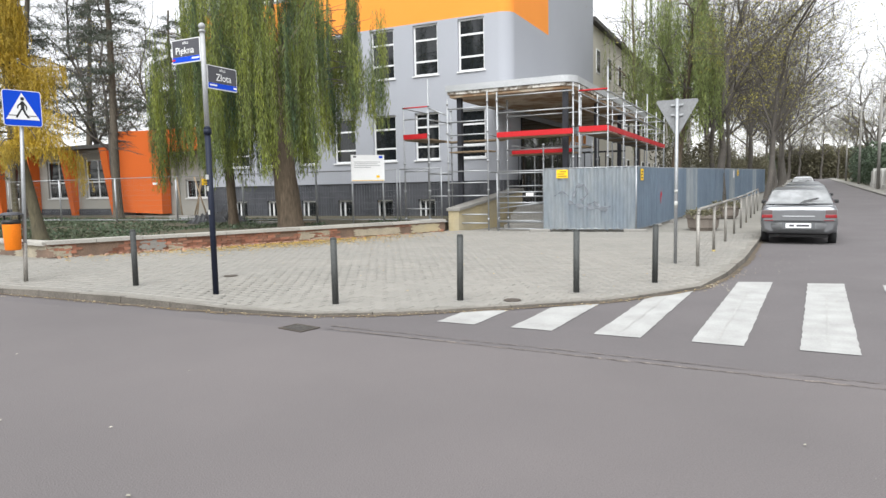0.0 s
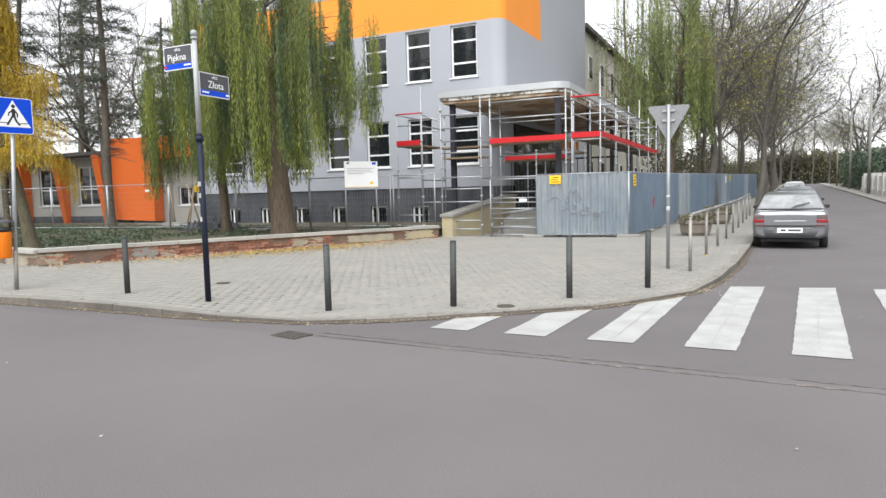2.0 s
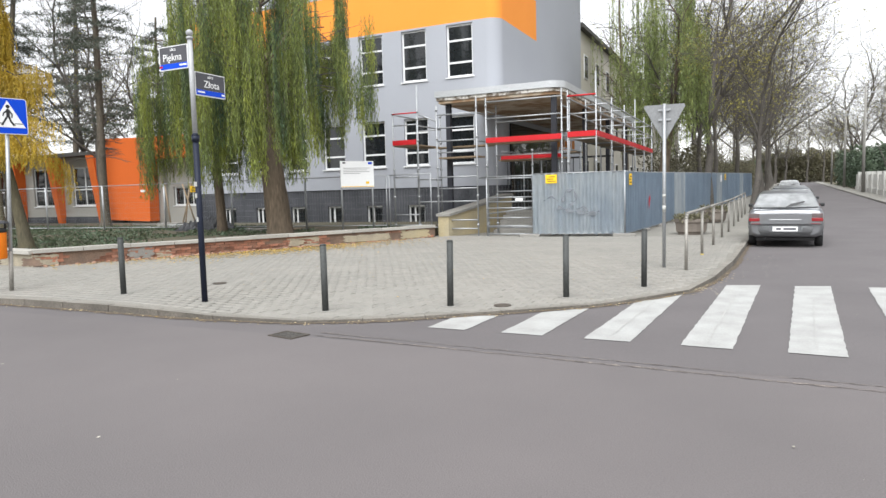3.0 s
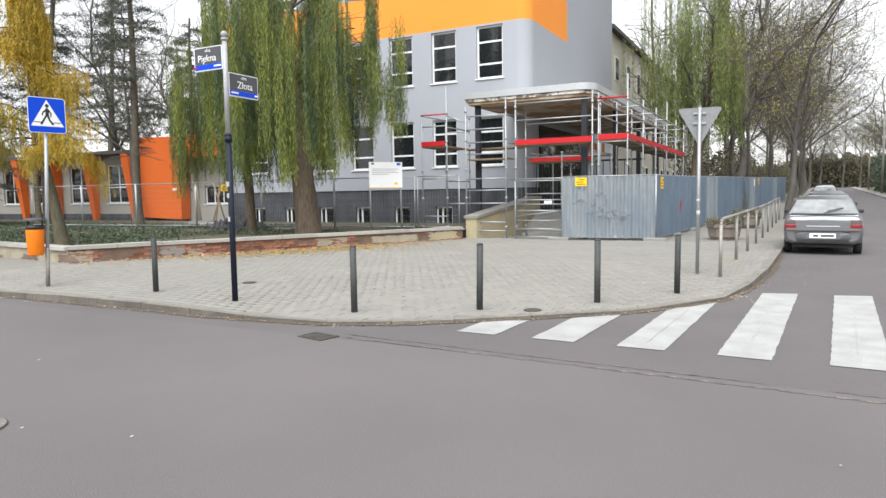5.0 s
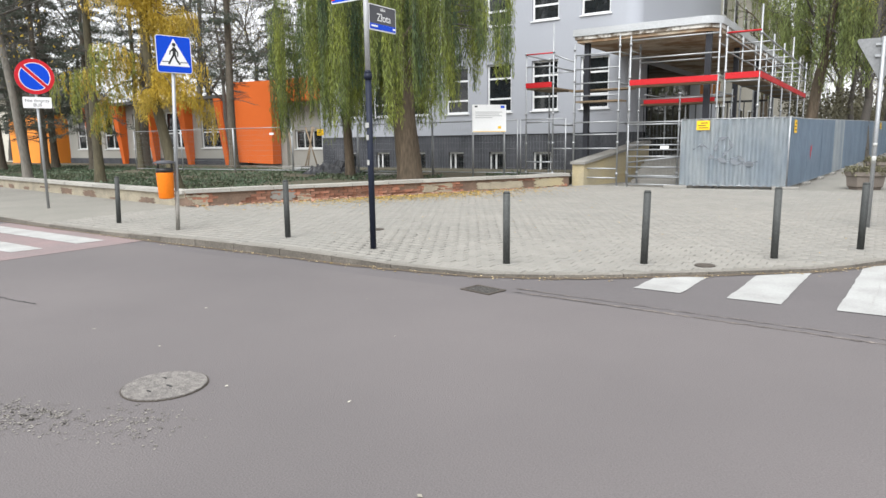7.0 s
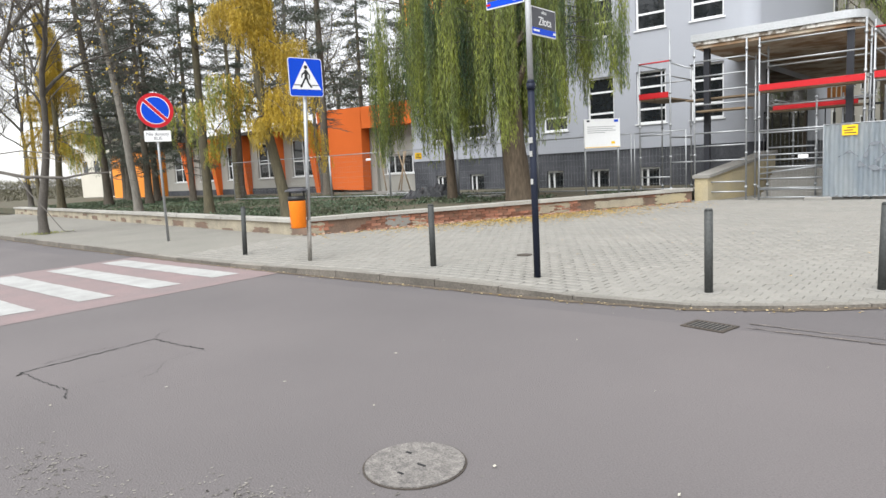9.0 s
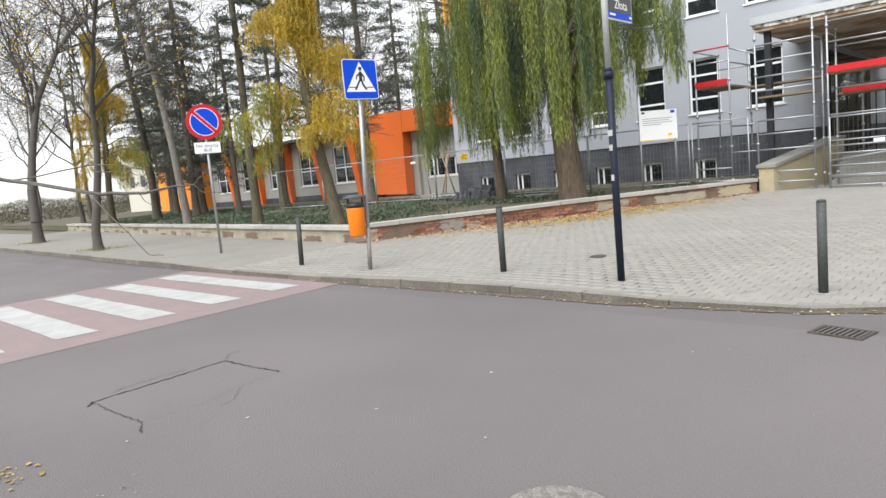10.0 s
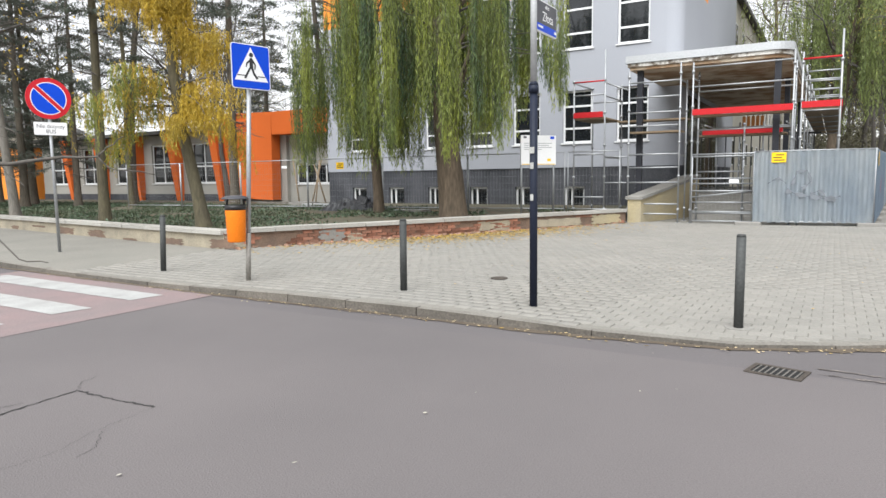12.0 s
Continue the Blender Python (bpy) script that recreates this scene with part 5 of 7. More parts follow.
# ---- parked cars ----
def car(place, turn, paint, label, plate=True):
    t = thing("car", place, label, "car", "cars parked along the side street", turn)
    body = [(0.0, 0.77, 0.34, 0.84), (0.025, 0.815, 0.30, 0.915), (0.08, 0.845, 0.27, 0.958), (0.5, 0.86, 0.24, 0.97), (1.2, 0.87, 0.22, 0.96), (2.3, 0.87, 0.22, 0.94), (3.1, 0.86, 0.22, 0.92), (3.7, 0.83, 0.22, 0.82), (4.05, 0.74, 0.25, 0.72), (4.19, 0.6, 0.3, 0.6)]
    bm = B()
    prev = None
    for y, w, zb, zt in body:
        half = [(0.0, zb), (w * 0.8, zb), (w * 0.95, zb + 0.06), (w, zb + 0.22), (w, (zb + zt) / 2 + 0.06), (w * 0.985, zt - 0.12), (w * 0.93, zt - 0.02), (w * 0.8, zt), (0.0, zt + 0.015)]
        ring = [bm.verts.new((x, y, z)) for x, z in half] + [bm.verts.new((-x, y, z)) for x, z in half[-2:0:-1]]
        if prev:
            for i in range(len(ring)):
                f = bm.faces.new((prev[i], prev[(i + 1) % len(ring)], ring[(i + 1) % len(ring)], ring[i]))
                f.smooth = True
        else:
            bm.faces.new(ring[::-1])
        prev = ring
    bm.faces.new(prev)
    part("body", bm, paint, t, "painted body shell")
    cabin = [(0.10, 0.76, 0.95, 0.74, 0.965), (0.42, 0.775, 0.95, 0.67, 1.20), (0.72, 0.78, 0.95, 0.60, 1.36), (1.2, 0.79, 0.95, 0.585, 1.41), (2.0, 0.79, 0.94, 0.585, 1.42), (2.45, 0.78, 0.93, 0.59, 1.38), (3.2, 0.76, 0.92, 0.70, 0.93)]
    bm = B()
    prev = None
    for y, wb, zb, wt, zt in cabin:
        half = [(0.0, zb - 0.02), (wb, zb - 0.02), (wt + 0.03, zt - 0.05 * (zt > 1)), (wt - 0.03, zt - 0.008), (0.0, zt + 0.012)]
        ring = [bm.verts.new((x, y, z)) for x, z in half] + [bm.verts.new((-x, y, z)) for x, z in half[-2:0:-1]]
        if prev:
            for i in range(len(ring)):
                f = bm.faces.new((prev[i], prev[(i + 1) % len(ring)], ring[(i + 1) % len(ring)], ring[i]))
                f.smooth = True
        else:
            bm.faces.new(ring[::-1])
        prev = ring
    bm.faces.new(prev)
    part("cabin", bm, paint, t, "painted roof and pillars")
    bm = B()
    rows2 = []
    for k in range(7):
        u = k / 6
        y, z, w = 0.135 + 0.52 * u, 0.985 + 0.335 * u - 0.02 * math.sin(math.pi * u) + 0.02, 0.745 - 0.15 * u
        rows2.append([bm.verts.new((w * s, y - 0.035 - 0.05 * (1 - abs(s)) * (1 - u), z + 0.012)) for s in (-1, -0.85, -0.5, 0, 0.5, 0.85, 1)])
    for a, b in zip(rows2, rows2[1:]):
        for i in range(6):
            bm.faces.new((a[i], a[i + 1], b[i + 1], b[i])).smooth = True
    bmesh.ops.solidify(bm, geom=bm.faces[:], thickness=0.012)
    part("rear_window", bm, CARGLASS_SKY, t, "rear window with the sky's reflection put into its grey")
    for s in (-1, 1):
        bm = B()
        pts = [(0.62, 1.0, 0.80), (1.5, 0.99, 0.805), (2.95, 0.97, 0.785), (2.45, 1.33, 0.635), (1.3, 1.355, 0.635), (0.85, 1.31, 0.65)]
        a = [bm.verts.new((s * (w + 0.004), y, z)) for y, z, w in pts]
        bm.faces.new(a)
        bmesh.ops.solidify(bm, geom=bm.faces[:], thickness=0.01)
        part("side_window", bm, CARGLASS_SKY, t, "side window with the sky's reflection put into its grey")
        bm = B()
        v = box(bm, s * 0.89 - 0.075, s * 0.89 + 0.075, 2.62, 2.74, 0.95, 1.05)
        part("door_mirror", bevelled(bm, 0.03, 2), BLACK, t, "black door mirror")
        # lamps
        lamp = new("tail_lamp")
        lamp.parent, lamp.matrix_basis = t, pose(s * 0.70, 0.012, 0.665)
        bm = B()
        box(bm, -0.125, 0.125, -0.025, 0.10, 0.0, 0.085)
        part("red_lens", bevelled(bm, 0.015, 2), LAMP_RED, lamp, "red lamp lens")
        bm = B()
        box(bm, -0.12, 0.12, -0.02, 0.10, 0.09, 0.20)
        part("upper_lens", bevelled(bm, 0.015, 2), LAMP_CLEAR, lamp, "smoked upper lens")
        bm = B()
        box(bm, s * 0.66 - 0.1, s * 0.66 + 0.1, -0.035, 0.06, 0.594, 0.612)
        part("reflector", bm, LAMP_RED, t, "red bumper reflector")
    bm = B()
    for a0, a1, zz0, zz1 in ((-0.82, 0.82, 0.30, 0.57),):
        n = 14
        prev = None
        for i in range(n + 1):
            x = a0 + (a1 - a0) * i / n
            y = -0.05 + 0.16 * abs(2 * i / n - 1) ** 4
            cur = [bm.verts.new((x, y + dy, z)) for dy, z in ((0.1, zz0), (0.02, zz0 + 0.02), (0.0, zz0 + 0.13), (0.0, zz1 - 0.03), (0.02, zz1), (0.12, zz1 + 0.015))]
            if prev:
                for k in range(5):
                    bm.faces.new((prev[k], cur[k], cur[k + 1], prev[k + 1])).smooth = True
            prev = cur
    bmesh.ops.solidify(bm, geom=bm.faces[:], thickness=0.02)
    part("bumper", bm, paint if paint is CAR_WHITE else mat("scuffed_bumper_paint", (0.25, 0.255, 0.26), 0.45, 0.08, 2, 40, 0, metal=0.3), t, "scuffed grey bumper")
    bm = B()
    box(bm, -0.80, 0.80, -0.052, 0.05, 0.588, 0.6)
    part("bumper_strip", bm, BLACK, t, "thin black rubbing strip")
    bm = B()
    box(bm, -0.28, 0.28, -0.058, -0.048, 0.42, 0.535)
    pl = part("number_plate", bm, SIGN_WHITE, t, "white number plate")
    bm = B()
    box(bm, -0.36, 0.36, -0.0535, -0.03, 0.40, 0.555)
    part("plate_recess", bm, TRIM, t)
    for x0, x1 in ((-0.2, -0.09), (-0.04, 0.24)):
        bm = B()
        box(bm, x0, x1, -0.0605, -0.0585, 0.452, 0.503)
        part("plate_bar", bm, PLATE_GREY, pl)
    bm = B()
    box(bm, -0.36, 0.36, -0.012, 0.05, 0.695, 0.715)
    part("boot_strip", bevelled(bm, 0.01, 1), ZINC, t, "bright boot strip")
    bm = B()
    box(bm, -0.25, 0.25, 0.02, 0.06, 0.885, 0.905)
    part("brake_light", bm, LAMP_CLEAR, t, "slim dark brake light")
    bm = B()
    v = [bm.verts.new(p) for p in ((0.0, 0.06, 1.02), (0.03, 0.055, 1.0), (0.43, 0.17, 1.13), (0.42, 0.18, 1.165), (0.12, 0.13, 1.10))]
    bm.faces.new(v)
    bmesh.ops.solidify(bm, geom=bm.faces[:], thickness=0.03)
    part("rear_wiper", bm, BLACK, t, "black rear wiper")
    for x in (-0.76, 0.76):
        for y in (0.78, 3.3):
            wh = new("wheel")
            wh.parent, wh.matrix_basis = t, pose(x, y, 0.295)
            bm = B()
            tube(bm, (-0.09, 0, 0), (0.09, 0, 0), 0.295, n=26)
            part("tyre", bm, RUBBER, wh, "black tyre")
            bm = B()
            tube(bm, (-0.098, 0, 0), (0.098, 0, 0), 0.19, n=20)
            part("rim", bm, RIM, wh)
    bm = B()
    box(bm, -0.66, 0.66, 0.25, 3.9, 0.17, 0.24)
    part("underbody", bm, BLACK, t)
    bm = B()
    tube(bm, (-0.45, -0.03, 0.24), (-0.45, 0.3, 0.24), 0.025, n=10)
    part("exhaust", bm, BLACK, t)
    return t


car((1.22, 18.7, 0.0), -2.4, CARPAINT, "silver hatchback parked at the kerb")
for y, p, s in ((26.0, CAR_DARK, "dark hatchback parked behind others at the kerb"), (31.5, CARPAINT, "silver hatchback parked further up the street"), (58, CAR_WHITE, "white car parked far up the street"), (66, CAR_DARK, "dark car parked far up the street")):
    car((kerb_x(y) + 1.0, y, rise(y + 2)), -2.4, p, s)


# ---- trees ----
def sweep(segs, n):
    """Quads for tapered tubes; segs: rows of x0 y0 z0 x1 y1 z1 r0 r1."""
    s = np.asarray(segs, float)
    p0, p1, r0, r1 = s[:, 0:3], s[:, 3:6], s[:, 6], s[:, 7]
    d = p1 - p0
    d /= np.linalg.norm(d, axis=1)[:, None] + 1e-9
    ref = np.where(np.abs(d[:, 2:3]) < 0.9, np.array([[0, 0, 1.0]]), np.array([[1.0, 0, 0]]))
    u = np.cross(d, ref)
    u /= np.linalg.norm(u, axis=1)[:, None] + 1e-9
    w = np.cross(d, u)
    a = np.arange(n) * 2 * np.pi / n
    ring = u[:, None, :] * np.cos(a)[None, :, None] + w[:, None, :] * np.sin(a)[None, :, None]
    lo, hi = p0[:, None] + ring * r0[:, None, None], p1[:, None] + ring * r1[:, None, None]
    v = np.concatenate([lo, hi], 1).reshape(-1, 3)
    i = np.arange(n)
    q = np.stack([i, (i + 1) % n, (i + 1) % n + n, i + n], 1)
    q = (q[None] + (np.arange(len(s)) * 2 * n)[:, None, None]).reshape(-1, 4)
    return v, q


def join(*pieces):
    v, q, k = [], [], 0
    for a, b in pieces:
        v.append(a), q.append(b + k)
        k += len(a)
    return np.concatenate(v), np.concatenate(q)


def tree_part(name, arrays, material, parent, label="", kind="", smooth=False):
    ob = new(name, fast_mesh(name, *arrays, material, smooth))
    ob.parent = parent
    return tagged(ob, label, kind=kind)


def limb(segs, p, d, length, r0, r1, rng_, steps=6, wobble=0.12, lift=0.0):
    """A bent, tapered limb; returns the points along it."""
    p, d = np.array(p, float), np.array(d, float)
    d /= np.linalg.norm(d)
    out = [p.copy()]
    for i in range(steps):
        d = d + rng_.normal(size=3) * wobble
        d[2] += lift
        d /= np.linalg.norm(d)
        q = p + d * length / steps
        a, b = r0 + (r1 - r0) * i / steps, r0 + (r1 - r0) * (i + 1) / steps
        segs.append([*p, *q, a, b])
        p = q
        out.append(p.copy())
    return out, d


def trunk_flare(segs, r):
    """The widened foot of a trunk."""
    zs = np.linspace(-0.05, 0.6, 9)
    rs = r * (1 + 0.5 * np.exp(-(zs + 0.05) * 6))
    for i in range(8):
        segs.append([0, 0, zs[i], 0, 0, zs[i + 1], rs[i], rs[i + 1]])


def hanging(tops, bottoms, rng_, per_m, length, width, segs=None, sway=0.06, droop=3.2, fuzz=0.035):
    """Leaves along hanging strands from tops down to bottoms (heights)."""
    cs = []
    for t, zb in zip(tops, bottoms):
        L = t[2] - zb
        if L < 0.3:
            continue
        n = int(L * per_m)
        k = np.linspace(0, 1, n)
        ph = rng_.uniform(0, 6.28, 2)
        x = t[0] + sway * np.sin(k * 5 + ph[0]) * k + rng_.normal(0, fuzz, n)
        y = t[1] + sway * np.sin(k * 4 + ph[1]) * k + rng_.normal(0, fuzz, n)
        cs.append(np.stack([x, y, t[2] - L * k], 1))
        if segs is not None:
            m = 5
            kk = np.linspace(0, 1, m)
            pts = np.stack([t[0] + sway * np.sin(kk * 5 + ph[0]) * kk, t[1] + sway * np.sin(kk * 4 + ph[1]) * kk, t[2] - L * kk], 1)
            for a, b in zip(pts, pts[1:]):
                segs.append([*a, *b, 0.003, 0.002])
    return leaf_quads(np.concatenate(cs), length, width, rng_, droop=droop)


def stem(points, radii, n=18, furrow=0.06, seed=0, flare=0.45):
    """A trunk as one skin through the points, with a widened foot and ridged bark."""
    pts = np.array(points, float)
    s = np.concatenate([[0], np.cumsum(np.linalg.norm(np.diff(pts, axis=0), axis=1))])
    k = np.linspace(0, s[-1], max(10, int(s[-1] / 0.14)))
    c = np.stack([np.interp(k, s, pts[:, j]) for j in range(3)], 1)
    c[0, 2] -= 0.06
    r = np.interp(k, s, radii) * (1 + flare * np.exp(-k * 3.2))
    a = np.arange(n) * 2 * np.pi / n
    v = []
    for p, rr, kk in zip(c, r, k):
        for t in a:
            ridge = noise.noise(Vector((math.cos(t) * 3.4, math.sin(t) * 3.4, kk * 0.9 + seed))) + 0.8 * noise.noise(Vector((math.cos(t) * 1.1, math.sin(t) * 1.1, kk * 0.5 + seed * 3)))
            q = rr * (1 + furrow * ridge)
            v.append((p[0] + q * math.cos(t), p[1] + q * math.sin(t), p[2]))
    i = np.arange(n)
    quad = np.stack([i, (i + 1) % n, (i + 1) % n + n, i + n], 1)
    return np.array(v), (quad[None] + (np.arange(len(c) - 1) * n)[:, None, None]).reshape(-1, 4)


def willow(place, label, seed, r, fork, reach, clumps, per_clump, low, leaf, per_m=15, top=11.0, lean=(0, 0), size=(0.15, 0.03)):
    rt, rg = np.random.default_rng(seed + 100), np.random.default_rng(seed)
    t = thing("willow_tree", place, label, "tree", "willows")
    thick, thin, fine = [], [], []
    pts, d = limb([], (0, 0, 0), (lean[0], lean[1], 1), top * 0.86, r, r, rt, 12, 0.045)
    zs = np.array([q[2] for q in pts])
    radii = np.interp(zs, [0, fork, fork + 0.7, top * 0.86], [r, r * 0.84, r * 0.6, 0.05])
    tops, bots = [], []
    for i in range(10):
        a = 2.4 * i + rt.uniform(-0.3, 0.3)
        z = fork - 0.3 + (top * 0.72 - fork) * (i / 10) ** 1.2
        p = [np.interp(z, zs, [q[j] for q in pts]) for j in range(3)]
        l1, d1 = limb(thick, p, (math.cos(a) * 0.7, math.sin(a) * 0.7, 1), reach * rt.uniform(0.75, 1.15), r * 0.34 * (1 - 0.05 * i), 0.02, rt, 9, 0.12, -0.015)
        for j in range(4):
            b = a + rt.uniform(-0.9, 0.9)
            limb(thin, l1[3 + j], (math.cos(b), math.sin(b), 0.45), reach * rt.uniform(0.35, 0.7), r * 0.1, 0.012, rt, 6, 0.14, -0.1)
    for i in range(clumps):
        a, q = rg.uniform(0, 2 * math.pi), math.sqrt(rg.uniform(0.03, 1.0))
        cx, cy = q * reach * math.cos(a), q * reach * math.sin(a)
        cz = top * (1.05 - 0.42 * q * q) * rg.uniform(0.62, 1.0)
        zb = low + rg.uniform(0, 1.4) + (1.6 if q < 0.45 else 0) + (1.3 if cx > 0.3 * reach and cy > -0.3 * reach else 0)
        limb(thin, (cx * 0.45, cy * 0.45, cz * 0.9), (cx, cy, 1.2), reach * 0.5, 0.016, 0.005, rg, 4, 0.12, -0.1)
        for j in range(per_clump):
            tops.append((cx + rg.normal(0, 0.13), cy + rg.normal(0, 0.13), cz + rg.uniform(-1.2, 0.3)))
            bots.append(zb + abs(rg.normal(0, 0.8)))
    # short leafy shoots on the trunk itself
    for i in range(40):
        z, a = fork + rt.uniform(-1.0, 2.6), rt.uniform(0, 2 * math.pi)
        p = [np.interp(z, zs, [q[j] for q in pts]) for j in range(2)]
        tops.append((p[0] + r * 1.1 * math.cos(a), p[1] + r * 1.1 * math.sin(a), z))
        bots.append(z - rt.uniform(0.35, 0.9))
    crown = hanging(tops, bots, rg, per_m, size[0], size[1], fine, droop=5.0, fuzz=0.024)
    tree_part("trunk", join(stem(pts, radii, 26, 0.11, seed, 0.16), sweep(thick, 9)), BARK_WILLOW, t, "furrowed brown trunk and limbs", smooth=True)
    tree_part("branch_mass", join(sweep(thin, 5), sweep(fine, 3)), BARK_DARK, t, "hanging twigs", "stuff")
    tree_part("crown", crown, leaf, t, "hanging yellow-green leaves", "stuff")
    return t


willow((-13.85, 17.75, 0.36), "old weeping willow with yellow-green hanging leaves", 11, 0.40, 3.4, 3.2, 60, 24, 1.5, WILLOW, 32, lean=(-0.05, 0.0), size=(0.14, 0.019))
willow((-17.3, 18.7, 0.36), "younger weeping willow with green hanging leaves", 12, 0.17, 3.0, 2.7, 38, 20, 1.2, WILLOW, 32, top=10.5, size=(0.14, 0.019))
willow((-4.3, 40.5, 0.3), "tall weeping willow behind the site fence", 13, 0.3, 5.0, 2.7, 54, 12, 3.4, WILLOW_FAR, 12, top=16, size=(0.2, 0.042))
willow((-7.0, 44.0, 0.3), "thin weeping willow beside the cream wing", 14, 0.22, 5.0, 2.8, 14, 5, 4.8, WILLOW_FAR, 8, top=17, size=(0.2, 0.04))


def larch(place, label, seed):
    """A weeping larch: a plumed leader and separate arching boughs, each hung with curtains of needles."""
    rg = np.random.default_rng(seed)
    t = thing("larch_tree", place, label, "tree")
    thin = []
    pts = [(0, 0, 0), (-0.10, -0.04, 0.7), (-0.27, -0.10, 1.6), (-0.42, -0.2, 2.6), (-0.50, -0.25, 3.6), (-0.5, -0.28, 5.0), (-0.46, -0.28, 7.0), (-0.5, -0.25, 10.0)]
    zs = [q[2] for q in pts]
    gold, green = ([], []), ([], [])

    def bough(z, deg, L, hang, rise_, turning=0.0):
        p = np.array([np.interp(z, zs, [q[j] for q in pts]) for j in range(3)])
        a = radians(deg)
        arm, _ = limb(thin, p, (math.cos(a), math.sin(a), rise_), L * 1.15, 0.034, 0.006, rg, 11, 0.09, -0.115)
        for i, q in enumerate(arm[2:]):
            tassel = hang * rg.uniform(0.1, 0.95) * (0.6 + 0.06 * i)
            side = np.array((-math.sin(a), math.cos(a), 0))
            for j in range(9):
                o = q + side * rg.normal(0, 0.13) + np.array((math.cos(a), math.sin(a), 0)) * rg.normal(0, 0.07)
                dest = green if rg.uniform() < turning * (0.3 + 0.09 * i) else gold
                dest[0].append((o[0], o[1], q[2] + rg.uniform(-0.05, 0.06)))
                dest[1].append(q[2] - tassel * rg.uniform(0.4, 1.3) - 0.31)

    for z, deg, L, hang, up in ((2.75, -60, 1.0, 0.75, 0.5), (2.9, 20, 1.35, 0.7, 0.7), (3.0, 60, 1.6, 0.8, 0.6), (3.1, -25, 1.1, 0.8, 0.5), (3.3, -10, 1.5, 0.7, 0.6), (3.4, 120, 1.3, 0.7, 0.6),
                                (4.4, 50, 1.0, 0.9, 0.7), (4.7, 25, 0.8, 0.9, 0.6), (4.9, 58, 1.25, 1.2, 0.5), (5.4, -130, 1.2, 0.5, 0.7), (5.7, -112, 1.0, 0.6, 0.5), (5.5, -70, 0.7, 0.8, 0.7), (5.7, 150, 0.9, 0.7, 0.6)):
        bough(z, deg, L, hang, up)
    for z, deg, L, hang, up in ((3.1, -132, 2.1, 0.7, 0.35), (3.3, -120, 1.7, 0.65, 0.5), (2.9, -145, 1.8, 0.7, 0.4), (3.5, -105, 1.3, 0.6, 0.6)):
        bough(z, deg, L, hang, up, 0.8)
    for z in (6.0, 6.4, 6.8, 7.2, 7.7, 8.3):
        for i in range(3):
            bough(z, rg.uniform(0, 360), rg.uniform(0.2, 0.45), 1.7, 0.9)
    tree_part("trunk", stem(pts, [0.165, 0.15, 0.14, 0.13, 0.12, 0.10, 0.08, 0.03], 18, 0.06, 4), BARK_MOSS, t, "mossy leaning trunk", smooth=True)
    tree_part("branch_mass", sweep(thin, 5), BARK_DARK, t, "drooping branches", "stuff")
    tree_part("crown", hanging(*gold, rg, 64, 0.075, 0.015, sway=0.08, droop=3.0, fuzz=0.011), LARCH, t, "golden drooping needles", "stuff")
    tree_part("lower_crown", hanging(*green, rg, 64, 0.075, 0.015, sway=0.08, droop=3.0, fuzz=0.011), LARCH_GREEN, t, "green-yellow drooping needles", "stuff")
    return t


gold_larch = larch((-17.1, 11.3, 0.36), "weeping larch with golden autumn needles", 21)
copy_thing(gold_larch, pose(-39.2, 13.8, 0.36, 0, 0, 150) @ Matrix.Scale(1.15, 4))


def conifer(place, label, seed, height, r, lean=(0, 0), first=2.6, reach=2.6, density=1.0, droop=-0.03, bark=None, whorl=0.42):
    """Flat sprays of needles on level boughs, with bare dead boughs below them."""
    rg = np.random.default_rng(seed)
    t = thing("conifer_tree", place, label, "tree", "conifers")
    thin, cs = [], []
    pts, d = limb([], (0, 0, 0), (lean[0], lean[1], 1), height, r, r, rg, 14, 0.02)
    pts = np.array(pts)
    z = first * 0.75
    while z < height * 0.97:
        k = z / height
        p = np.array([np.interp(z, pts[:, 2], pts[:, 0]), np.interp(z, pts[:, 2], pts[:, 1]), z])
        for i in range(rg.integers(3, 6)):
            a = rg.uniform(0, 2 * math.pi)
            dead = z < first or rg.uniform() < 0.12
            L = reach * (1.15 - 0.8 * k) * rg.uniform(0.5, 1.1) * (0.5 if dead else 1)
            arm, _ = limb(thin, p, (math.cos(a), math.sin(a), rg.uniform(-0.1, 0.2)), L, 0.026, 0.006, rg, 7, 0.08, droop)
            for m, q in enumerate(arm[2:]):
                for sgn in (-1, 1):
                    b = a + sgn * rg.uniform(0.5, 1.1)
                    sub, _ = limb(thin, q, (math.cos(b), math.sin(b), -0.08), L * 0.34 * (1.15 - 0.11 * m), 0.008, 0.003, rg, 3, 0.12, -0.04)
                    if not dead and rg.uniform() < 0.8 * density:
                        for s in (*sub[1:], q):
                            cs.append(s + rg.normal(0, 0.085, (int(7 * density) + 2, 3)) * np.array([1, 1, 0.4]))
        z += rg.uniform(0.7, 1.3) * whorl
    tree_part("trunk", stem(pts, np.linspace(r, r * 0.3, len(pts)), 12, 0.05, seed), bark or BARK, t, "grey-brown trunk", smooth=True)
    tree_part("branch_mass", sweep(thin, 3), BARK_DARK, t, "thin dark branches", "stuff")
    tree_part("crown", leaf_quads(np.concatenate(cs), 0.15, 0.034, rg, 0.2), NEEDLES, t, "flat sprays of dark needles", "stuff")
    return t


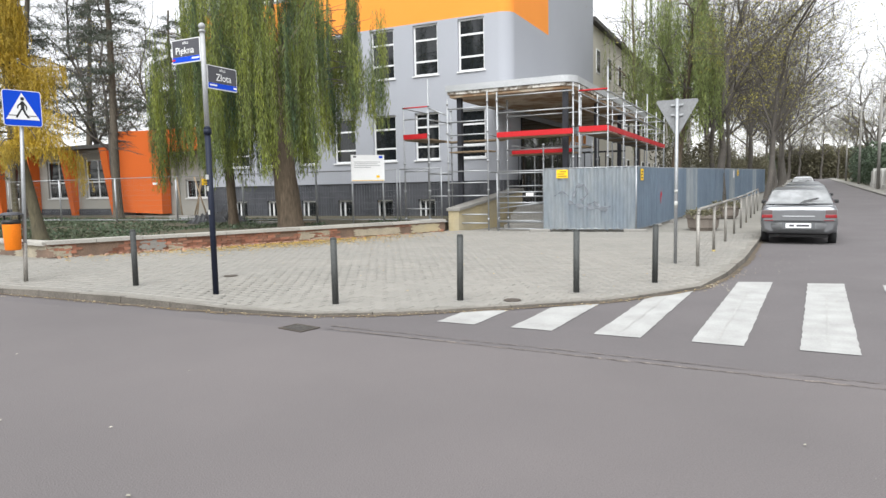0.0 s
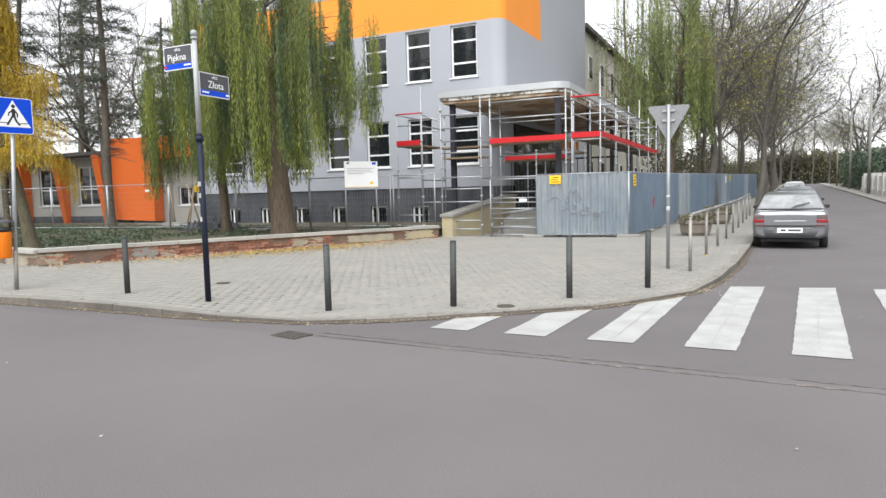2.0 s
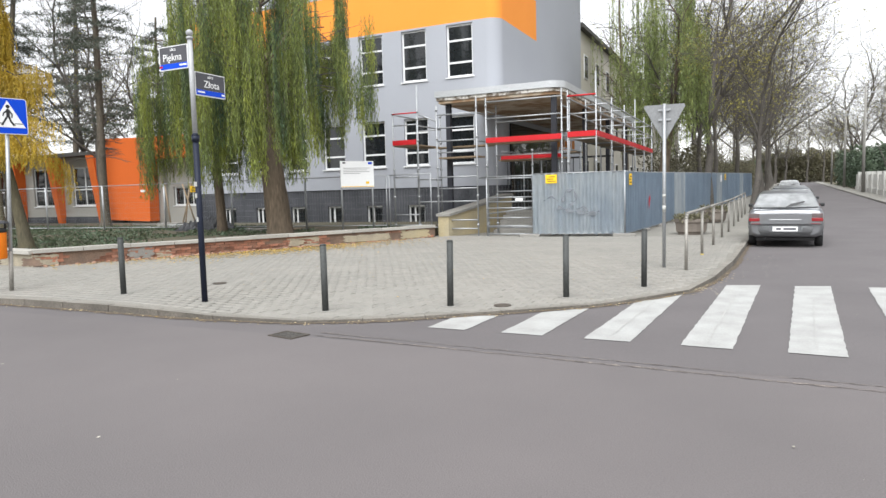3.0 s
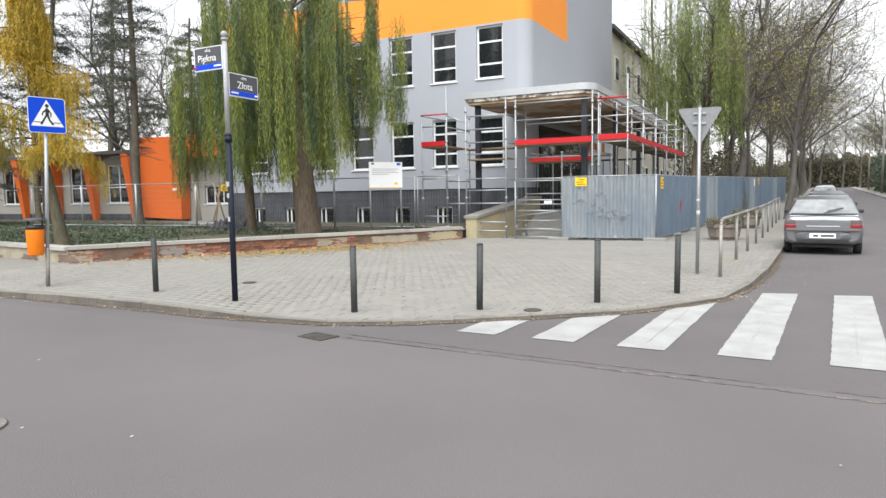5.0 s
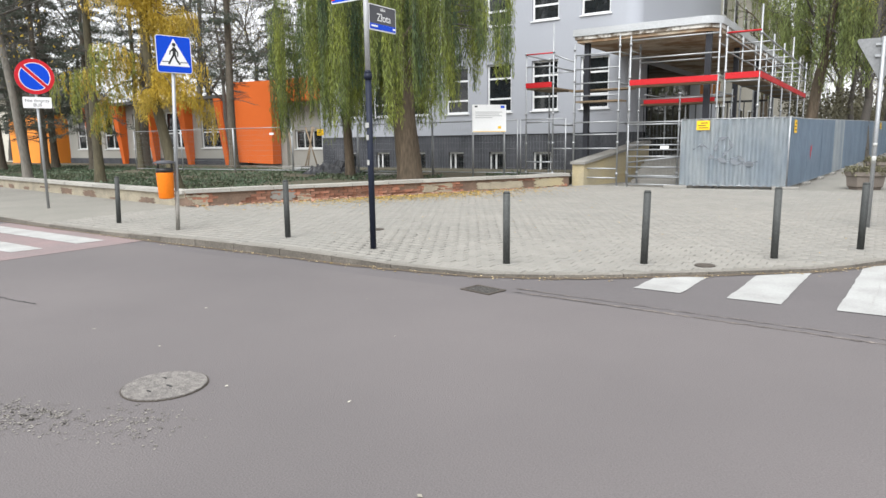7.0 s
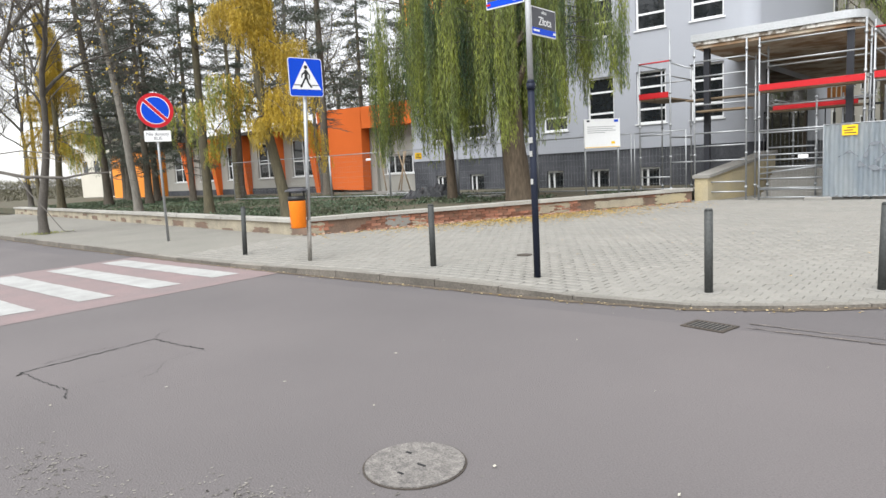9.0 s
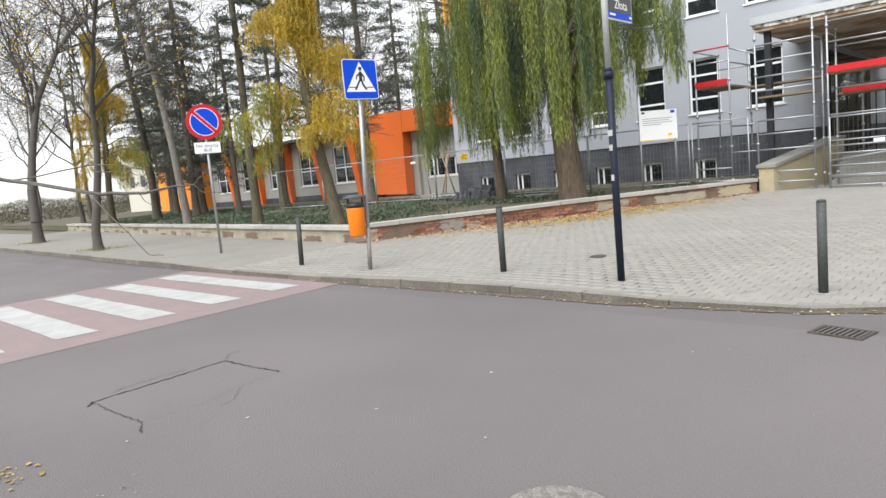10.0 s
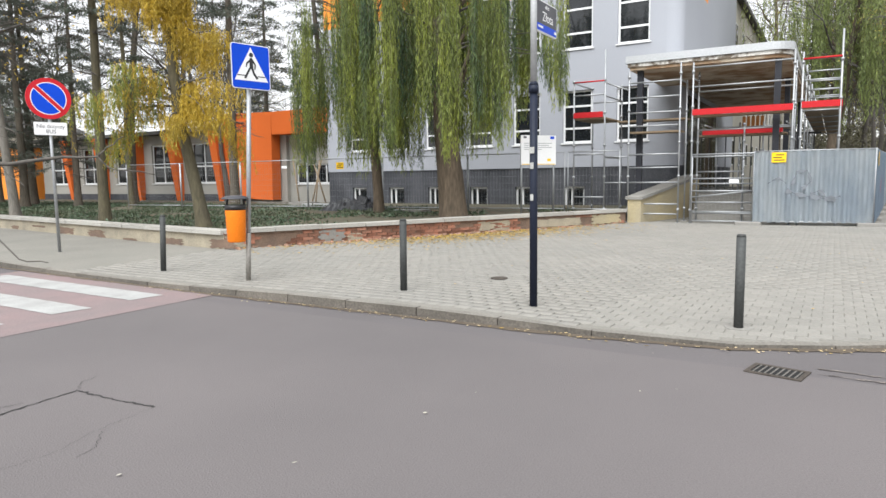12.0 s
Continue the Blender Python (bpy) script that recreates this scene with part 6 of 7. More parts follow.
con = conifer((-28.4, 22.4, 0.36), "tall spruce with level dark branches", 31, 17, 0.22, first=4.6, reach=3.0, density=0.74)
con2 = conifer((-22.2, 12.0, 0.36), "slender spruce with sparse needles behind the wall", 32, 13, 0.15, (-0.05, 0), 5.6, 1.7, 0.55, bark=BARK_MOSS, whorl=0.6)
conifer((-27.3, 12.1, 0.36), "pale leaning trunk of a thin conifer", 33, 13, 0.15, (-0.10, 0), 7.5, 1.3, 0.5, bark=BARK_PALE, whorl=0.7)
con3 = conifer((-40.5, 19.6, 0.36), "dense dark fir with low boughs in the garden", 34, 12.5, 0.2, first=2.4, reach=2.7, density=0.8, droop=-0.06)
for x, y, s, a, src in ((-33.5, 20.5, 1.0, 20, con2), (-35.3, 18.9, 0.85, 200, con3), (-37.5, 17.6, 1.0, 87, con3), (-42.0, 17.4, 1.05, 154, con), (-47.0, 21.0, 1.0, 221, con3), (-38.5, 24.0, 1.1, 288, con), (-54, 24, 1.1, 355, con3), (-60, 20, 1.1, 62, con2),
                        (-35, 37, 1.2, 129, con), (-44, 40, 1.3, 196, con3), (-27.5, 36, 1.2, 263, con), (-52, 38, 1.3, 330, con), (-31, 44, 1.3, 37, con3), (-24.5, 40, 1.2, 104, con)):
    copy_thing(src, pose(x, y, 0.36, 0, 0, a) @ Matrix.Scale(s, 4))


def bare_tree(place, label, seed, height, r, spread=0.55, leaves=0, group="street trees", levels=6, leaf=None, name="bare_tree"):
    rg = np.random.default_rng(seed)
    t = thing(name, place, label, "tree", group)
    thick, thin, tips = [], [], []
    trunk_flare(thick, r)

    def grow(p, d, L, rad, level):
        dest = thick if rad > 0.05 else thin
        pts, e = limb(dest, p, d, L, rad, rad * 0.55, rg, 4 if level < 3 else 3, 0.11 + 0.03 * level, 0.02)
        if level == levels:
            tips.append(pts[-1])
            return
        for i in range((0, 5, 5, 4, 4, 3, 2)[level] + int(rg.uniform() < 0.4)):
            lead = i == 0
            q = pts[-1] if lead else pts[rg.integers(3 if level == 1 else 1, len(pts))]
            a = rg.normal(size=3)
            a -= a.dot(e) * e
            a /= np.linalg.norm(a)
            k = spread * (0.25 if lead else rg.uniform(0.9, 1.5 if level < 3 else 2.2))
            grow(q, e * (1 - spread * 0.4) + a * k, L * (rg.uniform(0.75, 0.9) if lead else rg.uniform(0.5, 0.8)), max(0.006, rad * (0.62 if lead else rg.uniform(0.32, 0.5))), level + 1)

    grow((0, 0, 0.6), (rg.normal(0, 0.05), rg.normal(0, 0.05), 1), height * 0.34, r, 1)
    tree_part("trunk", sweep(thick, 9), BARK_DARK, t, "dark trunk and limbs", smooth=True)
    tree_part("twig_mass", sweep(thin, 3), BARK_DARK, t, "fine bare twigs", "stuff")
    if leaves:
        tip = np.array(tips)
        c = tip[rg.integers(0, len(tip), leaves)] + rg.normal(0, 0.25, (leaves, 3))
        tree_part("last_leaves", leaf_quads(c, 0.11, 0.06, rg, 0.5), leaf or YELLOWING, t, "last yellow-green leaves", "stuff")
    return t


b1 = bare_tree((-1.75, 40.0, 0.1 + rise(40.0)), "tall bare tree with dark forked trunk behind the fence", 41, 15, 0.24, 0.46, 900)
b2 = bare_tree((0.75, 60, 0.1 + rise(60)), "bare street tree at the kerb with dark trunk", 42, 14, 0.18, 0.5, 900)
b3 = bare_tree((-1.9, 52, 0.1 + rise(52)), "bare tree with a few yellow leaves", 43, 14.5, 0.18, 0.5, 3500)
turns = 60
for x, y, s, src in ((0.5, 35.5, 0.85, b3), (-2.6, 45.0, 1.0, b3), (-4.2, 58, 1.2, b1), (-0.8, 67, 1.25, b3), (1.2, 75, 1.2, b1), (-1.5, 82, 1.3, b3), (1.9, 88, 1.25, b2), (2.4, 101, 1.25, b3), (2.8, 115, 1.3, b1), (3.4, 130, 1.3, b2), (4.4, 150, 1.3, b1), (-3.5, 74, 1.35, b2), (-6, 92, 1.4, b1), (-2, 108, 1.4, b2), (0, 130, 1.4, b3), (3, 185, 1.2, b1),
                     (13.8, 88, 1.0, b2), (12.8, 97, 1.1, b1), (16.5, 100, 1.1, b2), (18.5, 84, 1.0, b1), (11, 165, 1.2, b2), (7.6, 185, 1.2, b1), (15, 175, 1.2, b3), (13.5, 112, 1.1, b1), (15.5, 76, 0.85, b1), (14.5, 140, 1.1, b2), (1, 210, 1.2, b1), (-8, 215, 1.2, b2),
                     (-33, 26, 0.9, b2), (-40, 30, 1.0, b1), (-50, 16, 0.9, b2), (-58, 30, 1.0, b1), (-66, 18, 1.0, b2), (-70, 30, 1.1, b3), (-24, 33, 1.0, b3), (-38, 47, 1.1, b2), (-30, 50, 1.1, b1), (-46, 49, 1.1, b2), (-23, 47, 1.0, b2), (-55, 47, 1.1, b1),
                     (-26, -17, 0.9, b1), (-17, -20, 1.0, b2), (-9, -16, 0.85, b3), (-1, -19, 1.0, b1), (8, -17, 0.9, b2), (17, -20, 1.0, b3), (-38, -18, 1.0, b2)):
    turns += 77
    copy_thing(src, pose(x, y, (0.1 if x > -20 else 0.36) + rise(y), 0, 0, turns) @ Matrix.Scale(s, 4))
# tree growing in the pavement, with a little grass at its foot
ptree = bare_tree((-25.5, 8.15, 0.1), "thin pavement tree with sparse golden leaves", 44, 11, 0.14, 0.4, 700, "pavement trees", 6, LARCH, "pavement_tree")
copy_thing(ptree, pose(-36.0, 9.4, 0.1, 0, 0, 100) @ Matrix.Scale(1.5, 4))
g = np.random.default_rng(7)
for x, y in ((-25.5, 8.15), (-36.0, 9.2)):
    c = np.stack([x + g.normal(0, 0.35, 420), y + g.normal(0, 0.3, 420), 0.1 + np.abs(g.normal(0, 0.015, 420))], 1)
    ob = new("grass_tuft", fast_mesh("grass_tuft", *leaf_quads(c, 0.07, 0.012, g, -1.5), LARCH_GREEN))
    tagged(ob, "sparse grass round the foot of a tree", "grass", kind="stuff")

# street tree whose low bare branch reaches out over the road
branch = thing("low_branch_tree", (-10.6, -2.0, 0.1), "bare street tree with a long low branch over the road", "tree")
segs = []
rg = np.random.default_rng(77)
trunk_flare(segs, 0.09)
pts, _ = limb(segs, (0, 0, 0.6), (0, 0, 1), 5.0, 0.09, 0.03, rg, 10, 0.04)
for k in range(5, 10):
    limb(segs, pts[k], (-1, rg.normal(0, 0.8), 0.8), 1.6, 0.03, 0.006, rg, 6, 0.1)
base = np.array((-10.6, -2.0, 0.1))


def twig(line, r0, r1):
    line = [np.array(p) - base for p in line]
    fine_line = [line[0]]
    for a, b in zip(line, line[1:]):
        for j in range(1, 4):
            fine_line.append(a + (b - a) * j / 3 + rg.normal(0, 0.0035, 3) * (j < 3))
    n = len(fine_line) - 1
    for i in range(n):
        segs.append([*fine_line[i], *fine_line[i + 1], r0 + (r1 - r0) * i / n, r0 + (r1 - r0) * (i + 1) / n])


twig([tuple(pts[3] + base), (-9.3, -0.3, 2.3), (-8.2, 0.8, 2.0), (-7.3, 1.42, 1.74), (-6.53, 1.6, 1.615), (-6.23, 1.645, 1.604), (-6.04, 1.69, 1.612), (-5.86, 1.74, 1.615)], 0.016, 0.003)
twig([(-5.86, 1.74, 1.615), (-5.835, 1.75, 1.641), (-5.795, 1.78, 1.672)], 0.0026, 0.0012)
twig([(-5.86, 1.74, 1.615), (-5.815, 1.755, 1.578), (-5.715, 1.82, 1.56)], 0.0024, 0.0011)
twig([(-7.3, 1.42, 1.74), (-6.64, 1.62, 1.766), (-6.37, 1.67, 1.737), (-6.22, 1.71, 1.697)], 0.004, 0.0014)
twig([(-6.6, 1.61, 1.73), (-6.3, 1.66, 1.702), (-6.24, 1.69, 1.68)], 0.0024, 0.0011)
twig([(-6.226, 1.646, 1.602), (-6.147, 1.644, 1.561), (-6.092, 1.652, 1.534)], 0.0022, 0.001)
twig([(-7.3, 1.42, 1.74), (-6.56, 1.56, 1.62), (-6.04, 1.47, 1.483), (-5.807, 1.48, 1.353), (-5.708, 1.497, 1.348)], 0.0035, 0.0013)
tree_part("trunk", sweep(segs, 8), BARK_DARK, branch, "dark grey-brown trunk and bare branches", smooth=True)

# hedge and wall on the far side of the side street
def hedge(place, w, d, h, seed, label, leaf=HEDGE, n=15000, size=0.34):
    g = np.random.default_rng(seed)
    t = thing("hedge", place, label, "hedge", "evergreens along the street", -2.4)
    segs = []
    for k in range(9):
        limb(segs, (g.uniform(0.2, w - 0.2), g.uniform(1, d - 1), 0), (g.normal(0, 0.2), g.normal(0, 0.2), 1), h * 0.8, 0.07, 0.02, g, 6, 0.12)
    tree_part("stems", sweep(segs, 6), BARK_DARK, t, "dark stems", "stuff")
    u = g.uniform(0, 1, (n, 3))
    lump = np.array([0.72 + 0.28 * noise.noise(Vector((a * w * 0.4, b * d * 0.16, seed))) for a, b, _ in u])
    c = np.stack([u[:, 0] * w, u[:, 1] * d, u[:, 2] ** 0.8 * h * lump], 1)
    tree_part("leaves", leaf_quads(c, size, size * 0.6, g), leaf, t, "dense small leaves", "stuff")


hedge((9.5, 50, rise(60)), 3.5, 38, 5.6, 51, "dark overgrown evergreen hedge behind a pale wall")
hedge((11.2, 88, rise(100)), 4.0, 45, 6.6, 52, "dark overgrown evergreens further up the street")
hedge((-6.0, 150, rise(160)), 7.0, 40, 6.0, 53, "dark evergreens closing the end of the street", n=30000)
hedge((-6.5, 44, rise(48)), 4.0, 34, 5.6, 54, "dull brown and green shrubs behind the site fence", SHRUB, 20000, 0.17)
hedge((-4.2, 76, rise(90)), 4.0, 50, 5.0, 55, "dull brown shrubs along the far pavement", SHRUB, 20000, 0.2)
hedge((0.0, 190, rise(190)), 30.0, 14, 10, 56, "grey-brown thicket closing the end of the street", SHRUB, 60000, 0.5)
hedge((-92, -40, 0), 3.0, 60, 3.0, 57, "clipped dull green hedge far down the wider street", SHRUB, 50000, 0.16)
hedge((-98, 18, 0), 3.0, 50, 3.4, 58, "clipped dull green hedge far behind the pavilion", SHRUB, 50000, 0.16)
WHITEWASH = mat("whitewashed_wall", (0.62, 0.61, 0.58), 0.9, 0.12, 0.8, 30, 0.3, col2=(0.5, 0.49, 0.46))
swall = thing("street_wall", (8.36, 38, rise(38)), "low white garden wall with pillars and upright slats", "wall", turn=-2.4)
for i in range(11):
    z = 0.048 * i
    bm = B()
    box(bm, 0, 0.22, i * 4.0 + 0.3, i * 4.0 + 4.0, -0.3 + z, 0.55 + z)
    part("panel", bm, WHITEWASH, swall, "white rendered wall panel")
    bm = B()
    box(bm, -0.06, 0.28, i * 4.0, i * 4.0 + 0.3, -0.3 + z, 1.95 + z)
    part("pillar", bm, WHITEWASH, swall)
    for k in range(12):
        bm = B()
        y = i * 4.0 + 0.42 + k * 0.3
        box(bm, 0.08, 0.14, y, y + 0.19, 0.55 + z, 1.75 + z)
        part("slat", bm, WHITEWASH, swall)
bm = B()
last = None
for y in (10, 24, 60, 174, 300):
    x = kerb_x(y) + 6.0
    cur = [bm.verts.new((x + dx, y, rise(y) + dz)) for dx, dz in ((0, -0.05), (0, 0.1), (1.25, 0.11))]
    if last:
        for k in range(2):
            bm.faces.new((last[k], last[k + 1], cur[k + 1], cur[k]))
    last = cur
setting("pavement_far", bm, PAVING_FAR, "pale pavement on the far side of the side street", "pavement")
for y, x in ((70, 9.4), (95, 10.6), (125, 12.0)):
    p = thing("utility_pole", (x, y, rise(y)), "tall grey concrete utility pole beside the street", "pole", "utility poles")
    bm = B()
    tube(bm, (0, 0, 0), (0, 0, 9.5), 0.15, 0.09, n=10)
    part("shaft", bm, CONCRETE, p)
    bm = B()
    box(bm, -0.7, 0.7, -0.04, 0.04, 8.9, 9.0)
    part("crossarm", bm, STEEL, p)
# distant pale houses
for x, y, w, h in ((-80, 34, 14, 6.5), (34, 120, 12, 8)):
    hs = thing("distant_house", (x, y, rise(y)), "pale rendered house far behind the trees", "house", "distant houses")
    bm = B()
    box(bm, -w / 2, w / 2, 0, 8, 0, h)
    part("wall", bm, RENDER_CREAM, hs)
    bm = B()
    upright(bm, [(-w / 2 - 0.4, h), (w / 2 + 0.4, h), (0, h + 2.4)], -0.4, 8.4)
    part("roof", bm, ROOF, hs)
    for i in range(int(w / 3)):
        bm = B()
        box(bm, -w / 2 + 1 + 3 * i, -w / 2 + 2.2 + 3 * i, -0.03, 0.02, h * 0.45, h * 0.45 + 1.3)
        part("window", bm, GLASS, hs)


# ---- ivy, fallen leaves, litter ----
g = np.random.default_rng(61)
n = 60000
c = np.stack([g.uniform(-50, -11.5, n), g.uniform(10.6, 22.5, n), 0.37 + np.abs(g.normal(0, 0.035, n))], 1)
tline = (c[:, 0] - WA.x) * (WB.y - WA.y) - (c[:, 1] - WA.y) * (WB.x - WA.x)
lline = c[:, 1] - (10.55 + (-15.0 - c[:, 0]) * 0.131)
patch = np.array([noise.noise(Vector((a * 0.35, b * 0.35, 2))) for a, b, _ in c])
c = c[(tline < -4.5) & (lline > 0.15) & (patch > -0.28) & ((c[:, 0] < -16.8) | (c[:, 1] < 13.5) | (patch > 0.22))]
ob = new("ivy", fast_mesh("ivy", *leaf_quads(c, 0.075, 0.055, g, -0.3), IVY))
tagged(ob, "dark ivy covering the garden earth", "ivy", kind="stuff")


def fallen(name, places, label, size=0.07, material=FALLEN):
    v, q = leaf_quads(places, size, size * 0.7, g)
    v = v.reshape(-1, 4, 3)
    v[:, :, 2] = places[:, None, 2] + (v[:, :, 2] - places[:, None, 2]) * 0.15 + 0.008
    ob = new(name, fast_mesh(name, v.reshape(-1, 3), q, material))
    tagged(ob, label, "leaves", kind="stuff")


n = 5200
k = np.clip(g.normal(0.5, 0.18, n), 0.03, 0.97)
off = np.abs(g.normal(0, 0.95, n)) + 0.03
d = (WB - WA).normalized()
c = np.stack([WA.x + (WB.x - WA.x) * k + d.y * off, WA.y + (WB.y - WA.y) * k - d.x * off, np.full(n, 0.106)], 1)
fallen("leaf_drift", c, "yellow fallen leaves drifted against the wall", 0.075)
n = 1100
idx = g.integers(0, len(edge) - 1, n)
pts = []
for i, u, o in zip(idx, g.uniform(0, 1, n), np.abs(g.normal(0, 0.10, n)) + 0.03):
    p = edge[i].lerp(edge[i + 1], u) - inward[i] * o
    pts.append((p.x, p.y, rise(p.y) + 0.004))
fallen("gutter_leaves", np.array(pts), "yellow leaves lying in the gutter", 0.05)
near_edge = [i for i, p in enumerate(edge[:-1]) if -13 < p.x and p.y < 13]
pts = []
for i, u, o in zip(g.choice(near_edge, 420), g.uniform(0, 1, 420), np.abs(g.normal(0, 0.09, 420)) + 0.02):
    p = edge[i].lerp(edge[i + 1], u) - inward[i] * o
    pts.append((p.x, p.y, rise(p.y) + 0.006))
fallen("gutter_scraps", np.array(pts), "pale and yellow scraps of leaves along the kerb", 0.042, leaf_mat("gutter_scrap", (0.5, 0.42, 0.28), (0.34, 0.24, 0.1), 0.05))
n = 140
c = np.stack([g.uniform(-9, 6, n), g.uniform(1.5, 18, n), np.full(n, 0.004)], 1)
c = c[(c[:, 0] > 1.2) | (c[:, 1] < 6.3)]
c = np.concatenate([c, np.stack([g.normal(0.75, 0.35, 60), g.uniform(12.6, 16.5, 60), np.full(60, 0.004)], 1), np.stack([g.normal(0.0, 0.22, 50), g.normal(10.95, 0.3, 50), np.full(50, 0.012)], 1)])
c = c[c[:, 0] > np.where(c[:, 1] > 12, 0.3, -9.5)]
fallen("street_litter", c, "scattered pale leaves and scraps on the asphalt", 0.035, leaf_mat("pale_scraps", (0.45, 0.43, 0.38), (0.3, 0.27, 0.2), 0.05))
c = np.stack([g.normal(-7.75, 0.22, 90), g.normal(1.15, 0.14, 90), np.full(90, 0.004)], 1)
fallen("leaf_patch", c, "small scatter of yellow leaves on the asphalt", 0.045)
n = 200
c = np.stack([g.uniform(-14, -1, n), g.uniform(8, 20, n), np.full(n, 0.104)], 1)
c = c[(c[:, 0] + 15.05) * 1.87 > (c[:, 1] - 10.1)]
fallen("pavement_litter", c, "scattered dry leaves on the pavement", 0.04)

WORN = mat("worn_pale_asphalt", (0.26, 0.24, 0.215), 0.95, 0.3, 9, 60, 0.5, col2=(0.12, 0.11, 0.10), island=0.35)
# worn, crumbling spots in the asphalt: broken pale flecks of grit
for i, (x, y, w, h) in enumerate(((-5.08, 1.68, 0.09, 0.07), (-4.92, 1.97, 0.15, 0.08), (-4.40, 2.22, 0.19, 0.13), (-5.6, 1.5, 0.14, 0.1), (-6.4, 1.5, 0.3, 0.12), (-5.15, 1.9, 0.2, 0.1))):
    bm = B()
    for j in range(520):
        cx, cy = x + random.gauss(0, w), y + random.gauss(0, h)
        if noise.noise(Vector((cx * 13, cy * 13, i))) < -0.05:
            continue
        r, k = random.uniform(0.003, 0.012), random.randint(4, 6)
        bm.faces.new([bm.verts.new((cx + r * random.uniform(0.5, 1.2) * math.cos(t), cy + r * random.uniform(0.5, 1.2) * math.sin(t), 0.004)) for t in [2 * math.pi * q / k for q in range(k)]])
    ob = setting("worn_spot", bm, WORN, "crumbling pale worn spot in the asphalt", "worn spot")
    ob["kind"] = "stuff"
# tyre-worn streaks down the crossing stripes
for x in (-0.9, 0.07, 1.05):
    bm = B()
    prev = None
    for i in range(40):
        y = 7.3 + i * (0.085 if x > -0.5 else 0.06)
        cx = x + 0.062 * (y - 7.1) + 0.006 * math.sin(i * 0.55 + x)
        w = 0.004 + 0.008 * random.random()
        cur = [bm.verts.new((cx - w, y, 0.008)), bm.verts.new((cx + w, y, 0.008))]
        if prev:
            bm.faces.new((prev[0], prev[1], cur[1], cur[0]))
        prev = cur
    setting("paint_streak", bm, mat("worn_road_paint", (0.37, 0.365, 0.352), 0.8, 0.2, 3, 60, 0.4), "greyish worn streak along a crossing stripe", "road marking")

# ---- bricks of the garden wall ----
def brick_mesh(seed, l, h):
    r = random.Random(seed)
    bm = B()
    v = box(bm, -l / 2, l / 2, -0.02, 0.05, -h / 2, h / 2)
    for q in bm.verts:
        q.co += Vector((r.uniform(-0.012, 0.012), r.uniform(-0.014, 0.008), r.uniform(-0.008, 0.008)))
    bmesh.ops.recalc_face_normals(bm, faces=bm.faces[:])
    me = bpy.data.meshes.new("brick")
    bm.to_mesh(me)
    bm.free()
    me.materials.append(BRICK)
    return me


kinds = [brick_mesh(i, 0.25, 0.062) for i in range(5)]
L = (WB - WA).length
ang = math.degrees(math.atan2(d.y, d.x))
rng = random.Random(9)
made = 0
for row in range(5):
    s = 0.13 * (row % 2)
    while s < L - 0.2:
        k = s / L
        bare = noise.noise(Vector((s * 0.55, row * 0.25, 7))) + (0.25 if k < 0.65 else -0.12)
        if bare > -0.02 and made < 300:
            p = WA + d * (s + 0.13)
            z = 0.145 + row * 0.074
            ob = new("brick", rng.choice(kinds))
            ob.parent = gwall
            ob.matrix_basis = pose(p.x, p.y - 0.0, z, rng.uniform(-3, 3), 0, ang + rng.uniform(-3, 3)) @ Matrix.Diagonal((rng.uniform(0.85, 1.05), 1, 1, 1))
            made += 1
        s += 0.262
# plaster still clinging between the bricks
for s0, s1, z0, z1, m in ((0.0, 0.55, 0.1, 0.40, PLASTER), (2.05, 2.75, 0.09, 0.41, CONCRETE), (2.75, 3.2, 0.1, 0.28, PLASTER), (6.4, 7.6, 0.1, 0.40, PLASTER), (8.2, 10.2, 0.1, 0.36, PLASTER), (10.4, 11.7, 0.1, 0.41, OCHRE)):
    bm = B()
    out = []
    n = 30
    for i in range(n):
        t = 2 * math.pi * i / n
        q = 1 / max(abs(math.cos(t)), abs(math.sin(t)))
        k = rng.uniform(0.72, 1.0) * q
        out.append(((s0 + s1) / 2 + (s1 - s0) / 2 * min(1, max(-1, k * math.cos(t))), (z0 + z1) / 2 + (z1 - z0) / 2 * min(1, max(-1, k * math.sin(t)))))
    upright(bm, out, -0.024, 0.0)
    ob = part("plaster_patch", bm, m, gwall, "flaking plaster patch")
    ob.matrix_basis = pose(WA.x, WA.y, 0, 0, 0, ang)

# bare crumbling patches in the plastered stretch
d2 = (WA - WC).normalized()
L2, ang2 = (WA - WC).length, math.degrees(math.atan2(d2.y, d2.x))
s = 0.4
while s < min(L2 - 0.3, 34):
    w, h = rng.uniform(0.25, 1.3), rng.uniform(0.06, 0.24)
    z0 = 0.09 if rng.random() < 0.75 else 0.22
    n, bm, out = 26, B(), []
    for i in range(n):
        t = 2 * math.pi * i / n
        q = rng.uniform(0.6, 1.0) / max(abs(math.cos(t)), abs(math.sin(t)))
        out.append((s + w / 2 + w / 2 * min(1, max(-1, q * math.cos(t))), min(0.398, z0 + h / 2 + h / 2 * min(1, max(-1, q * math.sin(t))))))
    upright(bm, out, -0.006, 0.0)
    ob = part("bare_patch", bm, MORTAR, gwall, "bare brown crumbling patch")
    ob.matrix_basis = pose(WC.x + d2.x * (L2 - 34.4 if L2 > 34.4 else 0), WC.y + d2.y * (L2 - 34.4 if L2 > 34.4 else 0), 0, 0, 0, ang2)
    s += w + rng.uniform(0.1, 1.1)

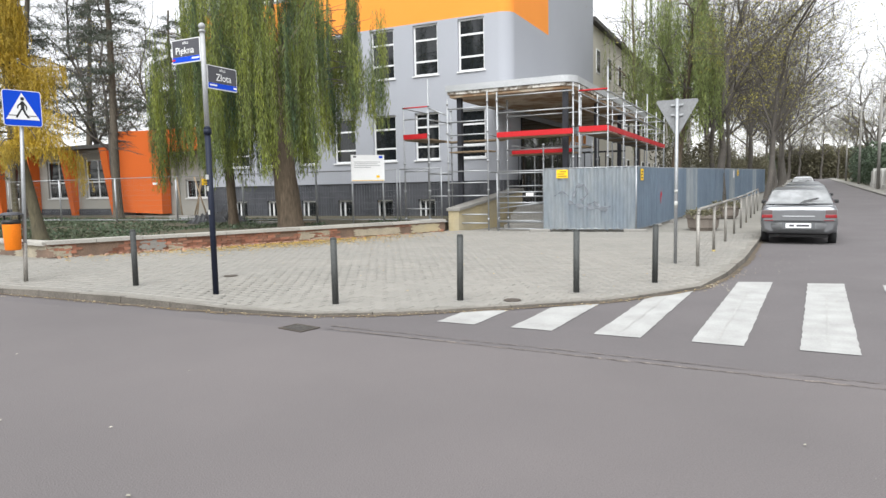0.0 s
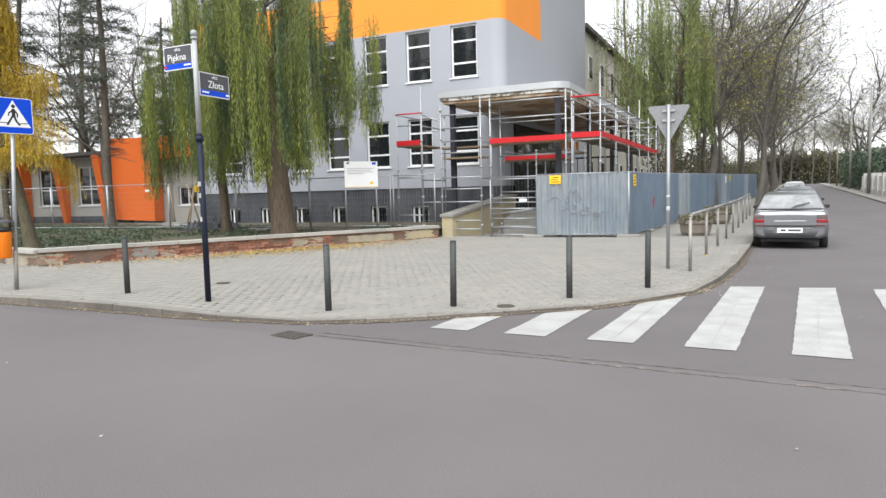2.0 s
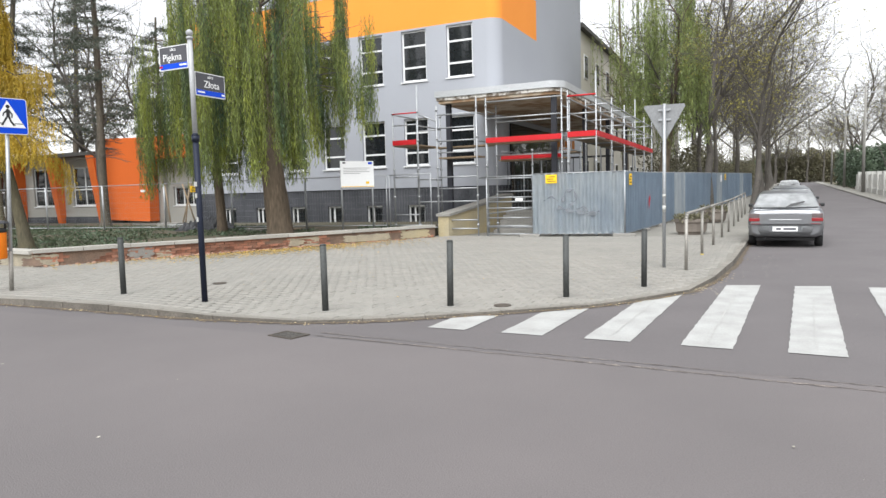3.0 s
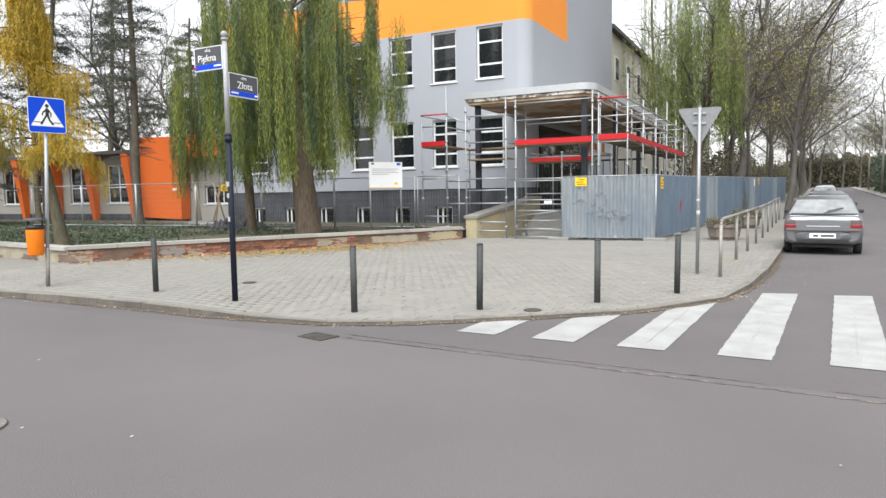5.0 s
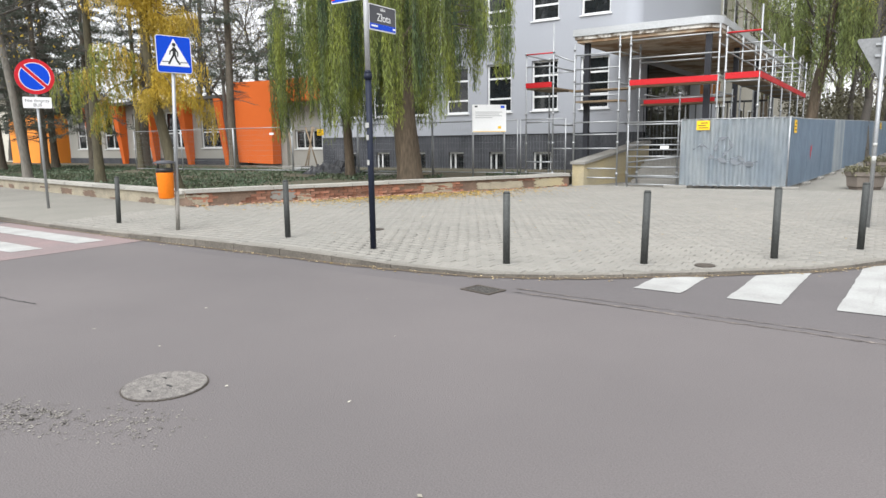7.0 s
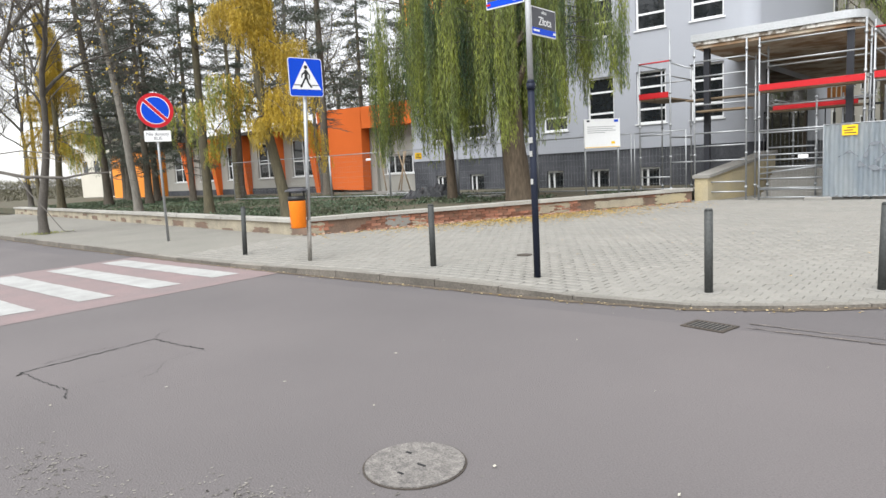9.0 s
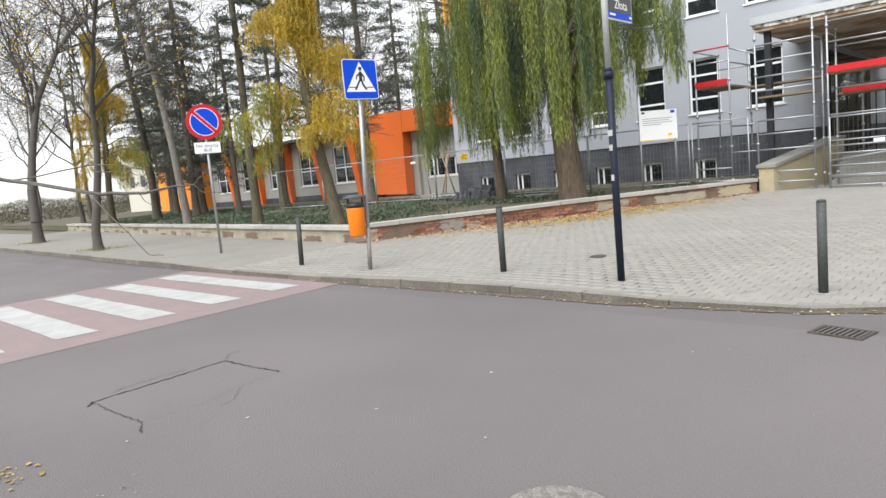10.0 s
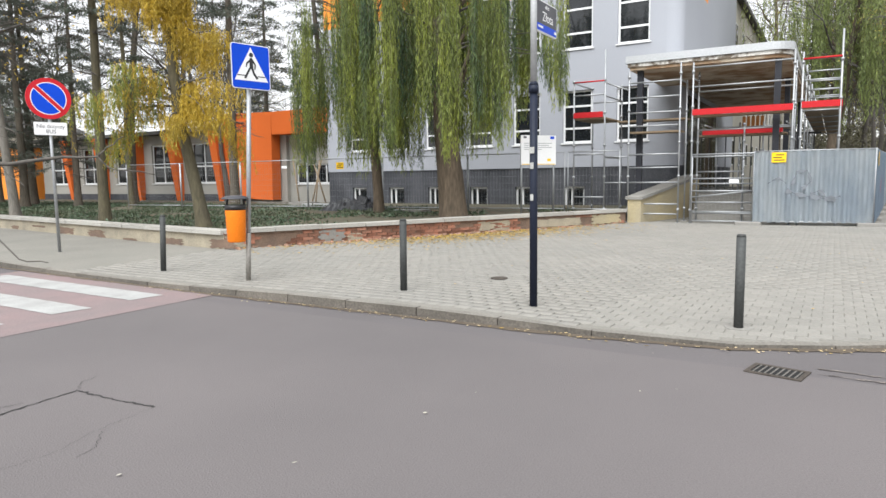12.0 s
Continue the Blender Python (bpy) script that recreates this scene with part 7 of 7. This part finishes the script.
# chips and broken brick fallen from the wall
V, Q = [], []
for i in range(420):
    k, off = min(0.97, max(0.02, rng.gauss(0.42, 0.25))), abs(rng.gauss(0, 0.16)) + 0.05
    r = rng.uniform(0.012, 0.05)
    c = Vector((WA.x + (WB.x - WA.x) * k + d.y * off, WA.y + (WB.y - WA.y) * k - d.x * off, 0.10))
    turn_ = Matrix.Rotation(rng.uniform(0, 3.1), 3, "Z")
    for x, y, z in ((-1, -1, 0), (1, -1, 0), (1, 1, 0), (-1, 1, 0), (-1, -1, 1), (1, -1, 1), (1, 1, 1), (-1, 1, 1)):
        V.append(c + turn_ @ Vector((x * r * rng.uniform(0.5, 1.3), y * r * rng.uniform(0.4, 0.9), z * r * rng.uniform(0.4, 1.1))))
    Q += [[8 * i + j for j in f] for f in ((4, 5, 6, 7), (0, 1, 5, 4), (1, 2, 6, 5), (2, 3, 7, 6), (3, 0, 4, 7))]
ob = new("brick_rubble", fast_mesh("brick_rubble", V, Q, mat("broken_brick", (0.27, 0.12, 0.075), 0.95, 0.3, 5, 60, 0.6, island=0.45, col2=(0.22, 0.17, 0.12))))
tagged(ob, "chips of broken brick and mortar along the wall's foot", "rubble", kind="stuff")

# ---- paving blocks ----
def block_outline():
    a, b = 0.0972, 0.0797
    return [(-a, -b), (a, -b), (a, b), (-a, b)]


OUT = block_outline()
bm = B()
lo = [bm.verts.new((x, y, -0.02)) for x, y in OUT]
mid = [bm.verts.new((x, y, -0.004)) for x, y in OUT]
hi = [bm.verts.new((x * 0.975, y * 0.965, 0.0)) for x, y in OUT]
bm.faces.new(hi)
for i in range(4):
    j = (i + 1) % 4
    bm.faces.new((lo[i], lo[j], mid[j], mid[i])), bm.faces.new((mid[i], mid[j], hi[j], hi[i]))
block = bpy.data.meshes.new("paving_block")
bm.to_mesh(block)
bm.free()
block.materials.append(PAVING)
bv = np.array([v.co[:] for v in block.vertices])
kl = np.array([tuple(p) for p in edge if -20 < p.x and p.y < 40])
kn = np.array([tuple(q) for p, q in zip(edge, inward) if -20 < p.x and p.y < 40])
places = []
for iy in range(-2, 88):
    for ix in range(-75, 10):
        x, y = ix * 0.2 + (0.1 if iy % 2 else 0.0) - 0.0, 6.7 + iy * 0.165
        i = int(np.argmin((kl[:, 0] - x) ** 2 + (kl[:, 1] - y) ** 2))
        if (x - kl[i, 0]) * kn[i, 0] + (y - kl[i, 1]) * kn[i, 1] < 0.235:
            continue
        if (x - WA.x) * (WB.y - WA.y) - (y - WA.y) * (WB.x - WA.x) < 0.9 and y > 10.0:
            continue
        places.append((x, y))
near = sorted(places, key=lambda q: math.hypot(q[0] + 3.6, q[1] - 7.6))
for x, y in near[:300]:
    ob = new("paving_block", block)
    ob.parent = pavement
    ob.matrix_basis = pose(x, y, pave(x, y) + rng.uniform(-0.003, 0.003), rng.uniform(-0.7, 0.7), rng.uniform(-0.7, 0.7), rng.uniform(-0.6, 0.6))
rest = np.array(near[300:])
z = np.array([pave(x, y) for x, y in rest]) + g.uniform(-0.003, 0.003, len(rest))
V = (bv[None] + np.concatenate([rest, z[:, None]], 1)[:, None, :]).astype(np.float32)
tilt = g.uniform(-0.012, 0.012, (len(rest), 2, 1))
V[:, :, 2] += bv[None, :, 0] * tilt[:, 0] + bv[None, :, 1] * tilt[:, 1]
faces = [tuple(p.vertices) for p in block.polygons]
me = bpy.data.meshes.new("paving_rest")
nf, nv = len(rest), len(bv)
loops = np.concatenate([np.array([i for f in faces for i in f])[None] + (np.arange(nf) * nv)[:, None]]).ravel()
sizes = np.tile([len(f) for f in faces], nf)
me.vertices.add(nf * nv)
me.vertices.foreach_set("co", V.ravel())
me.loops.add(len(loops))
me.loops.foreach_set("vertex_index", loops.astype(np.int32))
me.polygons.add(len(sizes))
me.polygons.foreach_set("loop_start", np.concatenate([[0], np.cumsum(sizes)[:-1]]).astype(np.int32))
me.update(calc_edges=True)
me.materials.append(PAVING_FAR)
ob = new("paving_rest", me)
ob.parent = pavement
tagged(ob, "the rest of the grey concrete paving blocks", kind="stuff")
